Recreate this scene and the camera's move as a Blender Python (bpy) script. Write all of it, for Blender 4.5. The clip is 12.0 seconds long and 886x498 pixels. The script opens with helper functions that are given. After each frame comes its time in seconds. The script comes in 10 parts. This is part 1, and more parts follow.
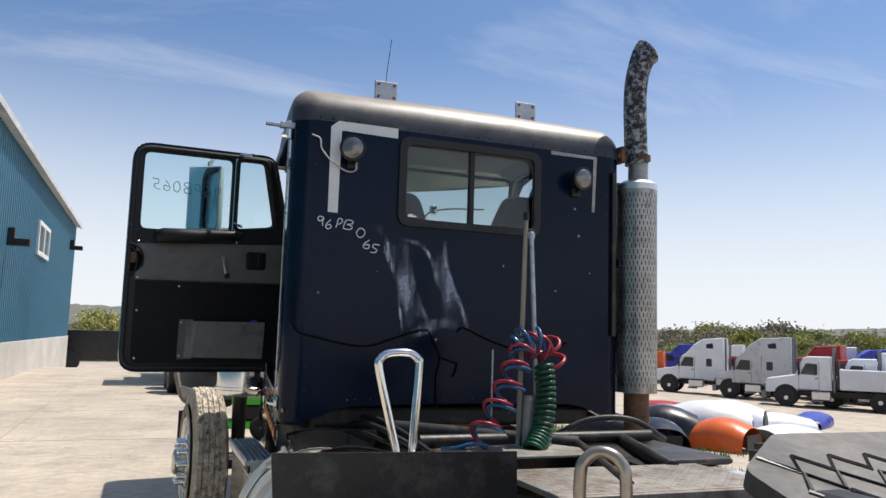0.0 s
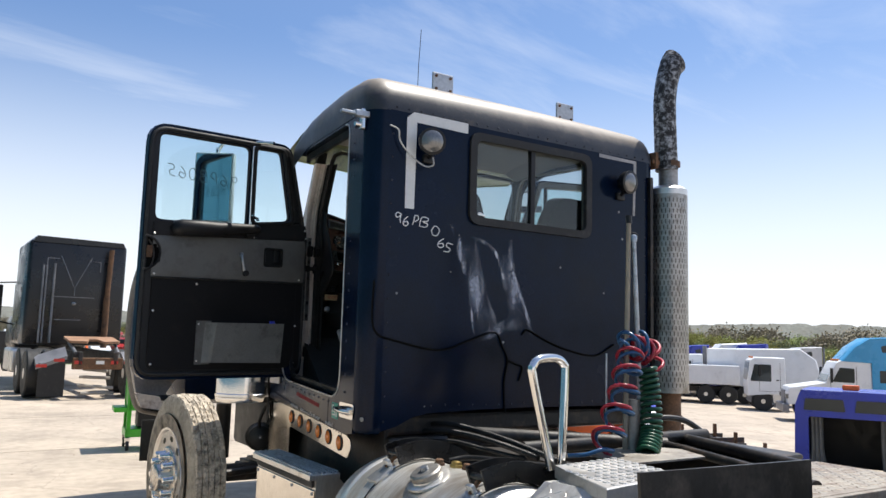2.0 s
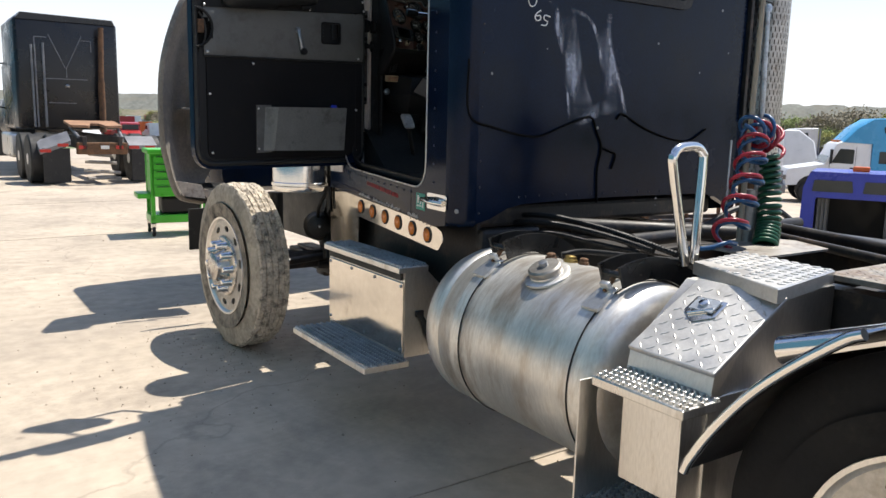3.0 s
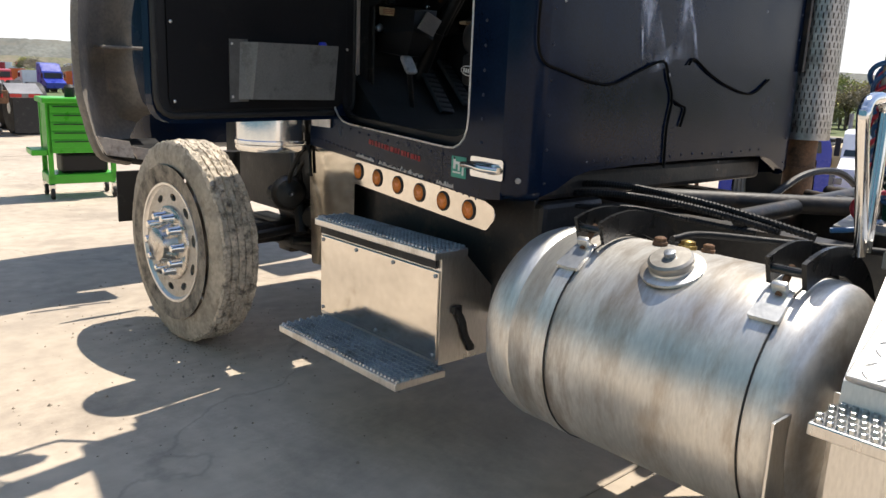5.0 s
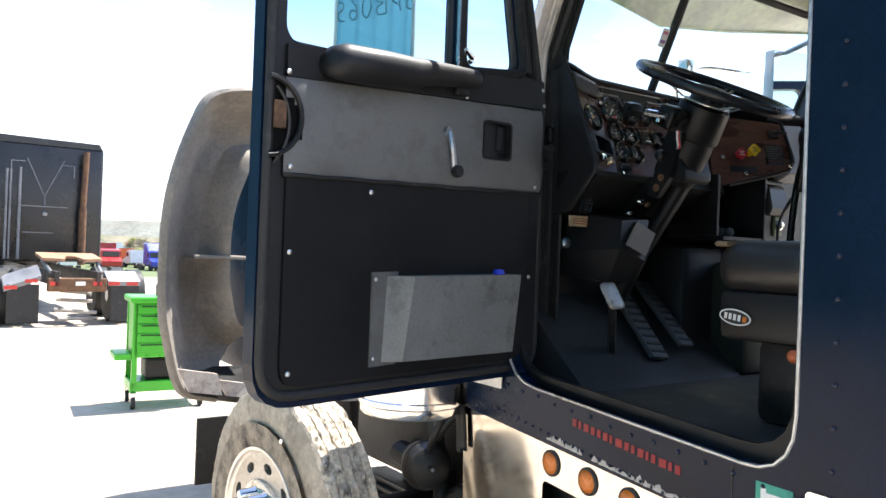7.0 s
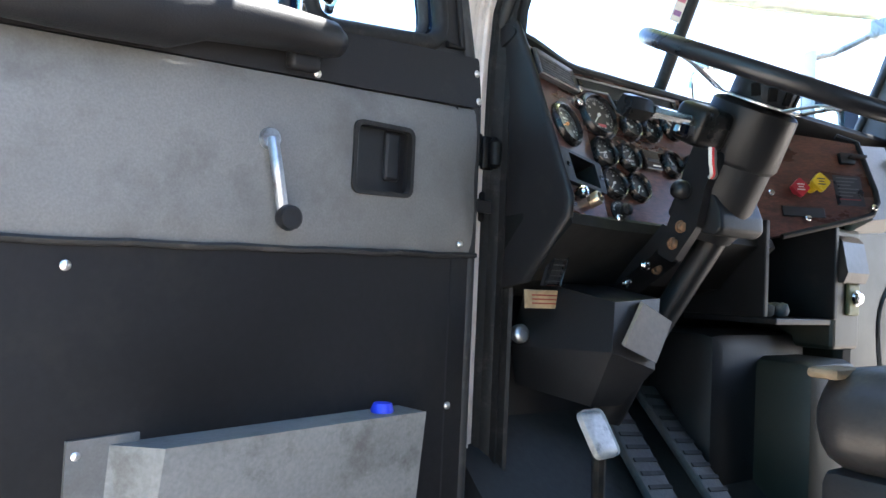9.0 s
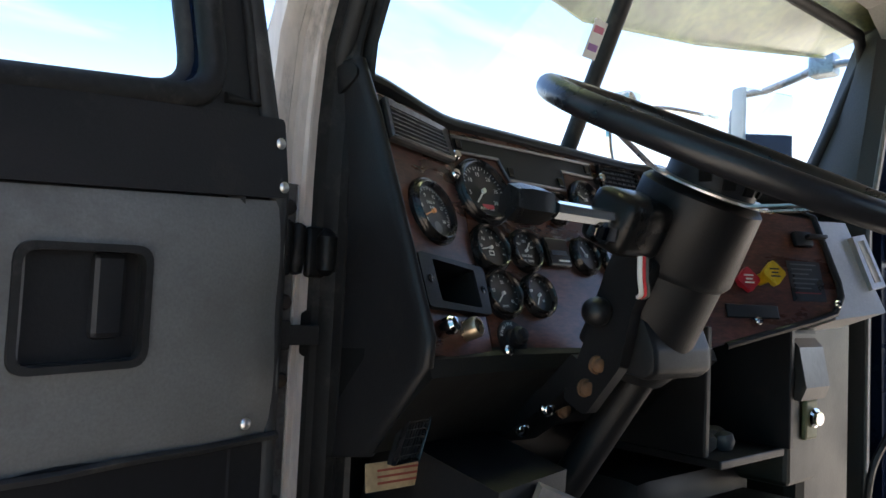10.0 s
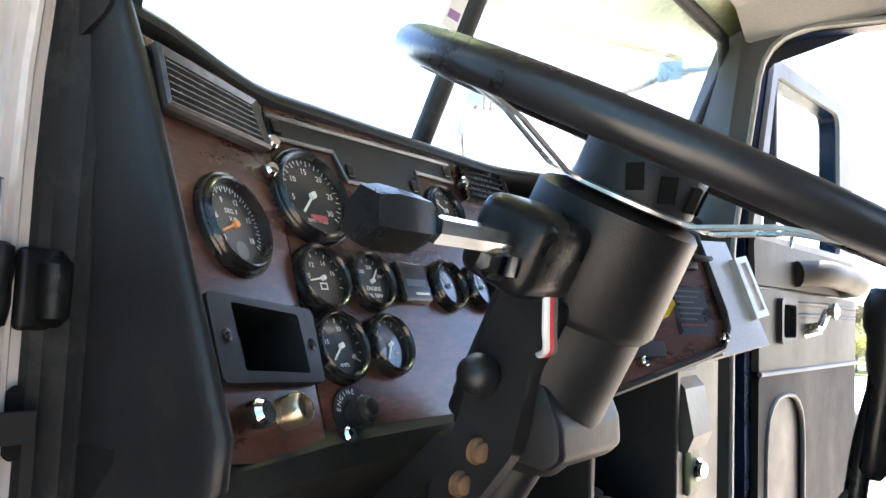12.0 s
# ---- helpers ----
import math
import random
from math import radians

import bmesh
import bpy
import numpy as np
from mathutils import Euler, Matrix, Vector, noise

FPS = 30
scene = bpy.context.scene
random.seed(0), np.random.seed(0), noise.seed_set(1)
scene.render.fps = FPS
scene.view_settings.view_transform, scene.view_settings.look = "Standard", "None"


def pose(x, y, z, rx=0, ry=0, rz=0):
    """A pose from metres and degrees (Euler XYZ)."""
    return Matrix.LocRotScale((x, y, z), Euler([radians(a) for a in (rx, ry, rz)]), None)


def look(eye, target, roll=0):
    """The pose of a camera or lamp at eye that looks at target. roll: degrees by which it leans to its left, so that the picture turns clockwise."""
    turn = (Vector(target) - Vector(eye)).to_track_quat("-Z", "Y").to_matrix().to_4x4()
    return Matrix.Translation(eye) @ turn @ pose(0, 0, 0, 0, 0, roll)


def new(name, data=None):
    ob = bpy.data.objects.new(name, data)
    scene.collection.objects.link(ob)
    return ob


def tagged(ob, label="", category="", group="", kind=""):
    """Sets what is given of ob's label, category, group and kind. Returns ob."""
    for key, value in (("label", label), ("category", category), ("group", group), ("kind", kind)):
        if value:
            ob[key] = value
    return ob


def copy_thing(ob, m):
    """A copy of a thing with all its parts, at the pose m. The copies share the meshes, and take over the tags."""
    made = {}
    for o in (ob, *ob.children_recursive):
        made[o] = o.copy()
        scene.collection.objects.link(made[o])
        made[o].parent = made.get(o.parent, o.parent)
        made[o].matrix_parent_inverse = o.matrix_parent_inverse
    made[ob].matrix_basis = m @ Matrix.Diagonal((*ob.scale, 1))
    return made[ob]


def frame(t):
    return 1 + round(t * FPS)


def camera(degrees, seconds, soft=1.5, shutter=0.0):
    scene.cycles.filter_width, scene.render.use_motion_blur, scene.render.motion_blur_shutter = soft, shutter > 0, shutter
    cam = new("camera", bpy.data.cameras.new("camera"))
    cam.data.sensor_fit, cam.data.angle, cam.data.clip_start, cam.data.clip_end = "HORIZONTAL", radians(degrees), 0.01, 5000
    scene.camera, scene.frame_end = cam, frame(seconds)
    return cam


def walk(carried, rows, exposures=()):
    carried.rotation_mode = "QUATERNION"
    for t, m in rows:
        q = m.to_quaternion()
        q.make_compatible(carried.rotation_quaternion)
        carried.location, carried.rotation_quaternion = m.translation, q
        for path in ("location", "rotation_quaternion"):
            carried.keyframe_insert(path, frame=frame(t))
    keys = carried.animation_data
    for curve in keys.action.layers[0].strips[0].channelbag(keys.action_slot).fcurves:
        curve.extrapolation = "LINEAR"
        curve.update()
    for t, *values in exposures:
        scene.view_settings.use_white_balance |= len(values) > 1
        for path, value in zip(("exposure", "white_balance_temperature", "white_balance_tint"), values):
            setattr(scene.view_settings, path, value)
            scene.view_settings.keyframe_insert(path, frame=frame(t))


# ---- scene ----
cam = camera(59.7, 12.0)
PATH = [
    (0, (-1.597, -3.777, 1.47), (-0.891, -1.92, 1.695), 1.8),
    (0.5, (-1.82, -3.688, 1.469), (-0.939, -1.908, 1.7), 1.7),
    (1, (-2.037, -3.488, 1.482), (-1.038, -1.771, 1.714), 1.6),
    (1.5, (-2.313, -3.308, 1.476), (-1.26, -1.624, 1.707), 1.6),
    (2, (-2.587, -3.124, 1.464), (-1.509, -1.455, 1.694), 1.6),
    (2.5, (-2.738, -2.894, 1.435), (-1.638, -1.227, 1.556), 1.4),
    (3, (-2.813, -2.616, 1.468), (-1.709, -0.981, 1.14), 1.4),
    (3.2, (-2.845, -2.526, 1.46), (-1.747, -0.912, 1.021), 1.4),
    (4.8, (-2.805, -1.742, 1.413), (-1.532, -0.263, 0.977), 2.4),
    (5, (-2.802, -1.669, 1.413), (-1.501, -0.214, 0.978), 2.3),
    (5.5, (-2.751, -1.367, 1.438), (-1.403, 0.048, 1.007), 2.5),
    (6, (-2.657, -1.048, 1.439), (-1.282, 0.342, 1.018), 2.6),
    (6.3, (-2.553, -0.856, 1.467), (-1.264, 0.655, 1.225), 2.3),
    (6.5, (-2.498, -0.756, 1.494), (-1.314, 0.854, 1.413), 2.3),
    (6.7, (-2.46, -0.662, 1.532), (-1.302, 0.968, 1.509), 2.2),
    (8.3, (-1.872, -0.04, 1.675), (-0.719, 1.593, 1.727), 2.4),
    (8.5, (-1.8, 0.008, 1.679), (-0.644, 1.639, 1.748), 2.3),
    (9, (-1.588, 0.2, 1.723), (-0.417, 1.819, 1.808), 2.6),
    (9.5, (-1.396, 0.392, 1.846), (-0.139, 1.945, 1.949), 2.8),
    (10, (-1.187, 0.513, 1.934), (0.145, 2.0, 2.052), 2.6),
    (10.5, (-1.018, 0.606, 1.965), (0.364, 2.047, 2.089), 2.4),
    (11, (-0.94, 0.654, 1.988), (0.467, 2.07, 2.114), 2.4),
    (11.5, (-0.902, 0.699, 1.994), (0.573, 2.042, 2.129), 2.3),
    (12, (-0.955, 0.759, 1.98), (0.68, 1.901, 2.132), 2.2),
]
walk(cam, [(t, look(eye, target, roll)) for t, eye, target, roll in PATH],
     exposures=[(0, 0.0, 6500, 10), (1, 0.16, 6500, 10), (2, 0.26, 6500, 10), (3, 0.35, 6600, 10), (5, 0.42, 6800, 11), (5.5, 0.6, 6900, 12), (6.2, 0.9, 6700, 12), (6.5, 1.15, 6600, 11), (8.3, 2.5, 6000, 10), (9, 2.95, 6100, 11), (9.5, 3.0, 6200, 11), (9.75, 2.4, 6400, 11), (10, 1.75, 6400, 11), (10.2, 1.75, 6400, 11), (10.5, 2.25, 6500, 11), (11, 2.9, 6600, 12), (11.5, 3.25, 6600, 12), (12, 3.2, 6600, 12)])

# ---- light ----
SUN_TO = Vector((0.45, 0.072, 1.0)).normalized()
world = bpy.data.worlds.new("sky")
scene.world = world
world.use_nodes = True
wn = world.node_tree.nodes
wl = world.node_tree.links
bg = wn["Background"]
sky = wn.new("ShaderNodeTexSky")
sky.sky_type = 'NISHITA'
sky.sun_disc = False
sky.sun_elevation = math.asin(SUN_TO.z)
sky.sun_rotation = math.atan2(SUN_TO.x, SUN_TO.y)
sky.dust_density = 1.2
sky.ozone_density = 1.5
# thin cirrus: stretched noise brightens the sky, thicker towards the horizon
wtc = wn.new("ShaderNodeTexCoord")
wsep = wn.new("ShaderNodeSeparateXYZ")
wl.new(wtc.outputs["Generated"], wsep.inputs[0])
wadd = wn.new("ShaderNodeMath"); wadd.operation = 'ADD'; wadd.inputs[1].default_value = 0.18
wl.new(wsep.outputs["Z"], wadd.inputs[0])
wdiv = wn.new("ShaderNodeVectorMath"); wdiv.operation = 'DIVIDE'
wcmb = wn.new("ShaderNodeCombineXYZ")
for k in range(3):
    wl.new(wadd.outputs[0], wcmb.inputs[k])
wl.new(wtc.outputs["Generated"], wdiv.inputs[0])
wl.new(wcmb.outputs[0], wdiv.inputs[1])
wmap = wn.new("ShaderNodeMapping")
wmap.inputs["Rotation"].default_value = (0, 0, radians(35))
wmap.inputs["Scale"].default_value = (0.55, 1.7, 1.0)
wl.new(wdiv.outputs[0], wmap.inputs[0])
wno = wn.new("ShaderNodeTexNoise")
wno.inputs["Scale"].default_value = 1.6
wno.inputs["Detail"].default_value = 8
wno.inputs["Roughness"].default_value = 0.62
wno.inputs["Distortion"].default_value = 0.6
wl.new(wmap.outputs[0], wno.inputs["Vector"])
wr = wn.new("ShaderNodeMapRange")
wr.inputs["From Min"].default_value = 0.42
wr.inputs["From Max"].default_value = 0.8
wr.inputs["To Max"].default_value = 0.45
wl.new(wno.outputs["Fac"], wr.inputs["Value"])
whz = wn.new("ShaderNodeMapRange")
whz.inputs["From Min"].default_value = 0.0
whz.inputs["From Max"].default_value = 0.38
whz.inputs["To Min"].default_value = 0.92
whz.inputs["To Max"].default_value = 0.0
whz.interpolation_type = 'SMOOTHSTEP'
wl.new(wsep.outputs["Z"], whz.inputs["Value"])
wmx = wn.new("ShaderNodeMath"); wmx.operation = 'MAXIMUM'
wl.new(wr.outputs[0], wmx.inputs[0])
wl.new(whz.outputs[0], wmx.inputs[1])
wmix = wn.new("ShaderNodeMix"); wmix.data_type = 'RGBA'
wmix.inputs["B"].default_value = (8.9, 9.2, 9.6, 1)
wl.new(wmx.outputs[0], wmix.inputs["Factor"])
wtint = wn.new("ShaderNodeVectorMath"); wtint.operation = 'MULTIPLY'
wtint.inputs[1].default_value = (0.84, 1.0, 1.2)
wl.new(sky.outputs[0], wtint.inputs[0])
wl.new(wtint.outputs[0], wmix.inputs["A"])
wl.new(wmix.outputs["Result"], bg.inputs["Color"])
bg.inputs["Strength"].default_value = 0.105

sun = new("sun", bpy.data.lights.new("sun", 'SUN'))
sun.data.energy = 5.0
sun.data.angle = radians(0.53)
sun.data.color = (1.0, 0.95, 0.86)
sun.matrix_world = look(SUN_TO * 60, (0, 0, 0))

# ---- materials ----


def pbr(name, col, rough=0.5, metal=0.0, var=0.25, scale=3.0, fine=60.0, bump=0.15, dirt=None, dirt_amount=0.4, stretch=(1, 1, 1), coat=0.0, spread=0.12, spec=0.5):
    """Colour that varies at two scales, uneven gloss, fine relief, and patches of dirt."""
    m = bpy.data.materials.new(name)
    m.use_nodes = True
    n, l = m.node_tree.nodes, m.node_tree.links
    b = n["Principled BSDF"]
    tc = n.new("ShaderNodeTexCoord")
    mp = n.new("ShaderNodeMapping")
    mp.inputs["Scale"].default_value = stretch
    l.new(tc.outputs["Object"], mp.inputs[0])
    big = n.new("ShaderNodeTexNoise")
    big.inputs["Scale"].default_value = scale
    big.inputs["Detail"].default_value = 6
    big.inputs["Roughness"].default_value = 0.6
    small = n.new("ShaderNodeTexNoise")
    small.inputs["Scale"].default_value = fine
    small.inputs["Detail"].default_value = 4
    for t in (big, small):
        l.new(mp.outputs[0], t.inputs["Vector"])
    mul = n.new("ShaderNodeMapRange")
    mul.inputs["From Min"].default_value, mul.inputs["From Max"].default_value = 0.3, 0.7
    mul.inputs["To Min"].default_value, mul.inputs["To Max"].default_value = 1 - var, 1 + var
    l.new(big.outputs["Fac"], mul.inputs["Value"])
    mul2 = n.new("ShaderNodeMapRange")
    mul2.inputs["From Min"].default_value, mul2.inputs["From Max"].default_value = 0.3, 0.7
    mul2.inputs["To Min"].default_value, mul2.inputs["To Max"].default_value = 1 - var * 0.6, 1 + var * 0.6
    l.new(small.outputs["Fac"], mul2.inputs["Value"])
    mm = n.new("ShaderNodeMath"); mm.operation = 'MULTIPLY'
    l.new(mul.outputs[0], mm.inputs[0]); l.new(mul2.outputs[0], mm.inputs[1])
    vm = n.new("ShaderNodeVectorMath"); vm.operation = 'SCALE'
    vm.inputs[0].default_value = col
    l.new(mm.outputs[0], vm.inputs["Scale"])
    out = vm.outputs[0]
    if dirt:
        dn = n.new("ShaderNodeTexNoise")
        dn.inputs["Scale"].default_value = scale * 2.3
        dn.inputs["Detail"].default_value = 9
        dn.inputs["Roughness"].default_value = 0.72
        l.new(mp.outputs[0], dn.inputs["Vector"])
        dr = n.new("ShaderNodeMapRange")
        dr.inputs["From Min"].default_value, dr.inputs["From Max"].default_value = 0.62 - dirt_amount * 0.3, 0.78 - dirt_amount * 0.2
        l.new(dn.outputs["Fac"], dr.inputs["Value"])
        dx = n.new("ShaderNodeMix"); dx.data_type = 'RGBA'
        dx.inputs["B"].default_value = (*dirt, 1)
        l.new(dr.outputs[0], dx.inputs["Factor"])
        l.new(out, dx.inputs["A"])
        out = dx.outputs["Result"]
    l.new(out, b.inputs["Base Color"])
    rr = n.new("ShaderNodeMapRange")
    rr.inputs["From Min"].default_value, rr.inputs["From Max"].default_value = 0.3, 0.7
    rr.inputs["To Min"].default_value, rr.inputs["To Max"].default_value = max(0.02, rough - spread), min(1, rough + spread)
    l.new(big.outputs["Fac"], rr.inputs["Value"])
    l.new(rr.outputs[0], b.inputs["Roughness"])
    b.inputs["Metallic"].default_value = metal
    b.inputs["Coat Weight"].default_value = coat
    b.inputs["Specular IOR Level"].default_value = spec
    if bump:
        bp = n.new("ShaderNodeBump")
        bp.inputs["Strength"].default_value = bump
        bp.inputs["Distance"].default_value = 0.004
        l.new(small.outputs["Fac"], bp.inputs["Height"])
        l.new(bp.outputs[0], b.inputs["Normal"])
    return m


def glass(name, col, rough=0.0, alpha=0.15):
    """Thin window glass: mostly clear with a reflecting face."""
    m = bpy.data.materials.new(name)
    m.use_nodes = True
    n, l = m.node_tree.nodes, m.node_tree.links
    n.remove(n["Principled BSDF"])
    tr = n.new("ShaderNodeBsdfTransparent")
    tr.inputs[0].default_value = (*col, 1)
    gl = n.new("ShaderNodeBsdfGlossy")
    gl.inputs["Roughness"].default_value = rough
    lw = n.new("ShaderNodeLayerWeight")
    pw = n.new("ShaderNodeMath"); pw.operation = 'POWER'; pw.inputs[1].default_value = 4.0
    l.new(lw.outputs["Facing"], pw.inputs[0])
    fr = n.new("ShaderNodeMath"); fr.operation = 'MULTIPLY_ADD'
    fr.inputs[1].default_value, fr.inputs[2].default_value = 0.8, 0.045
    l.new(pw.outputs[0], fr.inputs[0])
    mx = n.new("ShaderNodeMixShader")
    l.new(fr.outputs[0], mx.inputs[0])
    l.new(tr.outputs[0], mx.inputs[1])
    l.new(gl.outputs[0], mx.inputs[2])
    l.new(mx.outputs[0], n["Material Output"].inputs[0])
    return m


def glow(name, col, strength):
    m = bpy.data.materials.new(name)
    m.use_nodes = True
    b = m.node_tree.nodes["Principled BSDF"]
    b.inputs["Base Color"].default_value = (*col, 1)
    b.inputs["Emission Color"].default_value = (*col, 1)
    b.inputs["Emission Strength"].default_value = strength
    return m


NAVY = pbr("navy_paint", (0.003, 0.0088, 0.025), 0.2, 0, 0.35, 2.0, 120, 0.04, (0.007, 0.012, 0.022), 0.1, spec=0.17)
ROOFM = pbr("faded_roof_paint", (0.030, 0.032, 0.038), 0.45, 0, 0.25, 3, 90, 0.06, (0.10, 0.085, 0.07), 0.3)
# tan is mixed in by height, with noise along its edge
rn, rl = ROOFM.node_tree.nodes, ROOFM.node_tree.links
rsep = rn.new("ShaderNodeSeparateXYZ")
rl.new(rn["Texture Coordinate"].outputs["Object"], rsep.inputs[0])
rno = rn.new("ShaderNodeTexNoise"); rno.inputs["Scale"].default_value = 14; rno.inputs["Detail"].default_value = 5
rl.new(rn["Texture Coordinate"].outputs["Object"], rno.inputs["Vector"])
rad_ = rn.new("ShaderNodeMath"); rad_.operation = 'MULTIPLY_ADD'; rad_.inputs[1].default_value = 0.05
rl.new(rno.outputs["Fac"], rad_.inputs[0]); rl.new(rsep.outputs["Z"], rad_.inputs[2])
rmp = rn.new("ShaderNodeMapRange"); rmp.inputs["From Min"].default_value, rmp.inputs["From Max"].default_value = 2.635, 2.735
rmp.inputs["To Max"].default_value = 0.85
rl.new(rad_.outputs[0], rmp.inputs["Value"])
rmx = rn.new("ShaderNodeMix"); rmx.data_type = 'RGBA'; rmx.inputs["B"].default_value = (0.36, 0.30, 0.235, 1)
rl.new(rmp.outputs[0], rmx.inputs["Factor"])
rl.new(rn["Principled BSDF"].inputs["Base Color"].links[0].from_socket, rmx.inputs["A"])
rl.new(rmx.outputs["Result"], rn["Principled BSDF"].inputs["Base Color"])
BLACKP = pbr("black_plastic", (0.010, 0.010, 0.011), 0.45, 0, 0.25, 5, 220, 0.08, (0.010, 0.009, 0.008), 0.15, spec=0.4)
DASHB = pbr("textured_black_vinyl", (0.010, 0.010, 0.011), 0.48, 0, 0.2, 6, 420, 0.12, (0.022, 0.020, 0.018), 0.15, spec=0.3)
RUBBER = pbr("black_rubber", (0.014, 0.014, 0.014), 0.62, 0, 0.3, 6, 90, 0.2, (0.06, 0.055, 0.05), 0.2)
TYRE = pbr("muddy_tyre_rubber", (0.03, 0.028, 0.026), 0.85, 0, 0.35, 5, 40, 0.5, (0.33, 0.28, 0.22), 1.0)
TREADM = pbr("dried_mud_tread", (0.60, 0.515, 0.41), 0.9, 0, 0.3, 9, 70, 1.0, (0.10, 0.085, 0.07), 0.5)
ALU = pbr("brushed_aluminium", (0.72, 0.70, 0.67), 0.36, 1.0, 0.12, 3, 140, 0.08, (0.42, 0.38, 0.33), 0.2, stretch=(1, 1, 0.25))
TANKM = pbr("weathered_aluminium_tank", (0.72, 0.70, 0.66), 0.40, 0.75, 0.16, 2.5, 60, 0.06, (0.44, 0.37, 0.30), 0.5, stretch=(0.5, 1.9, 0.5), spread=0.08)
CHROME = pbr("polished_steel", (0.78, 0.77, 0.75), 0.12, 1.0, 0.06, 4, 150, 0.02, spread=0.06)
STAINLESS = pbr("scuffed_stainless", (0.72, 0.68, 0.62), 0.12, 1.0, 0.1, 3, 30, 0.03, (0.45, 0.40, 0.33), 0.12, spread=0.07)
GRATE = pbr("galvanised_grating", (0.40, 0.43, 0.47), 0.42, 0.9, 0.25, 8, 120, 0.2, (0.18, 0.16, 0.14), 0.3)
FRAMEM = pbr("greasy_frame_paint", (0.016, 0.014, 0.013), 0.5, 0.0, 0.4, 4, 60, 0.35, (0.09, 0.06, 0.04), 0.35)
RUST = pbr("rusty_steel", (0.16, 0.085, 0.045), 0.8, 0.2, 0.4, 6, 70, 0.5, (0.05, 0.03, 0.02), 0.4)
WHITETAPE = pbr("white_tape", (0.72, 0.72, 0.70), 0.5, 0, 0.06, 8, 60, 0.05)
CHALK = pbr("white_marker", (0.8, 0.8, 0.8), 0.8, 0, 0.1, 20, 90, 0.0)
AMBER = pbr("amber_lens", (0.62, 0.17, 0.02), 0.22, 0, 0.25, 30, 200, 0.4)
LENS = pbr("lamp_lens", (0.22, 0.22, 0.22), 0.15, 0.6, 0.1, 10, 100, 0.3)
GREYV = pbr("grey_vinyl", (0.115, 0.116, 0.112), 0.5, 0, 0.2, 3, 320, 0.1, (0.075, 0.073, 0.068), 0.45)
PRIMER = pbr("grey_fibreglass", (0.20, 0.175, 0.15), 0.75, 0, 0.25, 3, 50, 0.3, (0.30, 0.26, 0.21), 0.4)
RED = pbr("red_hose", (0.34, 0.018, 0.035), 0.32, 0, 0.15, 8, 120, 0.08)
BLUE = pbr("blue_hose", (0.018, 0.085, 0.20), 0.32, 0, 0.15, 8, 120, 0.08)
GREEN = pbr("green_hose", (0.004, 0.07, 0.03), 0.38, 0, 0.15, 8, 120, 0.08)
BONE = pbr("weathered_white_paint", (0.55, 0.48, 0.42), 0.55, 0, 0.2, 6, 70, 0.25, (0.24, 0.16, 0.12), 0.45)
PILLAR = pbr("door_frame_steel", (0.72, 0.645, 0.59), 0.42, 0.1, 0.18, 6, 80, 0.12, (0.2, 0.17, 0.16), 0.3, stretch=(1, 1, 0.3))
WINDOW = glass("clear_glass", (0.92, 0.97, 0.96))
TEAL = glass("green_tint_glass", (0.87, 0.955, 0.96))
SMOKE = glass("grey_tint_glass", (0.72, 0.77, 0.77))

# lining grey raised as a reflector that brightens the cab
CABIN = pbr("grey_headliner", (0.32, 0.31, 0.28), 0.8, 0, 0.12, 4, 240, 0.2)
DARKV = pbr("dark_grey_trim", (0.055, 0.053, 0.047), 0.5, 0, 0.15, 4, 240, 0.15)
VISORM = pbr("green_visor_acrylic", (0.30, 0.33, 0.10), 0.4, 0, 0.4, 6, 60, 0.1, (0.12, 0.14, 0.05), 0.4)
VISORM.node_tree.nodes["Principled BSDF"].inputs["Transmission Weight"].default_value = 0.5

# ---- shape helpers ----


def part(name, bm, material, parent=None, label="", smooth=None):
    """Links a bmesh as one mesh object under a thing or a part."""
    bmesh.ops.remove_doubles(bm, verts=bm.verts, dist=1e-5)
    bmesh.ops.recalc_face_normals(bm, faces=bm.faces)
    me = bpy.data.meshes.new(name)
    if smooth is not None:
        lim = radians(smooth)
        for f in bm.faces:
            f.smooth = True
        for e in bm.edges:
            e.smooth = len(e.link_faces) == 2 and e.calc_face_angle(0) < lim
    bm.to_mesh(me)
    bm.free()
    for m in (material if isinstance(material, (list, tuple)) else (material,)):
        me.materials.append(m)
    ob = new(name, me)
    ob.parent = parent
    if label:
        ob["label"] = label
    return ob


def again(ob, m, parent=None):
    """A further object on the same mesh, at the pose m."""
    o = new(ob.name.split(".")[0], ob.data)
    o.parent = parent or ob.parent
    o.matrix_local = m
    for k in ("label", "kind", "category", "group"):
        if k in ob:
            o[k] = ob[k]
    return o


def thing(name, label, category, group="", kind="", at=(0, 0, 0), turn=0):
    ob = new(name)
    ob.empty_display_size = 0.2
    ob.matrix_world = pose(*at, 0, 0, turn)
    return tagged(ob, label, category, group, kind)


def B():
    return bmesh.new()


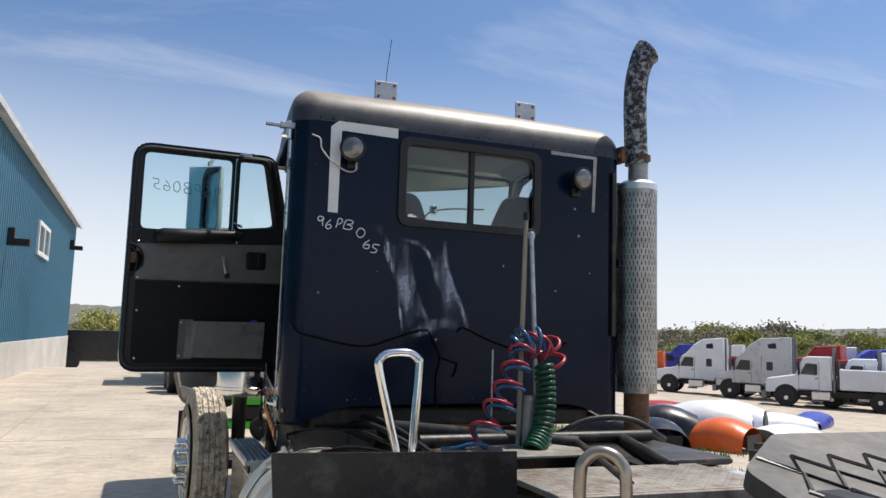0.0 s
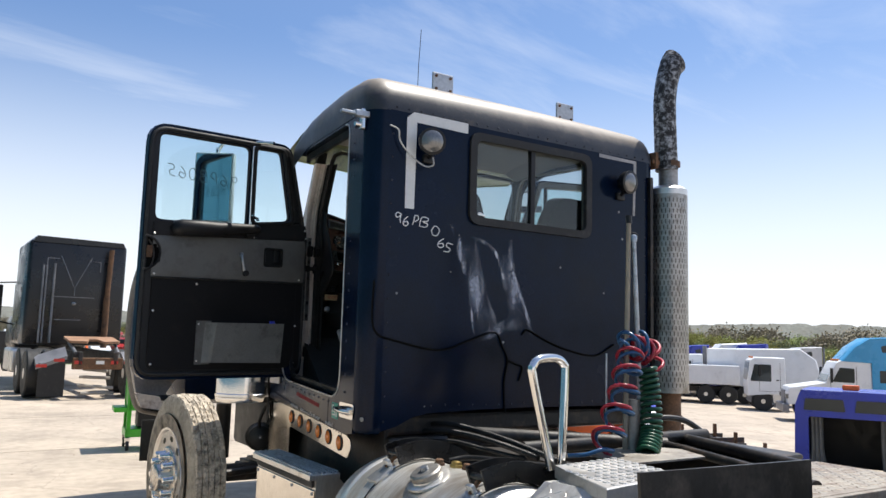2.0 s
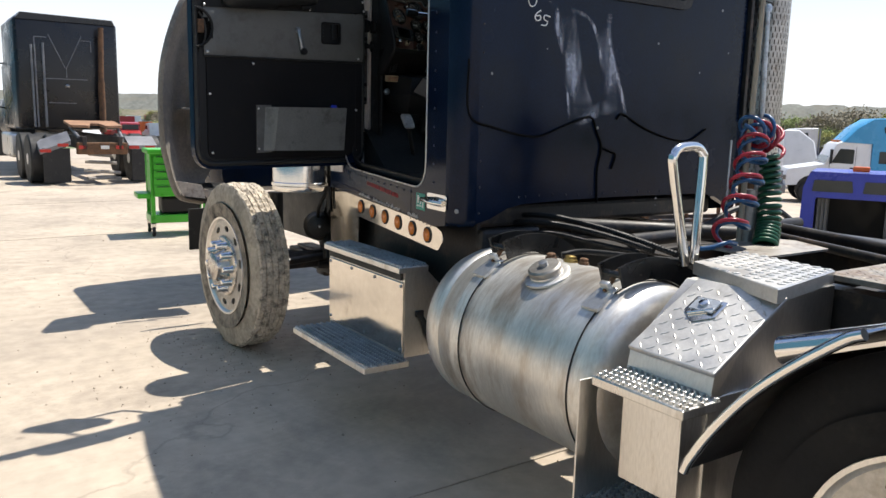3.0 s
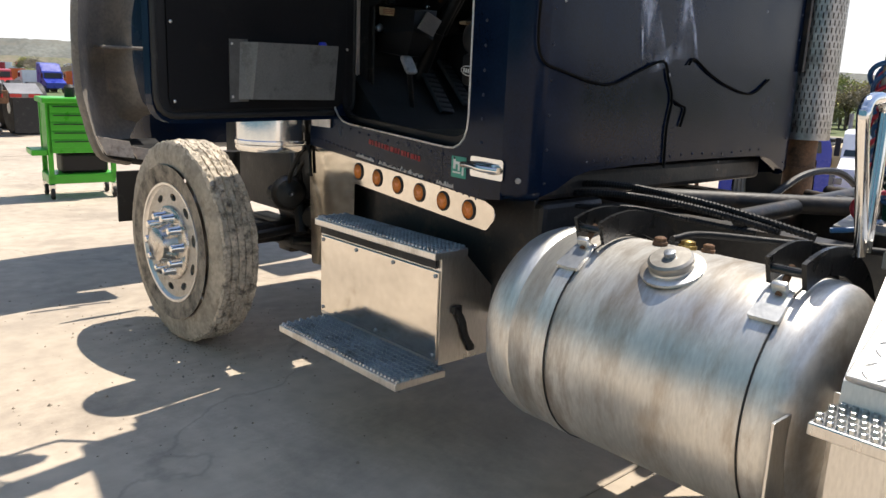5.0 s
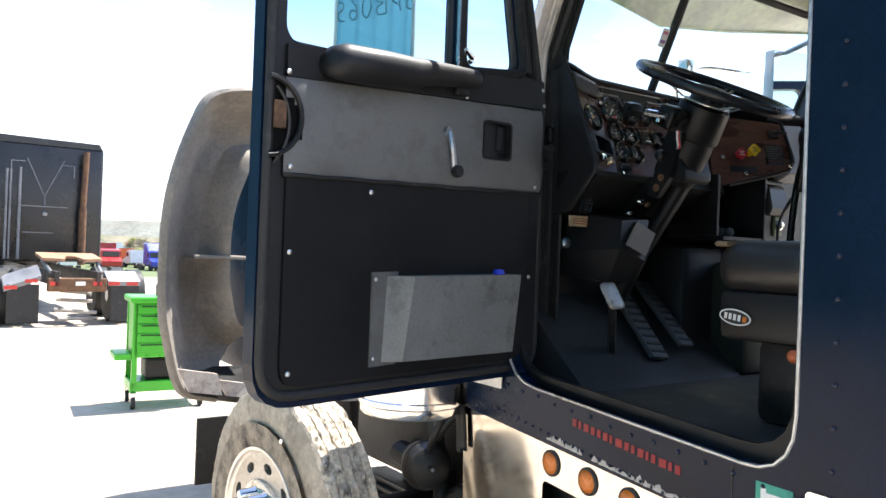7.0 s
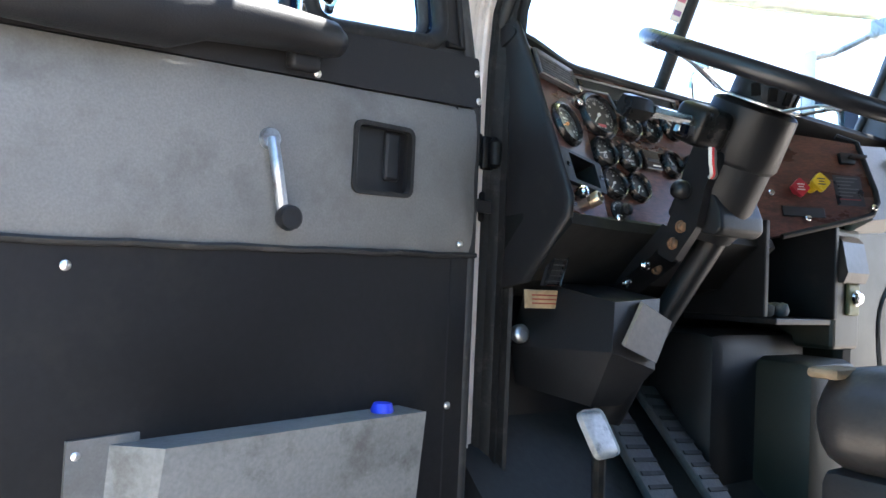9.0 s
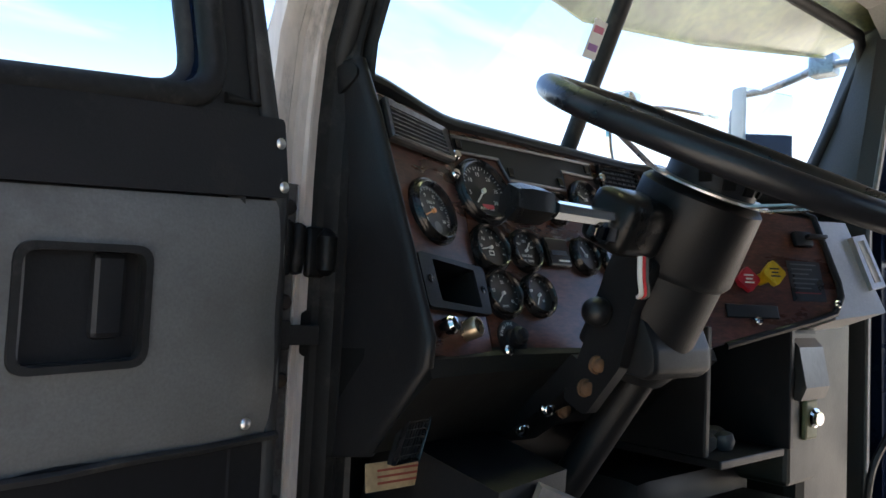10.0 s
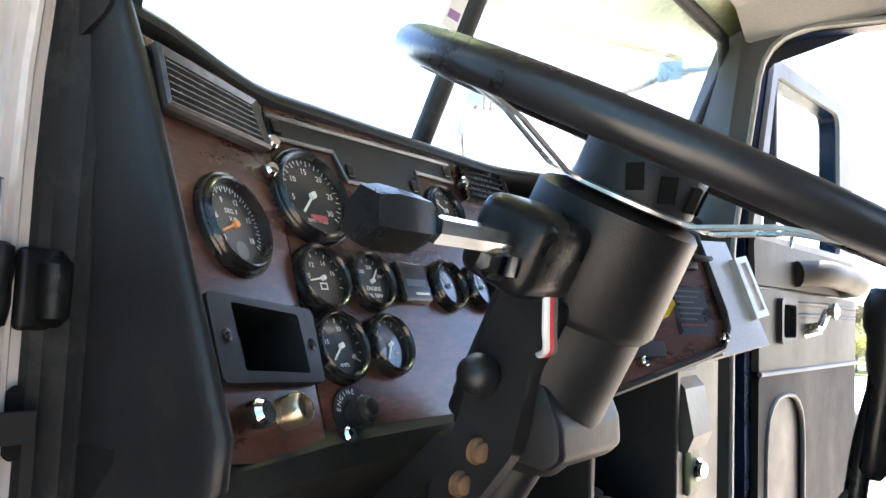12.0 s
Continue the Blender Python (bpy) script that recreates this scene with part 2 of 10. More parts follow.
def box(bm, lo, hi, bevel=0.0, m=None, seg=2):
    vs = [bm.verts.new((x, y, z)) for x in (lo[0], hi[0]) for y in (lo[1], hi[1]) for z in (lo[2], hi[2])]
    q = [(0, 1, 3, 2), (4, 6, 7, 5), (0, 4, 5, 1), (2, 3, 7, 6), (0, 2, 6, 4), (1, 5, 7, 3)]
    fs = [bm.faces.new([vs[i] for i in f]) for f in q]
    if bevel:
        es = list({e for f in fs for e in f.edges})
        r = bmesh.ops.bevel(bm, geom=es, offset=bevel, segments=seg, profile=0.5, affect='EDGES')
        vs = list({v for v in r["verts"]} | {v for v in vs if v.is_valid})
    if m is not None:
        for v in vs:
            v.co = m @ v.co
    return vs


def rings(bm, loops, closed=True, caps=True):
    """Skins a row of point loops."""
    vv = [[bm.verts.new(p) for p in lp] for lp in loops]
    n = len(vv[0])
    for a, b in zip(vv, vv[1:]):
        for i in range(n if closed else n - 1):
            j = (i + 1) % n
            try:
                bm.faces.new((a[i], a[j], b[j], b[i]))
            except ValueError:
                pass
    if caps and closed:
        bm.faces.new(vv[0][::-1])
        bm.faces.new(vv[-1])
    return vv


def basis(d):
    d = Vector(d).normalized()
    u = d.orthogonal().normalized() if abs(d.z) > 0.95 else d.cross(Vector((0, 0, 1))).normalized()
    return d, u, d.cross(u)


def lathe(bm, prof, origin, axis, seg=32, caps=True):
    """prof: (radius, distance along the axis)."""
    d, u, v = basis(axis)
    o = Vector(origin)
    loops = [[o + d * h + (u * math.cos(a) + v * math.sin(a)) * max(r, 1e-4) for a in [2 * math.pi * k / seg for k in range(seg)]] for r, h in prof]
    rings(bm, loops, True, caps)


def rod(bm, p, q, r, r2=None, seg=12):
    p, q = Vector(p), Vector(q)
    lathe(bm, [(r, 0), (r if r2 is None else r2, (q - p).length)], p, q - p, seg)


def tube(bm, pts, r, seg=10, closed=False):
    """Sweeps a round section along points."""
    pts = [Vector(p) for p in pts]
    n = len(pts)
    tang = []
    for i in range(n):
        a = pts[i - 1] if i or closed else pts[i]
        b = pts[(i + 1) % n] if i < n - 1 or closed else pts[i]
        tang.append((b - a).normalized())
    u = tang[0].orthogonal().normalized()
    loops = []
    for p, t in zip(pts, tang):
        u = (u - t * u.dot(t)).normalized()
        v = t.cross(u)
        loops.append([p + (u * math.cos(a) + v * math.sin(a)) * r for a in [2 * math.pi * k / seg for k in range(seg)]])
    if closed:
        loops.append(loops[0])
    rings(bm, loops, True, not closed)


def curve(pts, n=6):
    """Catmull-Rom through points."""
    p = [Vector(q) for q in pts]
    p = [p[0] * 2 - p[1]] + p + [p[-1] * 2 - p[-2]]
    out = []
    for i in range(1, len(p) - 2):
        for k in range(n):
            t = k / n
            a, b, c, d = p[i - 1], p[i], p[i + 1], p[i + 2]
            out.append(0.5 * ((2 * b) + (c - a) * t + (2 * a - 5 * b + 4 * c - d) * t * t + (3 * b - a - 3 * c + d) * t ** 3))
    return out + [p[-2]]


def rpoly(pts, r, n=5):
    """A polygon with rounded corners; r: one radius, or one for each corner."""
    out = []
    m = len(pts)
    for i in range(m):
        rr = r[i] if isinstance(r, (list, tuple)) else r
        a, b, c = Vector(pts[i - 1]), Vector(pts[i]), Vector(pts[(i + 1) % m])
        d1, d2 = (a - b).normalized(), (c - b).normalized()
        if rr <= 0:
            out.append(tuple(b))
            continue
        ang = d1.angle(d2)
        t = min(rr / math.tan(ang / 2), (a - b).length * 0.49, (c - b).length * 0.49)
        p, q = b + d1 * t, b + d2 * t
        for k in range(n + 1):
            s = k / n
            out.append(tuple((1 - s) ** 2 * p + 2 * s * (1 - s) * b + s * s * q))
    return out


def rrect(x0, y0, x1, y1, r, n=5):
    return rpoly([(x0, y0), (x1, y0), (x1, y1), (x0, y1)], r, n)


def plate(bm, outer, holes, thick, m):
    """A flat sheet with openings that go through it. Its outline lies in the plane u, v of m, its thickness along w."""
    faces = []
    for side in (0, thick):
        es = []
        for lp in (outer, *holes):
            vs = [bm.verts.new(m @ Vector((p[0], p[1], side))) for p in lp]
            for i in range(len(vs)):
                es.append(bm.edges.new((vs[i], vs[(i + 1) % len(vs)])))
            faces.append(vs)
        bmesh.ops.triangle_fill(bm, use_beauty=True, use_dissolve=False, edges=es)
    k = 1 + len(holes)
    for a, b in zip(faces[:k], faces[k:]):
        for i in range(len(a)):
            j = (i + 1) % len(a)
            bm.faces.new((a[i], a[j], b[j], b[i]))


def frame_m(o, u, v):
    """The pose with its axes along u and v, at o."""
    u, v = Vector(u).normalized(), Vector(v)
    w = u.cross(v).normalized()
    v = w.cross(u)
    return Matrix(((u.x, v.x, w.x, o[0]), (u.y, v.y, w.y, o[1]), (u.z, v.z, w.z, o[2]), (0, 0, 0, 1)))


def writing(name, text, size, m, material, parent, depth=0.0006, bend=0.0, label=""):
    """Letters as a mesh, centred on m."""
    cu = bpy.data.curves.new(name, 'FONT')
    cu.body, cu.size, cu.align_x, cu.align_y, cu.extrude = text, size, 'CENTER', 'CENTER', depth
    cu.resolution_u = 2
    tmp = new("tmp", cu)
    dg = bpy.context.evaluated_depsgraph_get()
    me = bpy.data.meshes.new_from_object(tmp.evaluated_get(dg))
    bpy.data.objects.remove(tmp)
    me.materials.clear()
    me.materials.append(material)
    ob = new(name, me)
    ob.parent = parent
    ob.matrix_local = m
    if label:
        ob["label"] = label
    return ob


X, Y, Z = Vector((1, 0, 0)), Vector((0, 1, 0)), Vector((0, 0, 1))

# ---- ground and distance ----


def smooth(a, b, t):
    t = min(1, max(0, (t - a) / (b - a)))
    return t * t * (3 - 2 * t)


def level(x, y):
    """The yard is flat round the truck and falls away to the lower lots."""
    d = max(smooth(3.2, 11, x) * 1.25, smooth(24, 48, y) * 1.2)
    far = max(0, max(x - 11, y - 48))
    return -d - min(far, 60) * 0.022


def ground_material():
    m = pbr("sunlit_concrete", (0.46, 0.385, 0.305), 0.85, 0, 0.2, 0.5, 9, 0.3, (0.30, 0.25, 0.20), 0.42)
    n, l = m.node_tree.nodes, m.node_tree.links
    b = n["Principled BSDF"]
    base = b.inputs["Base Color"].links[0].from_socket
    tc = n.new("ShaderNodeTexCoord")
    # oil spots and grit
    sp = n.new("ShaderNodeTexVoronoi"); sp.inputs["Scale"].default_value = 3.1
    l.new(tc.outputs["Object"], sp.inputs["Vector"])
    r = n.new("ShaderNodeMapRange"); r.inputs["From Min"].default_value, r.inputs["From Max"].default_value = 0.03, 0.10
    r.inputs["To Min"].default_value, r.inputs["To Max"].default_value = 0.75, 0.0
    l.new(sp.outputs["Distance"], r.inputs["Value"])
    gate = n.new("ShaderNodeTexNoise"); gate.inputs["Scale"].default_value = 1.3
    l.new(tc.outputs["Object"], gate.inputs["Vector"])
    g2 = n.new("ShaderNodeMapRange"); g2.inputs["From Min"].default_value, g2.inputs["From Max"].default_value = 0.5, 0.62
    l.new(gate.outputs["Fac"], g2.inputs["Value"])
    mu = n.new("ShaderNodeMath"); mu.operation = 'MULTIPLY'
    l.new(r.outputs[0], mu.inputs[0]); l.new(g2.outputs[0], mu.inputs[1])
    mx = n.new("ShaderNodeMix"); mx.data_type = 'RGBA'; mx.inputs["B"].default_value = (0.07, 0.06, 0.05, 1)
    l.new(mu.outputs[0], mx.inputs["Factor"]); l.new(base, mx.inputs["A"])
    # hairline cracks
    wv = n.new("ShaderNodeTexVoronoi"); wv.feature = 'DISTANCE_TO_EDGE'; wv.inputs["Scale"].default_value = 0.23
    dn = n.new("ShaderNodeTexNoise"); dn.inputs["Scale"].default_value = 1.5; dn.inputs["Detail"].default_value = 5
    ad = n.new("ShaderNodeVectorMath"); ad.operation = 'ADD'
    l.new(tc.outputs["Object"], dn.inputs["Vector"]); l.new(tc.outputs["Object"], ad.inputs[0]); l.new(dn.outputs["Color"], ad.inputs[1])
    l.new(ad.outputs[0], wv.inputs["Vector"])
    cr = n.new("ShaderNodeMapRange"); cr.inputs["From Min"].default_value, cr.inputs["From Max"].default_value = 0.0, 0.004
    cr.inputs["To Min"].default_value, cr.inputs["To Max"].default_value = 0.28, 0.0
    l.new(wv.outputs["Distance"], cr.inputs["Value"])
    m2 = n.new("ShaderNodeMix"); m2.data_type = 'RGBA'; m2.inputs["B"].default_value = (0.12, 0.1, 0.085, 1)
    l.new(cr.outputs[0], m2.inputs["Factor"]); l.new(mx.outputs["Result"], m2.inputs["A"])
    # grass beyond the yards
    sx = n.new("ShaderNodeSeparateXYZ"); l.new(tc.outputs["Object"], sx.inputs[0])
    lx = n.new("ShaderNodeMapRange"); lx.inputs["From Min"].default_value, lx.inputs["From Max"].default_value = 70, 74
    mxx = n.new("ShaderNodeMath"); mxx.operation = 'MAXIMUM'
    l.new(sx.outputs["X"], mxx.inputs[0]); l.new(sx.outputs["Y"], mxx.inputs[1])
    l.new(mxx.outputs[0], lx.inputs["Value"])
    m3 = n.new("ShaderNodeMix"); m3.data_type = 'RGBA'; m3.inputs["B"].default_value = (0.10, 0.13, 0.045, 1)
    l.new(lx.outputs[0], m3.inputs["Factor"]); l.new(m2.outputs["Result"], m3.inputs["A"])
    l.new(m3.outputs["Result"], b.inputs["Base Color"])
    return m


def ground():
    xs = [-1500, -400, -120, -40, -20, -10, -5, 0, 2, 3, 4, 5, 6, 7, 8, 9, 10, 11, 12, 14, 17, 20, 25, 30, 40, 55, 70, 72, 75, 100, 200, 500, 1500]
    ys = [-1500, -400, -100, -40, -15, -5, 0, 5, 10, 15, 20, 24, 27, 30, 33, 36, 39, 42, 45, 48, 52, 60, 70, 72, 75, 90, 150, 400, 1500]
    bm = B()
    g = [[bm.verts.new((x, y, level(x, y))) for y in ys] for x in xs]
    for i in range(len(xs) - 1):
        for j in range(len(ys) - 1):
            bm.faces.new((g[i][j], g[i + 1][j], g[i + 1][j + 1], g[i][j + 1]))
    return tagged(part("ground", bm, ground_material(), smooth=80), "sunlit stained concrete yard with dusty lots beyond", "ground", kind="structure")


ground()
SEAL = pbr("joint_sealant", (0.33, 0.28, 0.225), 0.9, 0, 0.3, 5, 80, 0.3)
for a, b in (((-7, -0.35), (3, -0.1)), ((-3.3, -8), (-3.15, 22)), ((-7, 7.2), (3, 7.5)), ((-7, 11.0), (3, 11.3))):
    bm = B()
    d = (Vector(b) - Vector(a)).normalized()
    p = Vector((-d.y, d.x)) * 0.004
    vs = [bm.verts.new((q.x, q.y, 0.002)) for q in (Vector(a) - p, Vector(b) - p, Vector(b) + p, Vector(a) + p)]
    f = bm.faces.new(vs)
    e = bmesh.ops.extrude_face_region(bm, geom=[f])
    for v in e["geom"]:
        if isinstance(v, bmesh.types.BMVert):
            v.co.z += 0.002
    tagged(part("trim_joint", bm, SEAL), "thin concrete slab joint in the yard", "joint", kind="structure")

# crumbs of dried mud and grit round the truck
bm = B()
rg = random.Random(77)
for k in range(1000):
    if k < 600:
        a, d = rg.uniform(0, 6.28), abs(rg.gauss(0, 0.55))
        x, y = -1.2 + d * math.cos(a), 2.1 + d * math.sin(a) * 1.3
    else:
        x, y = rg.uniform(-4.6, 0.5), rg.uniform(-1.5, 9)
    r = rg.uniform(0.002, 0.008) * (1.6 if rg.random() < 0.08 else 1)
    p = Vector((x, y, r * 0.3))
    vs = [bm.verts.new(p + Vector((r * math.cos(q) * rg.uniform(.6, 1.2), r * math.sin(q) * rg.uniform(.6, 1.2), -r * 0.3))) for q in (0, 1.6, 3.1, 4.7)]
    t = bm.verts.new(p + Vector((0, 0, r * rg.uniform(.3, .8))))
    for i in range(4):
        bm.faces.new((vs[i], vs[(i + 1) % 4], t))
tagged(part("grit", bm, pbr("dry_mud_crumb", (0.27, 0.225, 0.175), 0.95, 0, 0.4, 20, 90, 0.2)), "crumbs of dried mud and grit on the concrete", "grit", kind="stuff")

# long low ridges far off, and their woods
# distance haze is put into this greyed hill colour
HILL = pbr("distant_wooded_hill", (0.145, 0.15, 0.13), 0.95, 0, 0.35, 0.02, 0.25, 0.0, (0.15, 0.14, 0.11), 0.5)


def ridge(name, cx, cy, r0, a0, a1, top, seed, mat):
    rnd = random.Random(seed)
    bm = B()
    n = 700
    lo, hi = [], []
    for k in range(n + 1):
        a = radians(a0 + (a1 - a0) * k / n)
        h = top * (0.75 + 0.35 * noise.noise(Vector((k * 0.014, seed, 0)))) + top * 0.06 * noise.noise(Vector((k * 0.35, seed, 3))) + top * 0.05 * noise.noise(Vector((k * 0.9, seed, 5)))
        x, y = cx + r0 * math.sin(a), cy + r0 * math.cos(a)
        lo.append(bm.verts.new((x, y, -8)))
        hi.append((bm.verts.new((x * 1.06, y * 1.06, h)), bm.verts.new((x * 1.25, y * 1.25, h * 0.9))))
    for k in range(n):
        bm.faces.new((lo[k], lo[k + 1], hi[k + 1][0], hi[k][0]))
        bm.faces.new((hi[k][0], hi[k + 1][0], hi[k + 1][1], hi[k][1]))
    return tagged(part(name, bm, mat, smooth=60), "hazy wooded ridge on the horizon", "hills", kind="structure")


ridge("backdrop", 0, 0, 900, -60, 150, 30, 4, HILL)
ridge("backdrop_near", 0, 0, 420, 10, 150, 4.5, 9, pbr("distant_wood_edge", (0.13, 0.13, 0.075), 0.95, 0, 0.4, 0.05, 0.6, 0.0, (0.2, 0.17, 0.12), 0.5))

BARK = pbr("grey_bark", (0.14, 0.115, 0.09), 0.9, 0, 0.3, 3, 30, 0.4)
LEAF = [pbr("spring_leaf_%s" % k, c, 0.75, 0, 0.35, 0.6, 6, 0.0) for k, c in (("yellow", (0.42, 0.41, 0.14)), ("green", (0.30, 0.35, 0.12)), ("brown", (0.32, 0.28, 0.20)), ("dark", (0.20, 0.22, 0.11)))]


def tree_mesh(h, seed, dens=1.0):
    """Trunk and limbs, and a crown of small leaf clumps with gaps."""
    rnd = random.Random(seed)
    tb, cb = B(), B()
    def limb(p, d, ln, r, lev):
        q = p + d * ln
        rod(tb, p, q, r, r * 0.6, 5)
        if lev == 0:
            for _ in range(int(80 * dens)):
                c = q + Vector((rnd.gauss(0, 1), rnd.gauss(0, 1), rnd.gauss(0, 0.7))) * h * 0.06
                s = h * rnd.uniform(0.005, 0.012)
                u, v = Vector((rnd.gauss(0, 1), rnd.gauss(0, 1), rnd.gauss(0, 1))).normalized(), None
                v = u.orthogonal().normalized()
                w = u.cross(v)
                for a, b in ((u, v), (v, w)):
                    cb.faces.new([cb.verts.new(c + a * s * i + b * s * j) for i, j in ((-1, -0.7), (0.8, -1), (1, 0.8), (-0.7, 1))])
            return
        for k in range(3 if lev > 1 else 4):
            nd = (d + Vector((rnd.uniform(-1, 1), rnd.uniform(-1, 1), rnd.uniform(-0.1, 0.6))) * 0.75).normalized()
            limb(p + d * ln * rnd.uniform(0.55, 1.0), nd, ln * rnd.uniform(0.55, 0.8), r * 0.55, lev - 1)
    limb(Vector((0, 0, 0)), Vector((rnd.uniform(-.06, .06), rnd.uniform(-.06, .06), 1)).normalized(), h * 0.24, h * 0.022, 3)
    return tb, cb


TREES = []
for k, (h, mi, dens) in enumerate(((9, 0, 1.2), (8, 1, 1.4), (10, 2, 0.7), (7, 0, 1.0), (9, 3, 0.8))):
    tb, cb = tree_mesh(h, 20 + k, dens)
    t = thing("tree", "spring tree with thin yellow-green crown at the lot's edge", "tree", "trees along the lots", at=(0, 0, -60))
    part("trunk", tb, BARK, t)
    part("crown", cb, LEAF[mi], t)
    TREES.append(t)


def plant(k, x, y, s, turn):
    return copy_thing(TREES[k], Matrix.Translation((x, y, level(x, y) - 0.1)) @ Matrix.Rotation(turn, 4, 'Z') @ Matrix.Scale(s, 4))


rnd = random.Random(5)
for i in range(320):
    a = radians(rnd.uniform(38, 100))
    r = rnd.uniform(78, 135)
    plant(rnd.choice((0, 0, 1, 1, 2, 2, 2, 3, 4)), r * math.sin(a), r * math.cos(a), rnd.uniform(0.65, 1.2) * r / 100, rnd.uniform(0, 6))
for i in range(70):
    a = radians(rnd.uniform(-12, 38))
    r = rnd.uniform(120, 200)
    plant(rnd.choice((0, 2, 2, 3, 4)), r * math.sin(a), r * math.cos(a), rnd.uniform(0.5, 0.9) * r / 130, rnd.uniform(0, 6))
for x, y, s, k in ((-4.5, 75, 1.0, 0), (-6, 78, .6, 4), (-2.5, 80, .6, 4), (-0.5, 76, .5, 4), (1.5, 78, .55, 4), (-8, 80, .6, 4), (4, 82, .5, 3)):
    plant(k, x, y, s, x)
for t in TREES:
    for o in list(t.children_recursive) + [t]:
        bpy.data.objects.remove(o)

# ---- the truck ----
truck = thing("semi_truck", "dark navy conventional day-cab semi truck with its driver's door open", "truck")
TAPER = 0.09


def side_m(s):
    """The plane of a cab side: u forward, v up, w inward. s: -1 driver's side, 1 passenger's side."""
    o = (s * 0.975, 0, 0)
    u = Vector((-s * TAPER, 1, 0))
    return frame_m(o, u, Z) if s > 0 else frame_m(o, u, Z)


# side planes: w of frame_m(u=+y, v=+z) points to +x
SL, SR = side_m(-1), side_m(1)

# rear wall with its sliding window
bm = B()
REAR = 0.018                                # the rear skin stands here, along y
RW = frame_m((0, REAR + 0.045, 0), X, Z)    # w points to -y
plate(bm, [(-0.87, 1.035), (-0.79, 1.055), (-0.70, 1.095), (-0.62, 1.110), (-0.35, 1.120), (0.0, 1.124), (0.62, 1.120), (0.72, 1.10), (0.87, 1.035), (0.87, 2.54), (-0.87, 2.54)], [rrect(-0.395, 2.055, 0.395, 2.49, 0.05)], 0.045, RW)
part("rear_wall", bm, NAVY, truck)
for s in (-1, 1):
    bm = B()
    prof = [(s * 0.87 + s * 0.095 * math.sin(a), REAR + 0.095 - 0.095 * math.cos(a)) for a in [math.pi / 2 * k / 8 for k in range(9)]]
    inn = [(s * 0.87 + s * 0.055 * math.sin(a), REAR + 0.095 - 0.055 * math.cos(a)) for a in [math.pi / 2 * k / 8 for k in range(8, -1, -1)]]
    mid = Vector((s * 0.87, REAR + 0.095))
    rings(bm, [[(mid.x + (x - mid.x) * f, mid.y + (y - mid.y) * f, z) for x, y in prof + inn] for z, f in ((1.02, 0.80), (1.026, 0.90), (1.036, 0.97), (1.05, 1.0), (2.54, 1.0))])
    part("corner_post", bm, NAVY, truck, smooth=40)

DOOR_HOLE = rpoly([(0.30, 1.160), (1.285, 1.205), (1.285, 2.15), (1.15, 2.525), (0.30, 2.525)], [0.12, 0.16, 0.3, 0.08, 0.06])


def cut_post(bm):
    """Takes away the strip ahead of the door above the belt, where the slim windscreen post stands."""
    for co, no in (((0, 0, 2.075), (0, 0, 1)), ((0, 1.12, 0), (0, 1, 0))):
        bmesh.ops.bisect_plane(bm, geom=bm.verts[:] + bm.edges[:] + bm.faces[:], plane_co=co, plane_no=no)
    bmesh.ops.delete(bm, geom=[f for f in bm.faces if f.calc_center_median().z > 2.075 and f.calc_center_median().y > 1.12], context='FACES')


DOOR_HOLE_R = rpoly([(0.30, 1.160), (1.235, 1.205), (1.235, 2.15), (1.175, 2.61), (0.30, 2.60)], [0.12, 0.16, 0.3, 0.12, 0.06])
for s, M, name in ((-1, SL, "side_wall"), (1, SR, "side_wall")):
    bm = B()
    rise = 0.0 if s < 0 else 0.07
    top = [(0.112, 2.54), (0.25, 2.54 + rise), (0.8, 2.60 + rise * 0.6), (1.2, 2.545 + rise), (1.33, 2.2), (1.5, 2.1), (1.5, 1.075), (0.2, 1.008), (0.112, 1.02)]
    w = 0.04 if s < 0 else -0.04
    plate(bm, top, [DOOR_HOLE if s < 0 else DOOR_HOLE_R], w, M)
    if s < 0:
        cut_post(bm)
    part(name, bm, NAVY, truck)

# roof: rounded over the rear edge, sloping to the windscreen
bm = B()
sec = [(0.0, 2.535), (0.003, 2.57), (0.010, 2.61), (0.03, 2.655), (0.06, 2.69), (0.11, 2.722), (0.2, 2.745), (0.45, 2.76), (0.75, 2.75), (0.95, 2.735), (1.12, 2.70), (1.22, 2.66)]
loops = []
for y, z in sec:
    near = max(0.0, 0.095 - y)
    hw = 0.968 - TAPER * max(0, y - 0.1) - (0.095 - math.sqrt(0.095 ** 2 - near ** 2))
    drop = 2.535 if y < 1.0 else 2.535 - (y - 1.0) * 0.35
    r = min(0.105, z - drop)
    side = [(-hw, drop)] + [(-hw + r - r * math.cos(a), z - r + r * math.sin(a)) for a in [math.pi / 2 * k / 7 for k in range(8)]]
    flat = [(x, z + 0.02 * min(1, y / 0.2) * (1 - (x / (hw - r)) ** 2)) for x in [(-hw + r) * (1 - k / 6) for k in range(1, 12)]]
    lift = drop + 0.075 * smooth(0.2, 0.35, y) * smooth(1.22, 1.1, y)
    r2 = min(0.105, z - lift)
    far = [(hw, lift)] + [(hw - r2 + r2 * math.cos(a), z - r2 + r2 * math.sin(a)) for a in [math.pi / 2 * k / 7 for k in range(8)]]
    lp = side + flat + far[::-1]
    loops.append([(x, REAR + y, q) for x, q in lp])
vv = rings(bm, loops, False, False)
bmesh.ops.solidify(bm, geom=bm.faces[:], thickness=0.004)
part("roof", bm, ROOFM, truck, "roof cap with patchy paint, tan towards the top", smooth=50)
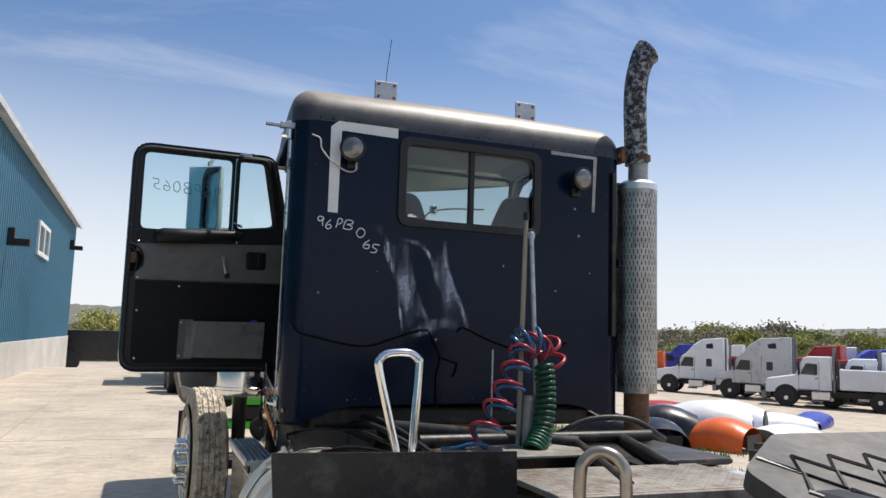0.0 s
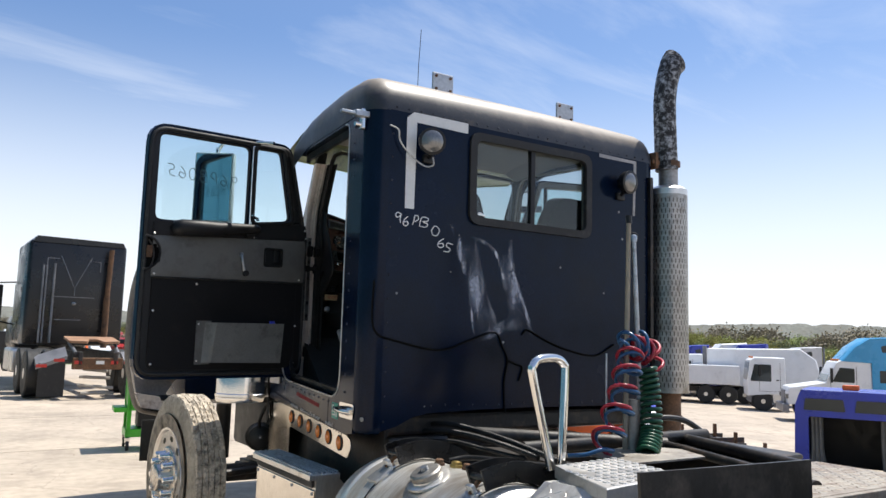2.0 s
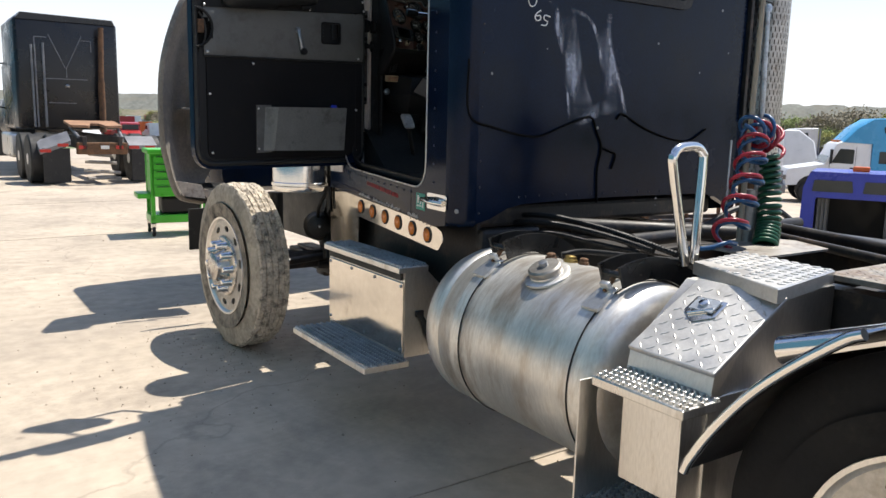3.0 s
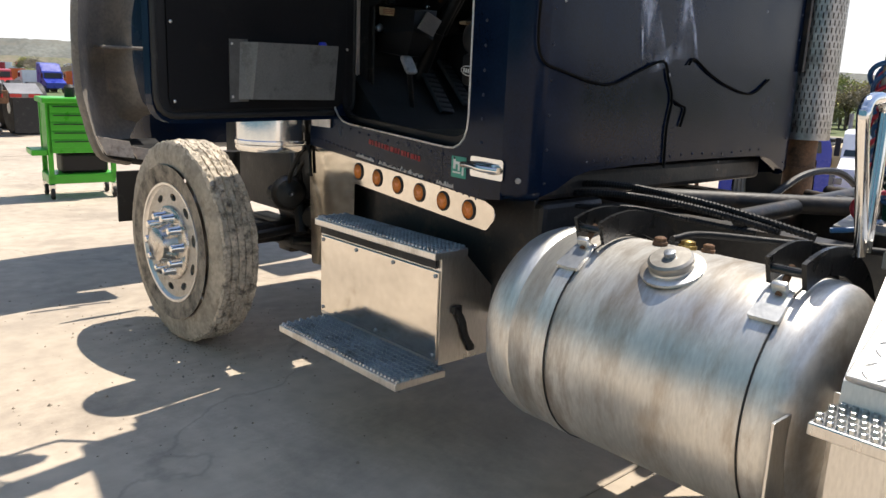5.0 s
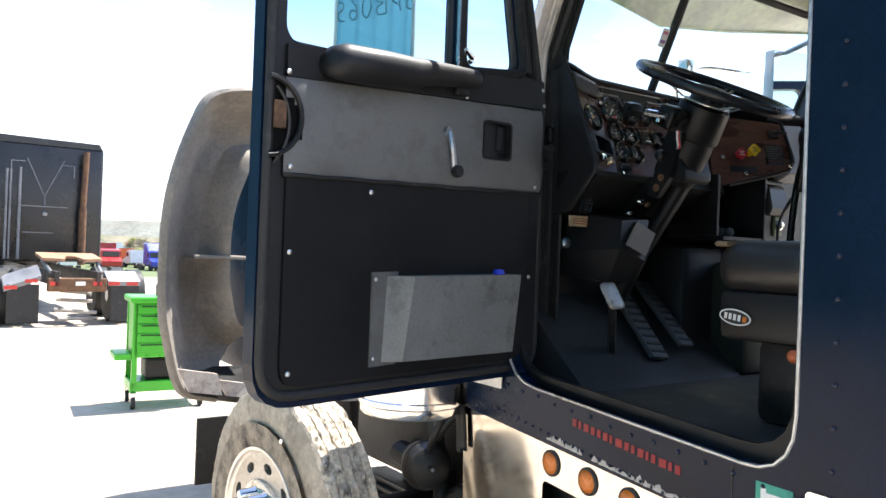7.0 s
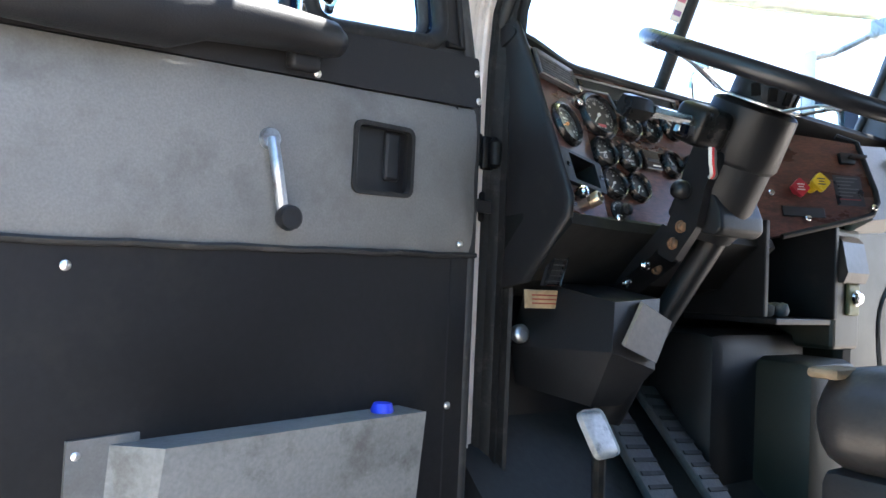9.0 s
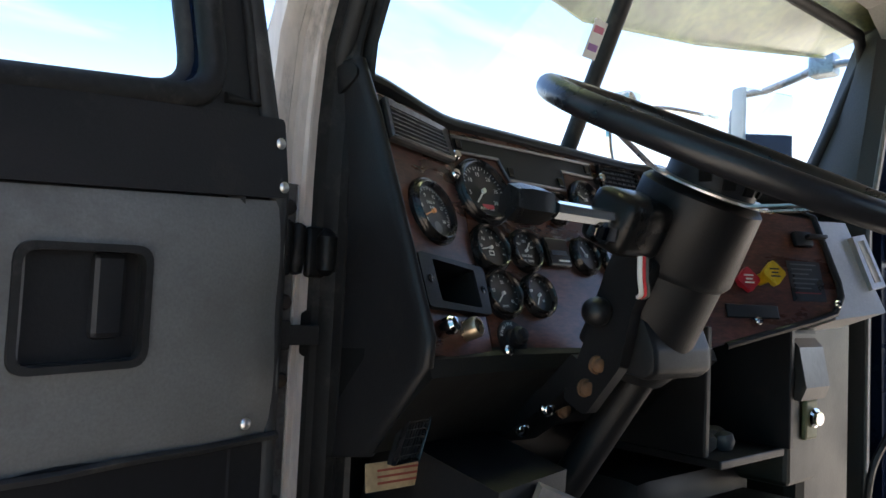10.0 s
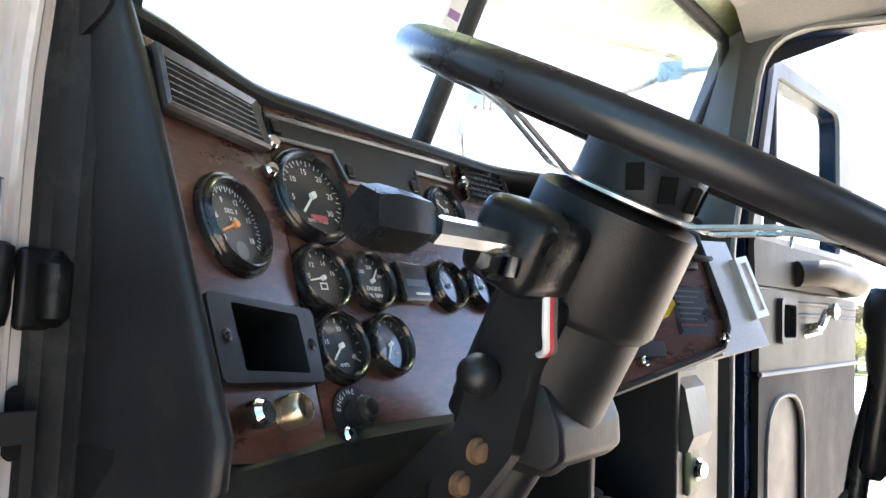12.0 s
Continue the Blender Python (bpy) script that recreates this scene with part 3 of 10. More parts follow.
# visor over the windscreen; its driver's end is drawn out to block stray sun
bm = B()
rings(bm, [[(x, y, z) for x, y, z in ((-0.86, 1.13, 2.66), (-0.4, 1.2, 2.69), (0, 1.22, 2.70), (0.4, 1.2, 2.69), (0.86, 1.13, 2.66))],
           [(-0.87, 1.40, 2.56), (-0.4, 1.44, 2.54), (0, 1.46, 2.49), (0.4, 1.44, 2.54), (0.86, 1.34, 2.60)],
           [(-0.87, 1.395, 2.552), (-0.4, 1.435, 2.532), (0, 1.455, 2.482), (0.4, 1.435, 2.532), (0.86, 1.335, 2.592)]], False, False)
part("sun_visor", bm, VISORM, truck, "sun-bleached green translucent visor", smooth=40)

# rear wall fittings: rubber round the window, two panes, meeting rail
bm = B()
plate(bm, rrect(-0.415, 2.035, 0.415, 2.51, 0.065), [rrect(-0.375, 2.075, 0.375, 2.47, 0.045)], 0.022, frame_m((0, 0.006, 0), X, Z))
rear_window = part("rear_window", bm, RUBBER, truck, smooth=30)
for x0, x1, y, mt in ((-0.38, 0.02, 0.012, SMOKE), (-0.01, 0.38, 0.022, SMOKE)):
    bm = B()
    box(bm, (x0, y, 2.07), (x1, y + 0.004, 2.475))
    part("pane", bm, mt, rear_window, "smoked sliding glass pane").visible_shadow = False
bm = B(); box(bm, (-0.012, 0.0, 2.07), (0.018, 0.03, 2.475), 0.003)
part("meeting_rail", bm, BLACKP, rear_window)
bm = B(); box(bm, (-0.36, -0.004, 2.085), (-0.31, 0.008, 2.095), 0.002); box(bm, (-0.355, -0.006, 2.095), (-0.33, 0.006, 2.102), 0.002)
part("window_latch", bm, CHROME, rear_window)

# tape strips
bm = B()
plate(bm, [(-0.781, 2.074), (-0.730, 2.074), (-0.727, 2.500), (-0.426, 2.494), (-0.426, 2.547), (-0.745, 2.548), (-0.783, 2.515)], [], 0.0012, frame_m((0, -0.0005, 0), X, Z))
part("marking_tape", bm, WHITETAPE, truck, "torn white reflective tape corner")
bm = B()
plate(bm, [(0.484, 2.515), (0.762, 2.515), (0.752, 2.205), (0.770, 2.205), (0.784, 2.532), (0.484, 2.536)], [], 0.0012, frame_m((0, -0.0005, 0), X, Z))
part("marking_tape", bm, pbr("dirty_tape", (0.36, 0.35, 0.35), 0.6, 0, 0.3, 12, 60, 0.1), truck, "grimy silver tape corner")
# hand-written stock number: each figure a pen stroke in a unit square
STROKE = {"9": [(0.9, 0.9), (0.3, 1.0), (0.1, 0.65), (0.45, 0.5), (0.85, 0.8), (0.9, 0.9), (0.8, 0.4), (0.95, 0.0)],
          "6": [(0.75, 1.0), (0.25, 0.6), (0.1, 0.2), (0.45, 0.0), (0.9, 0.2), (0.75, 0.5), (0.2, 0.35)],
          "P": [(0.05, 0.0), (0.2, 0.5), (0.3, 0.95), (0.75, 1.0), (0.9, 0.65), (0.35, 0.35)],
          "B": [(0.0, 0.0), (0.2, 0.95), (0.9, 1.0), (0.9, 0.7), (0.35, 0.55), (0.95, 0.4), (0.75, 0.05), (0.05, 0.02)],
          "0": [(0.1, 0.4), (0.4, 1.0), (0.95, 0.8), (0.9, 0.2), (0.45, 0.0), (0.1, 0.4)],
          "5": [(1.0, 1.0), (0.3, 0.95), (0.25, 0.6), (0.75, 0.45), (0.6, 0.1), (0.0, 0.0)]}


def pen(ch, m, w, h, r, mat, parent, label):
    bm = B(); tube(bm, curve([m @ Vector(((a - 0.5) * w, (b - 0.5) * h, 0)) for a, b in STROKE[ch]], 4), r, 5)
    return part("stock_number", bm, mat, parent, label, smooth=60)


for ch, x, z, r, w in (("9", -0.815, 2.025, -6, 0.036), ("6", -0.773, 2.012, -4, 0.034), ("P", -0.718, 2.021, -4, 0.034), ("B", -0.672, 2.016, -6, 0.048), ("0", -0.609, 1.981, -12, 0.050), ("6", -0.571, 1.925, -10, 0.040), ("5", -0.528, 1.905, -10, 0.044)):
    a = radians(r)
    pen(ch, frame_m((x, -0.0015, z), (math.cos(a), 0, math.sin(a)), (-math.sin(a), 0, math.cos(a))), w, 0.047, 0.0026, CHALK, truck, "hand-written white marker")

# a wiped-off spray paint smear
SMEAR = pbr("wiped_white_spray", (0.52, 0.56, 0.66), 0.6, 0, 0.5, 9, 60, 0.0)
n, l = SMEAR.node_tree.nodes, SMEAR.node_tree.links
tx = n.new("ShaderNodeTexNoise"); tx.inputs["Scale"].default_value = 7; tx.inputs["Detail"].default_value = 7
tcc = n.new("ShaderNodeTexCoord"); mpp = n.new("ShaderNodeMapping"); mpp.inputs["Scale"].default_value = (2.2, 1, 0.5)
l.new(tcc.outputs["Object"], mpp.inputs[0]); l.new(mpp.outputs[0], tx.inputs["Vector"])
mr = n.new("ShaderNodeMapRange"); mr.inputs["From Min"].default_value, mr.inputs["From Max"].default_value = 0.36, 0.74; mr.inputs["To Max"].default_value = 0.95
uvn = n.new("ShaderNodeUVMap")
sepu = n.new("ShaderNodeSeparateXYZ"); l.new(uvn.outputs[0], sepu.inputs[0])
mpu = n.new("ShaderNodeMath"); mpu.operation = 'MULTIPLY'
l.new(tx.outputs["Fac"], mr.inputs["Value"]); l.new(mr.outputs[0], mpu.inputs[0]); l.new(sepu.outputs["Y"], mpu.inputs[1])
l.new(mpu.outputs[0], n["Principled BSDF"].inputs["Alpha"])


def smear(pts, wd, y):
    bm = B()
    uv = bm.loops.layers.uv.new()
    rows = []
    cp = curve([(p[0], y, p[1]) for p in pts], 8)
    for i, p in enumerate(cp):
        t = (cp[min(i + 1, len(cp) - 1)] - cp[max(i - 1, 0)]).normalized()
        s = Vector((-t.z, 0, t.x))
        k = min(1, 4 * i / len(cp), 4 * (1 - i / (len(cp) - 1)))
        rows.append([(p + s * wd * a, k * (1 - a * a)) for a in (-1, -0.5, 0, 0.5, 1)])
    vs = [[(bm.verts.new(p), w) for p, w in r] for r in rows]
    for a, b in zip(vs, vs[1:]):
        for i in range(4):
            q = (a[i], a[i + 1], b[i + 1], b[i])
            f = bm.faces.new([v for v, _ in q])
            for lp, (_, w) in zip(f.loops, q):
                lp[uv].uv = (0.5, w)
    part("paint_smear", bm, SMEAR, truck, "wiped white paint haze")


for wd, y, pts in ((0.020, -0.0016, ((385, 85), (430, 170), (440, 240), (480, 340), (510, 420), (505, 520))),
                   (0.016, -0.0019, ((530, 160), (545, 260), (575, 390), (610, 500), (640, 570), (650, 640))),
                   (0.013, -0.0022, ((490, 150), (570, 165), (620, 190), (660, 250), (690, 340), (715, 440), (715, 550))),
                   (0.016, -0.0025, ((730, 130), (735, 260), (760, 350), (800, 450), (845, 570), (875, 670))),
                   (0.055, -0.0028, ((700, 210), (720, 330), (750, 430), (770, 580))),
                   (0.055, -0.0031, ((480, 180), (515, 330), (560, 480), (600, 650))),
                   (0.035, -0.0034, ((560, 660), (640, 640), (720, 600), (820, 600))),
                   (0.010, -0.0037, ((505, 500), (520, 590), (532, 675)))):
    smear([(-0.936 + a * 0.001083, 2.112 - b * 0.00095) for a, b in pts], wd, y)

# rivets and chips, too small to pick apart
bm = B()
rv = random.Random(3)
for k in range(26):
    x = -0.84 + 1.68 * k / 25
    lathe(bm, [(0.006, 0), (0.004, 0.003), (0.001, 0.004)], (x, 0.001, 2.556), (0, -1, 0), 6)
for k in range(13):
    for x in (-0.855, 0.855):
        lathe(bm, [(0.006, 0), (0.004, 0.003), (0.001, 0.004)], (x, 0.0, 1.08 + k * 0.112), (0, -1, 0), 6)
for k in range(16):
    lathe(bm, [(0.006, 0), (0.004, 0.003), (0.001, 0.004)], (-0.6 + 1.2 * k / 15, 0.0, 1.145 + 0.004 * math.sin(k)), (0, -1, 0), 6)
for k in range(14):
    p = SL @ Vector((0.35 + k * 0.075, 1.135 + 0.004 * k + 0.004 * rv.uniform(-1, 1), 0)); lathe(bm, [(0.006, 0), (0.004, 0.003), (0.001, 0.004)], p, (-1, 0, 0), 6)
for k in range(34):
    p = SL @ Vector((0.22 + k * 0.036, 0.985 + 0.093 * (0.22 + k * 0.036), 0)); lathe(bm, [(0.005, 0), (0.003, 0.003), (0.001, 0.004)], p, (-1, 0, 0), 6)
for k in range(17):
    p = SL @ Vector((0.205, 1.2 + k * 0.08, 0)); lathe(bm, [(0.006, 0), (0.004, 0.003), (0.001, 0.004)], p, (-1, 0, 0), 6)
part("rivets", bm, pbr("painted_rivet", (0.012, 0.015, 0.03), 0.3, 0.1), truck)["kind"] = "stuff"
bm = B()
for k in range(12):
    x, z = rv.uniform(-0.86, 0.8), rv.choice((rv.uniform(1.05, 1.4), rv.uniform(1.1, 2.3)))
    r = rv.uniform(0.003, 0.008)
    lathe(bm, [(r, 0), (r * 0.8, 0.0012)], (x, 0, z), (0, -1, 0), 7)
for y, z, r in ((0.03, 1.09, 0.011), (0.06, 1.06, 0.008), (0.11, 1.04, 0.006)):
    lathe(bm, [(r, 0), (r * 0.8, 0.0015)], (-0.95, y, z), (-1, -0.6, 0), 7)
part("chipped_paint", bm, pbr("bare_chip", (0.25, 0.25, 0.25), 0.5, 0.3), truck)["kind"] = "stuff"

HOSEB = pbr("black_cable", (0.004, 0.004, 0.004), 0.8, 0, 0.3, 10, 120, 0.1, spec=0.1)
# loose black loom across the lower rear wall
for pts in ([(-0.93, 1.72), (-0.93, 1.5), (-0.80, 1.44), (-0.562, 1.413), (-0.40, 1.46), (-0.243, 1.504), (-0.19, 1.44), (-0.157, 1.361), (-0.17, 1.25), (-0.162, 1.1)], [(-0.157, 1.361), (-0.10, 1.34), (-0.058, 1.331), (-0.08, 1.26)], [(-0.06, 1.50), (-0.022, 1.522), (0.10, 1.47), (0.25, 1.42), (0.448, 1.397), (0.594, 1.456)]):
    bm = B(); tube(bm, curve([(x + 0.004 * math.sin(41 * z + 17 * x), -0.007, z + 0.005 * math.sin(37 * x)) for x, z in pts], 5), 0.005, 6)
    part("cable", bm, HOSEB, truck, "black loom sagging on the wall", smooth=60)

# work lamps
for x, z, tilt in ((-0.665, 2.404, -0.35), (0.640, 2.383, 0.1)):
    d = Vector((tilt, -1, -0.1)).normalized()
    o = Vector((x, -0.02, z))
    bm = B(); lathe(bm, [(0.02, 0), (0.045, 0.008), (0.062, 0.03), (0.066, 0.055), (0.066, 0.066), (0.057, 0.068)], o, d, 24)
    rod(bm, o + Vector((0, 0.02, -0.075)), o + Vector((0, -0.02, -0.06)), 0.012); box(bm, o + Vector((-0.03, 0.0, -0.10)), o + Vector((0.03, 0.02, -0.06)), 0.004)
    lamp = part("work_lamp", bm, BLACKP, truck, "round black work lamp", smooth=40)
    bm = B(); lathe(bm, [(0.056, 0.064), (0.05, 0.072), (0.03, 0.078), (0.001, 0.08)], o, d, 20)
    part("lens", bm, LENS, lamp, "clear ribbed lens", smooth=60)
bm = B(); tube(bm, curve([(-0.88, -0.01, 2.46), (-0.84, -0.02, 2.44), (-0.83, -0.02, 2.39), (-0.78, -0.03, 2.33), (-0.70, -0.03, 2.285), (-0.66, -0.05, 2.29), (-0.655, -0.04, 2.33)], 5), 0.004, 6)
part("lamp_wire", bm, pbr("grey_wire", (0.4, 0.4, 0.4), 0.5), truck, smooth=60)
# roof brackets and antenna
for x in (-0.432, 0.437):
    bm = B(); box(bm, (x - 0.065, 0.255, 2.755), (x + 0.065, 0.27, 2.875), 0.004); box(bm, (x - 0.065, 0.255, 2.74), (x + 0.065, 0.33, 2.758), 0.003)
    br = part("roof_bracket", bm, pbr("zinc_plate", (0.5, 0.5, 0.5), 0.45, 0.8, 0.2), truck, "bare zinc bracket plate")
    bm = B()
    for dx in (-0.045, 0.045):
        for dz in (2.785, 2.855):
            lathe(bm, [(0.008, 0), (0.008, 0.006)], (x + dx, 0.255, dz), (0, -1, 0), 6)
    part("bolt", bm, RUST, br)
bm = B(); rod(bm, (-0.30, 0.75, 2.74), (-0.30, 0.75, 2.83), 0.012, 0.006); tube(bm, [(-0.30, 0.75, 2.82), (-0.285, 0.77, 3.1), (-0.25, 0.81, 3.35)], 0.0022, 5)
part("antenna", bm, BLACKP, truck)

# what hangs on the rear wall lies on its face
for o in truck.children:
    if o.name.split(".")[0] in ("rear_window", "marking_tape", "stock_number", "paint_smear", "rivets", "chipped_paint", "cable", "work_lamp", "lamp_wire"):
        o.location.y += REAR

# air cleaner bracket at the cab's upper corner, and door grab
bm = B(); box(bm, (-1.03, 0.07, 2.495), (-0.955, 0.11, 2.525), 0.004); box(bm, (-1.10, 0.075, 2.50), (-1.02, 0.10, 2.515), 0.003)
part("stay_bracket", bm, GRATE, truck)
bm = B(); box(bm, (-0.992, 0.085, 2.44), (-0.968, 0.115, 2.54), 0.006); rod(bm, (-0.99, 0.1, 2.46), (-1.02, 0.1, 2.46), 0.012)
part("hinge_bracket", bm, CHROME, truck)

# frames inside the door openings, with a bright strip on the driver's inner edge
INNER = rpoly([(0.335, 1.195), (1.275, 1.235), (1.275, 2.15), (1.14, 2.49), (0.335, 2.49)], [0.12, 0.12, 0.3, 0.08, 0.06])
bm = B()
tube(bm, [SL @ Vector((p[0], p[1], 0.0)) for p in DOOR_HOLE if p[0] < 1.0 and p[1] > 1.5] + [SL @ Vector((p[0], p[1], 0.0)) for p in DOOR_HOLE if p[1] < 1.6], 0.0042, 6)
part("opening_trim", bm, pbr("dull_trim", (0.55, 0.54, 0.52), 0.35, 0.6), truck, smooth=60)
bm = B()
plate(bm, rpoly([(0.29, 1.15), (1.295, 1.195), (1.295, 2.15), (1.16, 2.535), (0.29, 2.535)], [0.12, 0.1, 0.3, 0.08, 0.06]), [INNER], 0.02, SL @ Matrix.Translation((0, 0, 0.042)))
cut_post(bm)
part("door_frame", bm, DASHB, truck)
INNER_R = rpoly([(0.335, 1.195), (1.215, 1.235), (1.215, 2.14), (1.150, 2.615), (0.335, 2.59)], [0.12, 0.12, 0.3, 0.12, 0.06])
bm = B()
plate(bm, rpoly([(0.29, 1.15), (1.26, 1.195), (1.26, 2.15), (1.185, 2.64), (0.29, 2.62)], [0.12, 0.1, 0.3, 0.12, 0.06]), [INNER_R], -0.03, SR @ Matrix.Translation((0, 0, -0.042)))
part("door_frame", bm, DARKV, truck)
bm = B(); tube(bm, [SR @ Vector((p[0], p[1], -0.074)) for p in INNER_R], 0.006, 6, True)
part("opening_trim", bm, pbr("worn_pale_edge", (0.30, 0.29, 0.26), 0.5), truck, smooth=60)
bm = B()
rings(bm, [[(0.80, 1.215 - 0.14 * (z - 2.14), z), (0.87, 1.215 - 0.14 * (z - 2.14), z), (0.872, 1.45 - 0.45 * (z - 2.2), z), (0.845, 1.41 - 0.45 * (z - 2.2), z), (0.795, 1.395 - 0.45 * (z - 2.2), z), (0.788, 1.25 - 0.14 * (z - 2.14), z)] for z in (1.17, 2.14)] + [[(x + (dx if z > 2.5 else 0), y - 0.137 * (z - 2.14) if k in (0, 1, 5) else y - 0.45 * (z - 2.2), z) for k, (x, y, dx) in enumerate(((0.805, 1.222, 0), (0.86, 1.222, -0.015), (0.868, 1.44, -0.03), (0.845, 1.408, -0.03), (0.825, 1.385, -0.03), (0.795, 1.25, -0.01)))] for z in (2.2, 2.4, 2.62)])
part("hinge_pillar", bm, DARKV, truck, "dark grey painted door pillar", smooth=30)


def jamb(name, plan, mat, label, z0=1.17, z1=2.53):
    """A post drawn up from a plan outline, raked like the windscreen at its top."""
    bm = B()
    rings(bm, [[(x + 0.010 * smooth(2.12, 2.25, z), y - max(0, z - 2.27) * 0.42, z) for x, y in plan] for z in (1.17, 2.0, 2.08, 2.16, 2.27, 2.53) if z0 <= z <= z1])
    return part(name, bm, mat, truck, label, smooth=25)


# the rear-facing door jamb: folded bare metal with the hinges, then black seal
SEALB = pbr("scuffed_black_seal", (0.012, 0.012, 0.012), 0.6, 0, 0.3, 8, 90, 0.15, (0.045, 0.042, 0.038), 0.3, spec=0.25)
JMB = [(-0.702, 1.404), (-0.694, 1.400), (-0.677, 1.400), (-0.673, 1.405), (-0.664, 1.405), (-0.660, 1.400), (-0.651, 1.399), (-0.648, 1.393), (-0.644, 1.393), (-0.640, 1.399), (-0.627, 1.401), (-0.624, 1.44), (-0.702, 1.44)]
SEALP = [(-0.631, 1.399), (-0.627, 1.394), (-0.618, 1.391), (-0.612, 1.380), (-0.606, 1.374), (-0.603, 1.360), (-0.599, 1.360), (-0.596, 1.368), (-0.592, 1.350), (-0.586, 1.345), (-0.584, 1.44), (-0.631, 1.44)]
pillar = jamb("hinge_pillar", JMB, PILLAR, "scuffed bare-metal hinge pillar with folded edges")
jamb("pillar_seal", SEALP, SEALB, "ribbed black door seal on the pillar")
# unseen filler added between wall and jamb; its pale metal bounces light
jamb("pillar_return", [(-0.868, 1.287), (-0.703, 1.406), (-0.703, 1.44), (-0.868, 1.44)], PILLAR, "", 1.17, 2.08)
bm = B(); box(bm, (-0.688, 1.393, 1.55), (-0.657, 1.3985, 2.07), 0.0015)
leaf_ = part("hinge_leaf", bm, pbr("dull_hinge_steel", (0.16, 0.155, 0.15), 0.45, 0.5, 0.3, 10, 90, 0.2, (0.05, 0.04, 0.035), 0.4), pillar, "long grey steel hinge leaf")
for x in (-0.684, -0.659):
    bm = B(); tube(bm, [(x, 1.392, 1.55), (x, 1.392, 2.068)], 0.0014, 6)
    part("leaf_edge", bm, ALU, leaf_, "bright worn edge")
for z in (1.58, 1.66, 1.815, 1.915, 2.038):
    bm = B(); lathe(bm, [(0.0105, 0), (0.0105, 0.003), (0.008, 0.007), (0.001, 0.008)], (-0.671, 1.393, z), -Y, 12)
    part("hinge_bolt", bm, FRAMEM, leaf_, smooth=30)
# black for the greasy hinges and for shaded holes drawn as solids
POCK = pbr("greasy_hinge_iron", (0.006, 0.006, 0.006), 0.45, 0, 0.3, 12, 90, 0.4, (0.03, 0.028, 0.025), 0.25, spec=0.3)
for z, h in ((1.36, 0.034), (1.985, 0.037)):
    bm = B()
    for x, r, hh in ((-0.677, 0.010, 1.0), (-0.660, 0.0115, 0.92)):
        lathe(bm, [(0.003, -h * hh), (r * 0.8, -h * hh * 0.92), (r, -h * 0.4), (r * 0.9, 0.0), (r, h * 0.5), (r * 0.8, h * hh * 0.9), (0.003, h * hh)], (x, 1.386, z), (0.05, 0, 1), 14)
    hg = part("hinge", bm, POCK, pillar, "greasy black door hinge", smooth=40)
    bm = B(); box(bm, (-0.643, 1.386, z - h * 0.98), (-0.602, 1.400, z + h * 0.85), 0.006, None, 3)
    lathe(bm, [(0.006, -h * 0.9), (0.014, -h * 0.7), (0.015, h * 0.5), (0.005, h * 0.8)], (-0.616, 1.384, z), Z, 12)
    part("hinge_pocket", bm, POCK, hg, smooth=40)
# dark disc drawn for the shade in the strap's hole
bm = B(); lathe(bm, [(0.016, 0), (0.017, 0.004), (0.001, 0.0045)], (0, 0, 0), Z, 20)
for v in bm.verts:
    v.co = Vector((-0.634 + v.co.x * 0.85, 1.399 - v.co.z, 1.875 + v.co.y * 1.8))
part("strap_hole", bm, POCK, pillar)
bm = B(); box(bm, (-0.692, 1.374, 1.861), (-0.626, 1.380, 1.887), 0.002); box(bm, (-0.694, 1.368, 1.855), (-0.672, 1.388, 1.893), 0.003)
part("check_strap", bm, RUBBER, pillar, "grey metal check strap")

# open door
# the open door hangs a little low at its free end; u to the hinge, v up, w into the cab when shut
DM = Matrix(((0.986, 0, 0.166, -1.722), (0.166, 0, -0.986, 1.124), (0.03, 1, 0, -0.0145), (0, 0, 0, 1)))
bm = B()
DO = rpoly([(-0.008, 1.22), (1.0, 1.195), (1.0, 2.02), (0.865, 2.595), (-0.008, 2.595)], [0.11, 0.07, 0.12, 0.1, 0.11])
H1 = rrect(0.05, 2.062, 0.598, 2.55, 0.05)
H2 = rpoly([(0.622, 2.092), (0.885, 2.122), (0.800, 2.55), (0.622, 2.55)], 0.045)
plate(bm, DO, [H1, H2], 0.042, DM @ Matrix.Translation((0, 0, -0.042)))
door = part("driver_door", bm, NAVY, truck, "open driver's door with grey and black trim")
bm = B()
DI = rpoly([(0.008, 1.248), (0.985, 1.225), (0.985, 2.02), (0.852, 2.565), (0.008, 2.565)], [0.09, 0.06, 0.12, 0.08, 0.09])
tube(bm, [DM @ Vector((p[0], p[1], 0.004)) for p in DI], 0.013, 8, True)
part("door_seal", bm, RUBBER, door, smooth=60)
bm = B()
plate(bm, DI, [rrect(0.046, 2.058, 0.600, 2.553, 0.05), rpoly([(0.618, 2.088), (0.889, 2.118), (0.803, 2.553), (0.618, 2.553)], 0.045)], 0.006, DM)
part("inner_skin", bm, BLACKP, door)
for hole in (H1, H2):
    bm = B(); tube(bm, [DM @ Vector((p[0], p[1], -0.021)) for p in hole], 0.011, 8, True)
    part("window_channel", bm, RUBBER, door, smooth=60)
bm = B(); tube(bm, [DM @ Vector((p[0] + (0.012 if p[0] > 0.7 else -0.004), p[1] + (-0.008 if p[1] < 2.3 else 0.006), 0.006)) for p in H2], 0.015, 10, True)
part("vent_rubber", bm, SEALB, door, "thick black quarter window rubber", smooth=60)
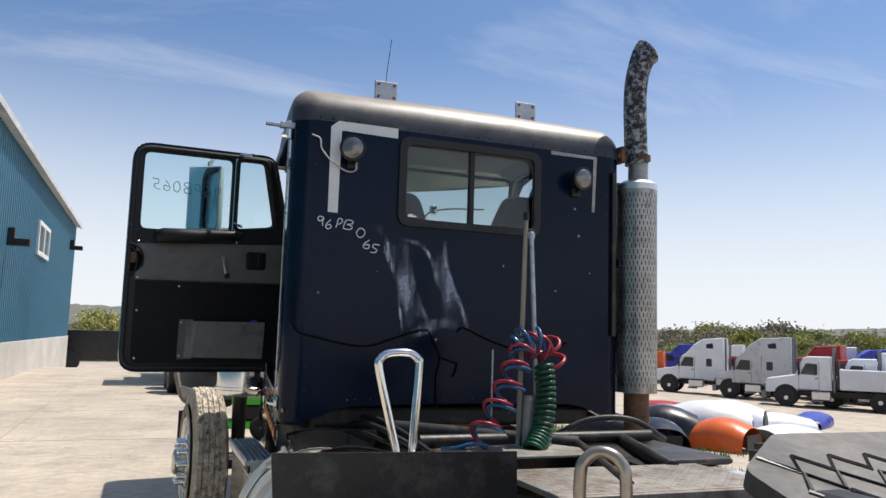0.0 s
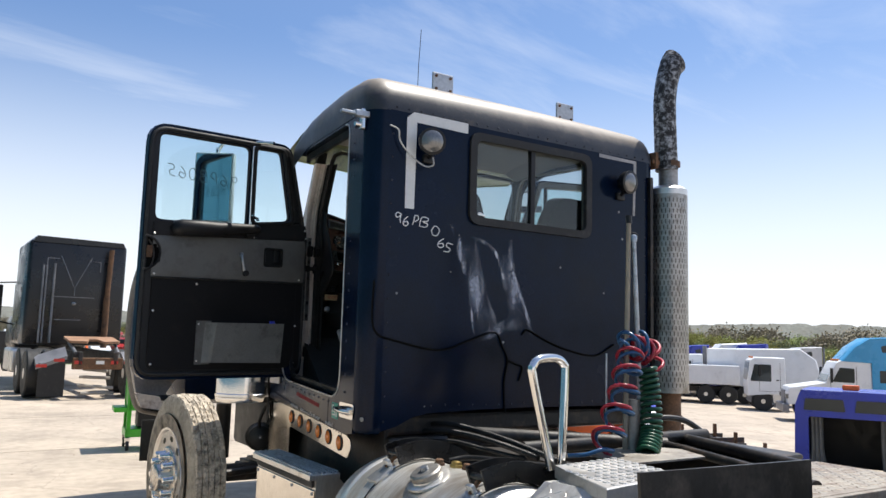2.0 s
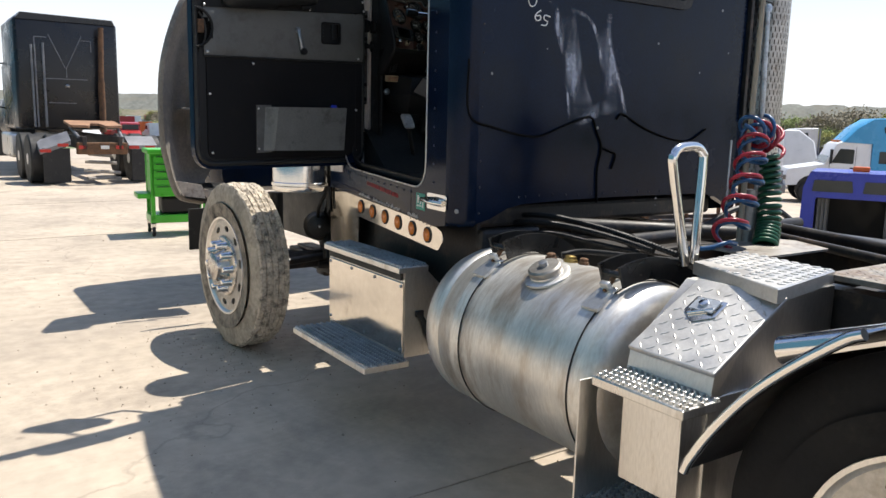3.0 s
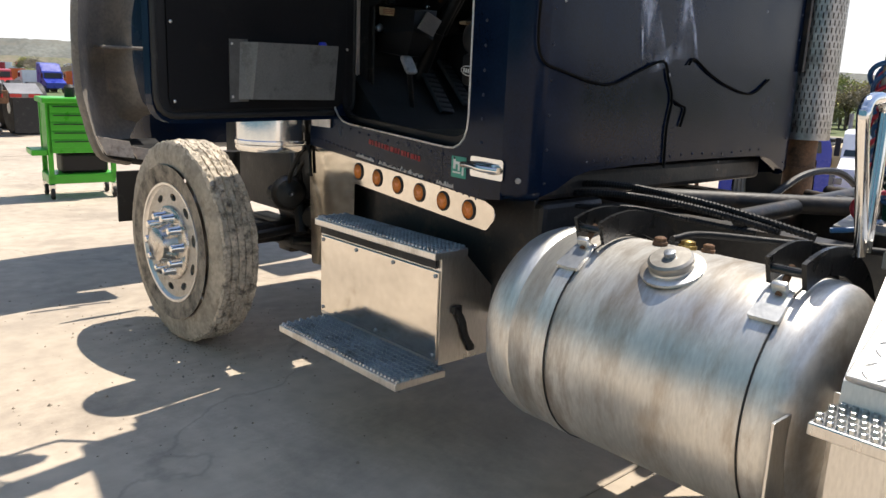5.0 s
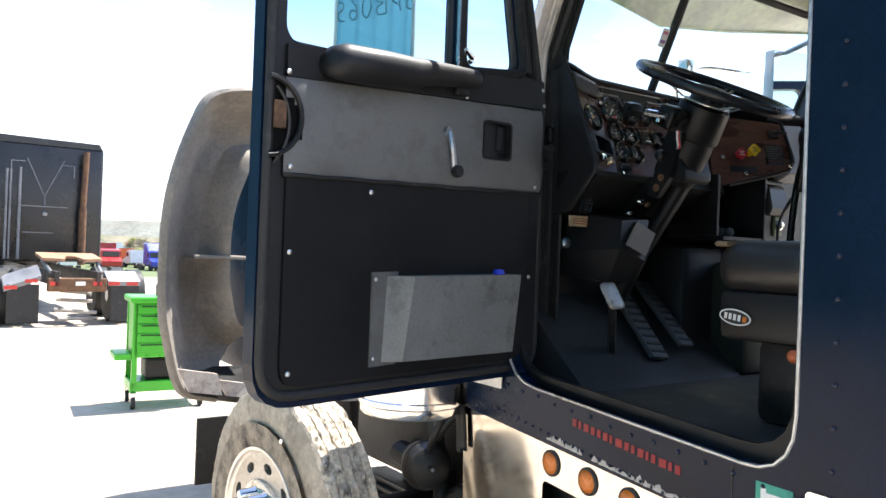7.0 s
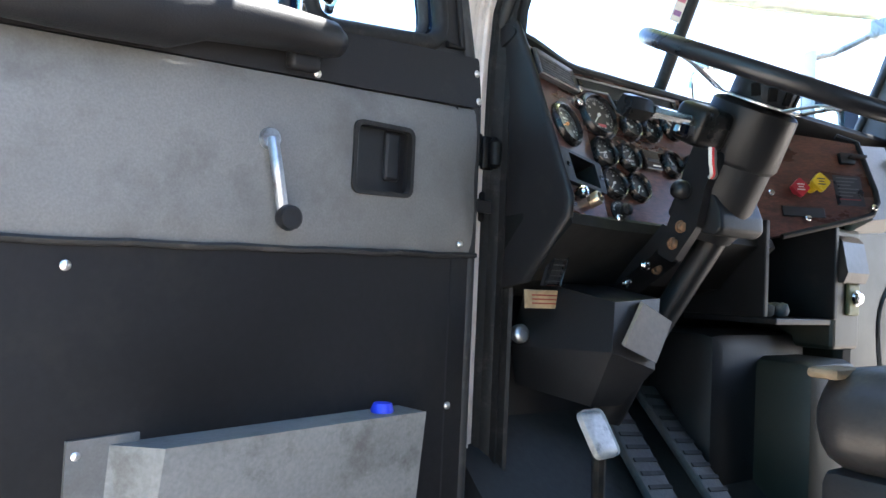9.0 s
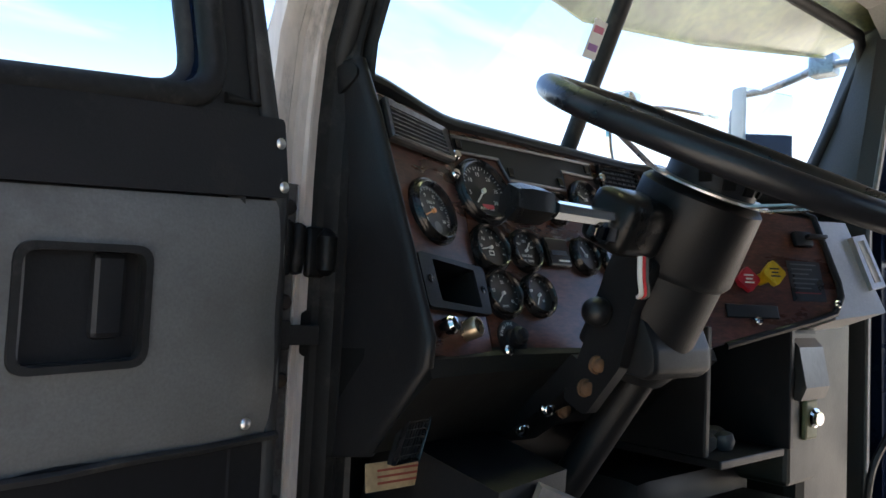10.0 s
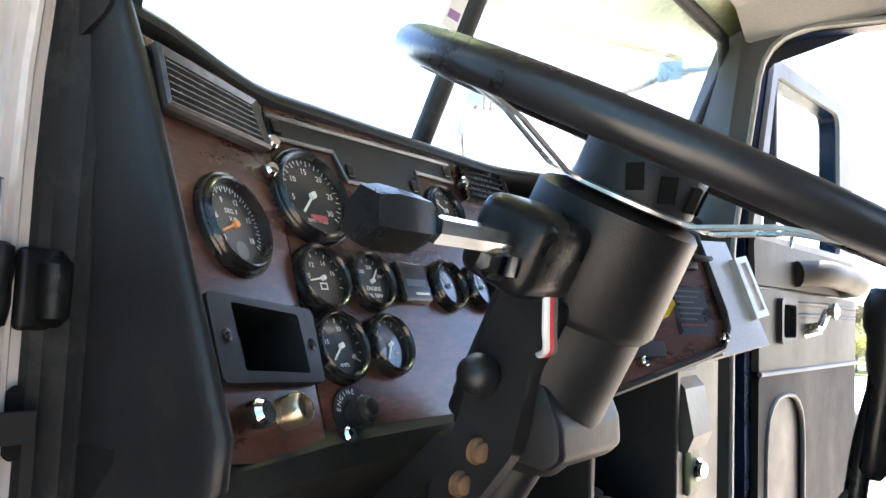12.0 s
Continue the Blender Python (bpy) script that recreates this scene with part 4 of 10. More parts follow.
bm = B(); tube(bm, [DM @ Vector(p) for p in ((0.905, 2.118, 0.008), (0.945, 2.118, 0.008), (0.93, 2.20, 0.008), (0.85, 2.545, 0.008))], 0.006, 8)
part("frame_beading", bm, SEALB, door, smooth=60)
bm = B(); box(bm, (0.05, 2.06, -0.03), (0.60, 2.552, -0.026), 0, DM)
part("window_pane", bm, TEAL, door, "green-tinted roll-down glass").visible_shadow = False
bm = B(); plate(bm, H2, [], 0.004, DM @ Matrix.Translation((0, 0, -0.03)))
part("vent_pane", bm, TEAL, door, "green-tinted quarter window").visible_shadow = False
bm = B(); box(bm, (0.600, 2.07, -0.035), (0.619, 2.552, 0.012), 0.004, DM)
part("divider_bar", bm, CHROME, door)
bm = B(); rod(bm, DM @ Vector((0.66, 2.12, 0.0)), DM @ Vector((0.64, 2.12, 0.03)), 0.01); rod(bm, DM @ Vector((0.64, 2.12, 0.028)), DM @ Vector((0.60, 2.135, 0.04)), 0.008, 0.006)
part("vent_latch", bm, CHROME, door, smooth=50)
# trim panels
bm = B()
LOWP = rpoly([(0.055, 1.27), (0.975, 1.25), (0.975, 1.752), (0.055, 1.752)], [0.05, 0.03, 0.005, 0.005])
plate(bm, LOWP, [], 0.008, DM @ Matrix.Translation((0, 0, 0.006)))
part("lower_panel", bm, pbr("matte_black_board", (0.006, 0.006, 0.007), 0.6, 0, 0.3, 3, 90, 0.05, (0.012, 0.011, 0.010), 0.3, spec=0.25), door)
bm = B()
vs = []
NU, NV = 44, 14
REC = (0.705, 1.85, 0.822, 1.952)
grid = []
for i in range(NU + 1):
    col = []
    for j in range(NV + 1):
        u = 0.045 + 0.945 * i / NU
        top = 1.979 + 0.036 * i / NU
        v = 1.757 + (top - 1.757) * j / NV
        w = 0.014 + 0.010 * math.sin(math.pi * j / NV) ** 0.5 * min(1, i / 2, (NU - i) / 2) + 0.004 * noise.noise(Vector((u * 6, v * 9, 1)))
        col.append(bm.verts.new(DM @ Vector((u, v, w))))
    grid.append(col)
for i in range(NU):
    for j in range(NV):
        cu, cv = 0.045 + 0.945 * (i + .5) / NU, 1.757 + 0.24 * (j + .5) / NV
        if REC[0] + 0.01 < cu < REC[2] - 0.01 and REC[1] < cv < REC[3]:
            continue
        if cu ** 2 + (cv - 1.886) ** 2 < 0.086 ** 2:
            continue
        bm.faces.new((grid[i][j], grid[i + 1][j], grid[i + 1][j + 1], grid[i][j + 1]))
part("vinyl_panel", bm, GREYV, door, "worn grey vinyl trim panel", smooth=60)
bm = B(); tube(bm, [DM @ Vector((0.045 + 0.945 * k / 20, 1.756 + 0.001 * math.sin(k * 2), 0.018)) for k in range(21)], 0.005, 6)
part("lower_beading", bm, RUBBER, door, smooth=60)
bm = B()
plate(bm, rrect(0.700, 1.844, 0.825, 1.957, 0.018), [rrect(0.707, 1.851, 0.818, 1.950, 0.014)], 0.010, DM @ Matrix.Translation((0, 0, 0.017)))
handle_bezel = part("handle_bezel", bm, SEALB, door, "recessed black door pull", smooth=30)
bm = B(); box(bm, (0.700, 1.848, -0.03), (0.825, 1.955, -0.024), 0, DM)
for lo, hi in (((0.700, 1.848, -0.03), (0.705, 1.955, 0.02)), ((0.820, 1.848, -0.03), (0.825, 1.955, 0.02)), ((0.700, 1.848, -0.03), (0.825, 1.852, 0.02)), ((0.700, 1.951, -0.03), (0.825, 1.955, 0.02))):
    box(bm, lo, hi, 0, DM)
part("recess", bm, BLACKP, handle_bezel)
bm = B(); box(bm, (0.775, 1.87, -0.02), (0.809, 1.95, 0.012), 0.006, DM)
part("paddle", bm, BLACKP, handle_bezel)
# unseen strip added behind the trim to block leaking sun
bm = B(); box(bm, (0.06, 1.745, 0.004), (0.97, 1.775, 0.013), 0, DM)
part("panel_batten", bm, BLACKP, door)
# window crank
bm = B()
a, b = DM @ Vector((0.553, 1.905, 0.034)), DM @ Vector((0.578, 1.798, 0.034))
rod(bm, DM @ Vector((0.553, 1.905, 0.01)), a, 0.018, 0.014, 14); tube(bm, curve([a, a.lerp(b, 0.4) + DM.to_3x3() @ Vector((-0.006, 0, 0.01)), b], 5), 0.0085, 8)
crank = part("window_crank", bm, GRATE, door, "dull metal window crank", smooth=50)
bm = B(); lathe(bm, [(0.004, 0), (0.016, 0.003), (0.0185, 0.011), (0.0165, 0.021), (0.012, 0.022), (0.005, 0.020)], b, DM.to_3x3() @ Z, 18)
part("crank_knob", bm, BLACKP, crank, smooth=50)
# armrest
bm = B()
rings(bm, [[DM @ Vector((u, v + rv_ * math.cos(a), w + rw * math.sin(a))) for a in [2 * math.pi * k / 18 for k in range(18)]] for u, v, w, rv_, rw in (
    (0.132, 2.025, 0.02, 0.012, 0.012), (0.145, 2.025, 0.04, 0.036, 0.030), (0.18, 2.028, 0.05, 0.045, 0.038), (0.30, 2.030, 0.055, 0.046, 0.040), (0.39, 2.032, 0.055, 0.043, 0.040),
    (0.44, 2.044, 0.055, 0.034, 0.036), (0.55, 2.052, 0.05, 0.029, 0.034), (0.63, 2.056, 0.045, 0.026, 0.030), (0.655, 2.056, 0.036, 0.019, 0.022), (0.662, 2.056, 0.022, 0.008, 0.008))])
box(bm, (0.575, 2.008, 0.018), (0.625, 2.035, 0.04), 0.006, DM)
part("armrest", bm, DASHB, door, "padded black armrest", smooth=70)
bm = B(); plate(bm, rpoly([(0.045, 1.98), (0.99, 2.018), (0.978, 2.106), (0.62, 2.082), (0.045, 2.056)], 0.008), [], 0.012, DM @ Matrix.Translation((0, 0, 0.006)))
part("sill_panel", bm, DASHB, door)
# latch at the free edge
bm = B(); box(bm, (0.002, 1.82, -0.03), (0.012, 1.93, 0.010), 0.004, DM)
tube(bm, curve([DM @ Vector(p) for p in ((0.02, 1.78, 0.012), (0.043, 1.82, 0.02), (0.052, 1.87, 0.022), (0.043, 1.92, 0.02), (0.022, 1.955, 0.014))], 5), 0.0045, 6)
part("door_latch", bm, FRAMEM, door, "worn metal door latch", smooth=50)
bm = B(); plate(bm, [(0.0, 1.796)] + [(0.09 * math.cos(a), 1.886 + 0.09 * math.sin(a)) for a in [math.pi * (k / 16 - 0.5) for k in range(1, 16)]] + [(0.0, 1.976)], [], 0.002, DM @ Matrix.Translation((0, 0, 0.009)))
part("latch_cover", bm, HOSEB, door, "black half-round latch recess")
bm = B(); tube(bm, [DM @ Vector((0.086 * math.cos(a), 1.886 + 0.088 * math.sin(a), 0.020)) for a in [math.pi * (k / 16 - 0.5) for k in range(17)]], 0.007, 6)
part("recess_rim", bm, BLACKP, door, smooth=60)
bm = B(); box(bm, (0.014, 1.86, 0.012), (0.044, 1.922, 0.024), 0.003, DM)
part("latch_plate", bm, RUST, door, "worn latch plate")
# map pocket
bm = B()
rings(bm, [[DM @ Vector(p) for p in ((u0, 1.30, w0), (0.825, 1.285, w0), (0.825, 1.512, w0 + dw), (u0 + 0.012, 1.518, w0 + dw))] for u0, w0, dw in ((0.345, 0.014, 0.0), (0.352, 0.020, 0.0), (0.385, 0.05, 0.02), (0.392, 0.056, 0.024))])
part("map_pocket", bm, pbr("grey_moulded_plastic", (0.15, 0.155, 0.15), 0.5, 0, 0.2, 5, 160, 0.15, (0.06, 0.06, 0.055), 0.3), door, "scuffed grey map pocket")
bm = B(); plate(bm, [(0.315, 1.29), (0.40, 1.29), (0.40, 1.528), (0.315, 1.528)], [], 0.006, DM @ Matrix.Translation((0, 0, 0.014)))
part("pocket_flange", bm, GREYV, door)
bm = B(); lathe(bm, [(0.016, 0), (0.018, 0.012), (0.014, 0.022)], DM @ Vector((0.765, 1.505, 0.045)), Z, 14)
part("bottle_cap", bm, pbr("blue_cap", (0.03, 0.05, 0.55), 0.4), door, "blue plastic cap in the pocket", smooth=40)
SCREW = B(); lathe(SCREW, [(0.0065, 0), (0.0065, 0.002), (0.004, 0.0045), (0.001, 0.005)], (0, 0, 0), (0, 0, 1), 10)
scr = part("screw", SCREW, ALU, door, smooth=40)
spots = [(0.070, 1.580), (0.302, 1.728), (0.075, 1.30), (0.93, 1.28), (0.935, 1.50), (0.945, 1.775), (0.326, 1.51), (0.326, 1.31), (0.633, 2.012), (0.226, 2.0), (0.974, 2.078), (0.982, 2.03), (0.06, 1.775), (0.05, 1.99)]
scr.matrix_local = DM @ Matrix.Translation((spots[0][0], spots[0][1], 0.014))
for p in spots[1:]:
    again(scr, DM @ Matrix.Translation((p[0], p[1], 0.021 if 1.76 < p[1] < 1.97 else 0.017)))
GLASSPEN = pbr("dark_marker", (0.05, 0.10, 0.11), 0.8)
for k, ch in enumerate("96PB065"):
    pen(ch, DM @ Matrix.Translation((0.135 + 0.062 * (6 - k), 2.325 + 0.004 * k, -0.0245)), -0.045, 0.065, 0.0022, GLASSPEN, door, "dark marker writing on the glass")

# mirrors
SILVER = pbr("mirror_glass", (0.85, 0.87, 0.88), 0.03, 1.0, 0.03, 4, 50, 0, spread=0.02)
MBACK = pbr("mirror_housing", (0.55, 0.61, 0.61), 0.4, 0.0, 0.1)


def mirror(s, at, turn, rail=True):
    """Tall mirror on a bent tube bracket, with a round spot mirror below."""
    M = pose(*at, 0, 0, turn)
    bm = B(); box(bm, (-0.115, -0.03, 0), (0.115, 0.03, 0.42), 0.012, M)
    mr = part("side_mirror", bm, MBACK, truck, "tall side mirror on a tube bracket", smooth=30)
    bm = B(); box(bm, (-0.104, -0.034, 0.012), (0.104, -0.0305, 0.408), 0, M)
    part("mirror_glass", bm, SILVER, mr)
    if not rail:
        return mr
    bm = B()
    tube(bm, curve([M @ Vector(p) for p in ((0, 0.02, 0.46), (0, 0.02, 0.42))], 2), 0.008, 6)
    tube(bm, [M @ Vector(p) for p in ((0, 0.04, -0.32), (0, 0.05, -0.16), (0, 0.05, 0.2), (0, 0.04, 0.45), (-s * 0.03, 0.03, 0.49), (-s * 0.10, 0.01, 0.50), (-s * 0.36, -0.08, 0.47))], 0.011, 8)
    tube(bm, [M @ Vector((0, 0.04, -0.32)), M @ Vector((-s * 0.10, 0.02, -0.34)), M @ Vector((-s * 0.26, -0.02, -0.35))], 0.011, 8)
    part("mirror_bracket", bm, CHROME, mr, smooth=50)
    bm = B(); lathe(bm, [(0.02, 0.03), (0.06, 0.0), (0.066, -0.012), (0.05, -0.02), (0.001, -0.026)], M @ Vector((0, -0.02, -0.08)), M.to_3x3() @ Vector((0, 1, 0)), 24)
    part("spot_mirror", bm, SILVER, mr, smooth=60)


mirror(-1, (-1.29, 1.40, 2.10), -33)
mr = mirror(1, (1.39, 1.76, 2.27), -20, False)
bm = B(); tube(bm, curve([(1.37, 1.86, 2.22), (1.37, 1.86, 2.58), (1.375, 1.845, 2.64), (1.385, 1.80, 2.675), (1.30, 1.60, 2.69), (1.23, 1.49, 2.69), (1.18, 1.30, 2.66), (1.17, 1.17, 2.60)], 6), 0.013, 8)
part("mirror_bracket", bm, GRATE, mr, smooth=60)
bm = B(); box(bm, (1.20, 1.45, 2.655), (1.26, 1.53, 2.725), 0.012)
part("bracket_clamp", bm, GRATE, mr, smooth=30)

# exhaust
bm = B()
NA, NZ = 128, 144
R0 = 0.116
gr = [[bm.verts.new((1.068 + R0 * math.cos(2 * math.pi * i / NA), 0.03 + R0 * math.sin(2 * math.pi * i / NA), 1.185 + 1.19 * j / NZ)) for i in range(NA)] for j in range(NZ + 1)]
for j in range(NZ):
    for i in range(NA):
        col = (i + (2 if (j // 4) % 2 else 0)) % 4
        if 3 < j < NZ - 4 and j % 4 != 3 and col == 0:
            continue
        k = (i + 1) % NA
        bm.faces.new((gr[j][i], gr[j][k], gr[j + 1][k], gr[j + 1][i]))
shield = part("heat_shield", bm, pbr("dull_pierced_steel", (0.42, 0.40, 0.37), 0.42, 0.9, 0.3, 6, 60, 0.1, (0.16, 0.12, 0.09), 0.3), truck, "perforated muffler heat shield", smooth=50)
bm = B(); lathe(bm, [(0.06, 1.18), (0.10, 1.19), (0.10, 2.39), (0.06, 2.41)], (1.068, 0.03, 0), Z, 32)
part("muffler", bm, pbr("burnt_steel", (0.10, 0.085, 0.075), 0.6, 0.5, 0.3), shield, smooth=40)
bm = B(); lathe(bm, [(0.117, 2.36), (0.117, 2.395), (0.085, 2.415), (0.07, 2.42)], (1.068, 0.03, 0), Z, 32)
part("shield_cap", bm, ALU, shield, smooth=40)
bm = B(); rod(bm, (1.072, 0.035, 0.55), (1.072, 0.035, 1.19), 0.072, seg=24); rod(bm, (1.072, 0.035, 1.02), (1.072, 0.035, 1.05), 0.08, seg=24)
part("lower_pipe", bm, RUST, truck, "rusty exhaust pipe", smooth=40)
bm = B(); rod(bm, (1.075, 0.03, 2.40), (1.08, 0.035, 2.56), 0.058, seg=24)
part("pipe_neck", bm, pbr("scaled_steel", (0.35, 0.33, 0.31), 0.5, 0.7, 0.3, 8), truck, smooth=40)
PEEL = pbr("peeling_chrome", (0.02, 0.018, 0.017), 0.6, 0.2, 0.4, 14, 60, 0.5, (0.55, 0.56, 0.58), 0.5)
bm = B()
path = curve([(1.068, 0.036, 2.52), (1.064, 0.04, 2.7), (1.063, 0.044, 2.86), (1.066, 0.045, 2.97), (1.08, 0.042, 3.08), (1.11, 0.038, 3.17), (1.147, 0.035, 3.245)], 6)
tube(bm, path, 0.068, 24)
bm.faces.ensure_lookup_table()
for f in [f for f in bm.faces if len(f.verts) > 4 and f.calc_center_median().z > 3.1]:
    bm.faces.remove(f)
for v in bm.verts:
    if v.co.z > 3.12:
        v.co.z += (v.co.x - 1.12) * 0.9 * -1 * smooth(3.1, 3.25, v.co.z) * 0.6
part("tailpipe", bm, PEEL, truck, "curved exhaust stack with peeling chrome", smooth=40)
bm = B(); lathe(bm, [(0.06, 0), (0.073, 0), (0.073, 0.03), (0.06, 0.03)], (1.08, 0.035, 2.545), Z, 24); box(bm, (0.94, 0.03, 2.55), (1.02, 0.045, 2.575), 0.003); box(bm, (0.955, 0.02, 2.52), (0.98, 0.09, 2.62), 0.004)
part("stack_clamp", bm, RUST, truck, smooth=40)
bm = B(); box(bm, (0.94, 0.02, 1.9), (0.975, 0.07, 1.95), 0.004); box(bm, (0.88, -0.004, 1.5), (0.905, 0.02, 2.45), 0.003)
part("muffler_stay", bm, FRAMEM, truck)

# chassis: two channel rails and cross members
for s in (-1, 1):
    bm = B()
    pr = [(0, 0), (0.085, 0), (0.085, 0.012), (0.012, 0.012), (0.012, 0.238), (0.085, 0.238), (0.085, 0.25), (0, 0.25)]
    rings(bm, [[(s * (0.43 - a), y, 0.72 + b) for a, b in pr] for y in (-4.0, 2.75)])
    part("frame_rail", bm, FRAMEM, truck, "greasy steel frame rail")
for y in (-3.3, -2.2, -1.25, -0.25, 0.7, 1.9):
    bm = B(); box(bm, (-0.42, y - 0.05, 0.80), (0.42, y + 0.05, 0.92), 0.008)
    part("cross_member", bm, FRAMEM, truck)
bm = B(); rod(bm, (-0.42, -0.1, 1.02), (0.3, -0.62, 1.0), 0.035); rod(bm, (0, 0.6, 0.72), (0, -1.8, 0.68), 0.055)
part("drive_shaft", bm, FRAMEM, truck, smooth=40)
# cab floor, firewall underside and engine bay darkness
bm = B(); box(bm, (-0.84, 0.06, 1.13), (0.84, 1.52, 1.17), 0.01)
part("cab_floor", bm, pbr("worn_rubber_mat", (0.035, 0.034, 0.033), 0.75, 0, 0.3, 4, 60, 0.3, (0.10, 0.09, 0.08), 0.3), truck)
bm = B(); box(bm, (-0.80, 0.10, 1.0), (0.80, 1.35, 1.10), 0.02)
part("cab_underframe", bm, FRAMEM, truck)
bm = B(); box(bm, (-0.33, 1.75, 0.62), (0.33, 2.9, 1.5), 0.06); box(bm, (-0.4, 1.9, 0.95), (-0.3, 2.6, 1.25), 0.03); rod(bm, (-0.4, 1.8, 0.6), (-0.4, 2.4, 0.6), 0.1)
part("engine", bm, FRAMEM, truck, "oily engine block", smooth=40)
bm = B(); box(bm, (-0.80, 1.46, 0.98), (0.80, 1.5, 1.98), 0.01)
part("firewall", bm, FRAMEM, truck)

# stainless light panel under the sill, and its plate
bm = B()
LP = rpoly([(0.145, 0.945), (0.185, 0.900), (1.095, 0.946), (1.095, 0.60), (1.20, 0.53), (1.50, 0.50), (1.53, 1.080), (1.10, 1.060), (0.2, 1.002), (0.145, 0.985)], [0.03, 0.03, 0.02, 0.05, 0.02, 0.02, 0.02, 0.0, 0.03, 0.03])
plate(bm, LP, [], 0.004, SL @ Matrix.Translation((0, 0, 0.008)))
lpanel = part("light_panel", bm, STAINLESS, truck, "scuffed stainless marker light panel")
LM = B(); lathe(LM, [(0.036, 0.0), (0.037, 0.004), (0.031, 0.006)], (0, 0, 0), (0, 0, -1), 20)
lm = part("grommet", LM, RUBBER, lpanel, smooth=40)
LL = B(); lathe(LL, [(0.031, 0.004), (0.030, 0.008), (0.018, 0.012), (0.001, 0.013)], (0, 0, 0), (0, 0, -1), 20)
for k in range(6):
    m = SL @ Matrix.Translation((1.057 - k * 0.1545, 1.002 - 0.0088 * k, 0.008))
    g = lm if k == 0 else again(lm, m, lpanel)
    g.matrix_local = m
    if k == 0:
        lens = part("amber_lens", LL, AMBER, g, "amber marker lens", smooth=60)
    else:
        again(lens, Matrix.Identity(4), g)
bm = B(); plate(bm, [(0.30, 1.065), (0.385, 1.065), (0.385, 1.14), (0.30, 1.14)], [], 0.0015, SL @ Matrix.Translation((0, 0, -0.002)))
stk = part("sticker", bm, pbr("green_sticker", (0.02, 0.27, 0.20), 0.4), truck, "green and white inspection sticker")
bm = B()
for lo, hi in (((0.312, 1.075), (0.322, 1.12)), ((0.322, 1.112), (0.36, 1.122)), ((0.335, 1.09), (0.345, 1.112)), ((0.33, 1.08), (0.375, 1.086)), ((0.36, 1.095), (0.372, 1.13))):
    box(bm, (lo[0], lo[1], -0.0035), (hi[0], hi[1], -0.0018), 0, SL)
part("sticker_bars", bm, WHITETAPE, stk)
xx = 0.585
FADED = pbr("faded_red_paint", (0.25, 0.02, 0.02), 0.6)
for wdt in (0.02, 0.014, 0.03, 0.018, 0.012, 0.026, 0.016, 0.02, 0.03, 0.014, 0.022, 0.018, 0.02, 0.026, 0.014, 0.022):
    bm = B(); box(bm, (xx, 1.096 + 0.087 * (xx - 0.585), -0.002), (xx + wdt * 0.75, 1.116 + 0.087 * (xx - 0.585), -0.0005), 0, SL)
    part("lettering_bar", bm, FADED, truck, "faded red lettering bar")
    xx += wdt + 0.004
bm = B()
rv = random.Random(41)
for a0, a1 in ((0.92, 1.06), (0.70, 0.86), (0.56, 0.68), (0.37, 0.47)):
    q = a0
    while q < a1:
        w_ = rv.uniform(0.012, 0.03)
        base = 0.998 + 0.065 * q
        plate(bm, [(q, base), (q + w_, base), (q + w_ * rv.uniform(0.7, 1.0), base + rv.uniform(0.004, 0.016)), (q + w_ * rv.uniform(0.3, 0.6), base + rv.uniform(0.006, 0.022)), (q + w_ * 0.1, base + rv.uniform(0.003, 0.014))], [], 0.0012, SL @ Matrix.Translation((0, 0, -0.0016)))
        q += w_ * rv.uniform(0.8, 1.1)
part("peeled_paint", bm, pbr("bare_primer", (0.42, 0.40, 0.38), 0.7, 0, 0.2, 30, 90, 0.2), truck, "flaked paint showing pale primer")["kind"] = "stuff"
bm = B(); box(bm, (0.442, 1.01, -0.0012), (0.446, 1.155, 0.0), 0, SL)
part("sill_seam", bm, RUBBER, truck)
bm = B(); plate(bm, rrect(0.098, 1.082, 0.272, 1.152, 0.012), [], 0.004, SL @ Matrix.Translation((0, 0, -0.006)))
latch = part("hood_latch_plate", bm, CHROME, truck, "chrome latch plate")
bm = B(); tube(bm, curve([SL @ Vector(p) for p in ((0.12, 1.115, -0.01), (0.17, 1.118, -0.035), (0.23, 1.122, -0.035), (0.30, 1.118, -0.018))], 5), 0.012, 8); box(bm, (0.13, 1.10, -0.02), (0.16, 1.135, -0.004), 0.004, SL)
part("latch_lever", bm, CHROME, latch, smooth=50)

bm = B(); box(bm, (-0.80, 0.10, 0.55), (-0.78, 1.5, 1.03), 0.004); box(bm, (-0.80, 0.06, 0.66), (-0.46, 0.12, 1.0), 0.02)
part("under_cab_panel", bm, FRAMEM, truck, "dirty dark panel under the cab")
# step box
bm = B()
sec = [(-1.05, 0.395), (-1.05, 0.79), (-0.93, 0.79), (-0.80, 0.66), (-0.46, 0.66), (-0.46, 0.395)]
rings(bm, [[(x, y, z) for x, z in sec] for y in (0.292, 1.065)])
sbox = part("step_box", bm, ALU, truck, "aluminium step and battery box")
bm = B(); box(bm, (-1.058, 0.30, 0.41), (-1.051, 1.058, 0.742), 0.003)
part("box_panel", bm, STAINLESS, sbox, "polished stainless cover panel")
SC = B(); lathe(SC, [(0.008, 0), (0.008, 0.004), (0.003, 0.006)], (0, 0, 0), (-1, 0, 0), 8)
sc = part("panel_screw", SC, GRATE, sbox)
for k, (y, z) in enumerate(((0.315, 0.725), (1.04, 0.725), (0.315, 0.43), (1.04, 0.43), (0.80, 0.725), (0.56, 0.725), (0.66, 0.43))):
    m = Matrix.Translation((-1.058, y, z))
    if k == 0:
        sc.matrix_local = m
    else:
        again(sc, m)


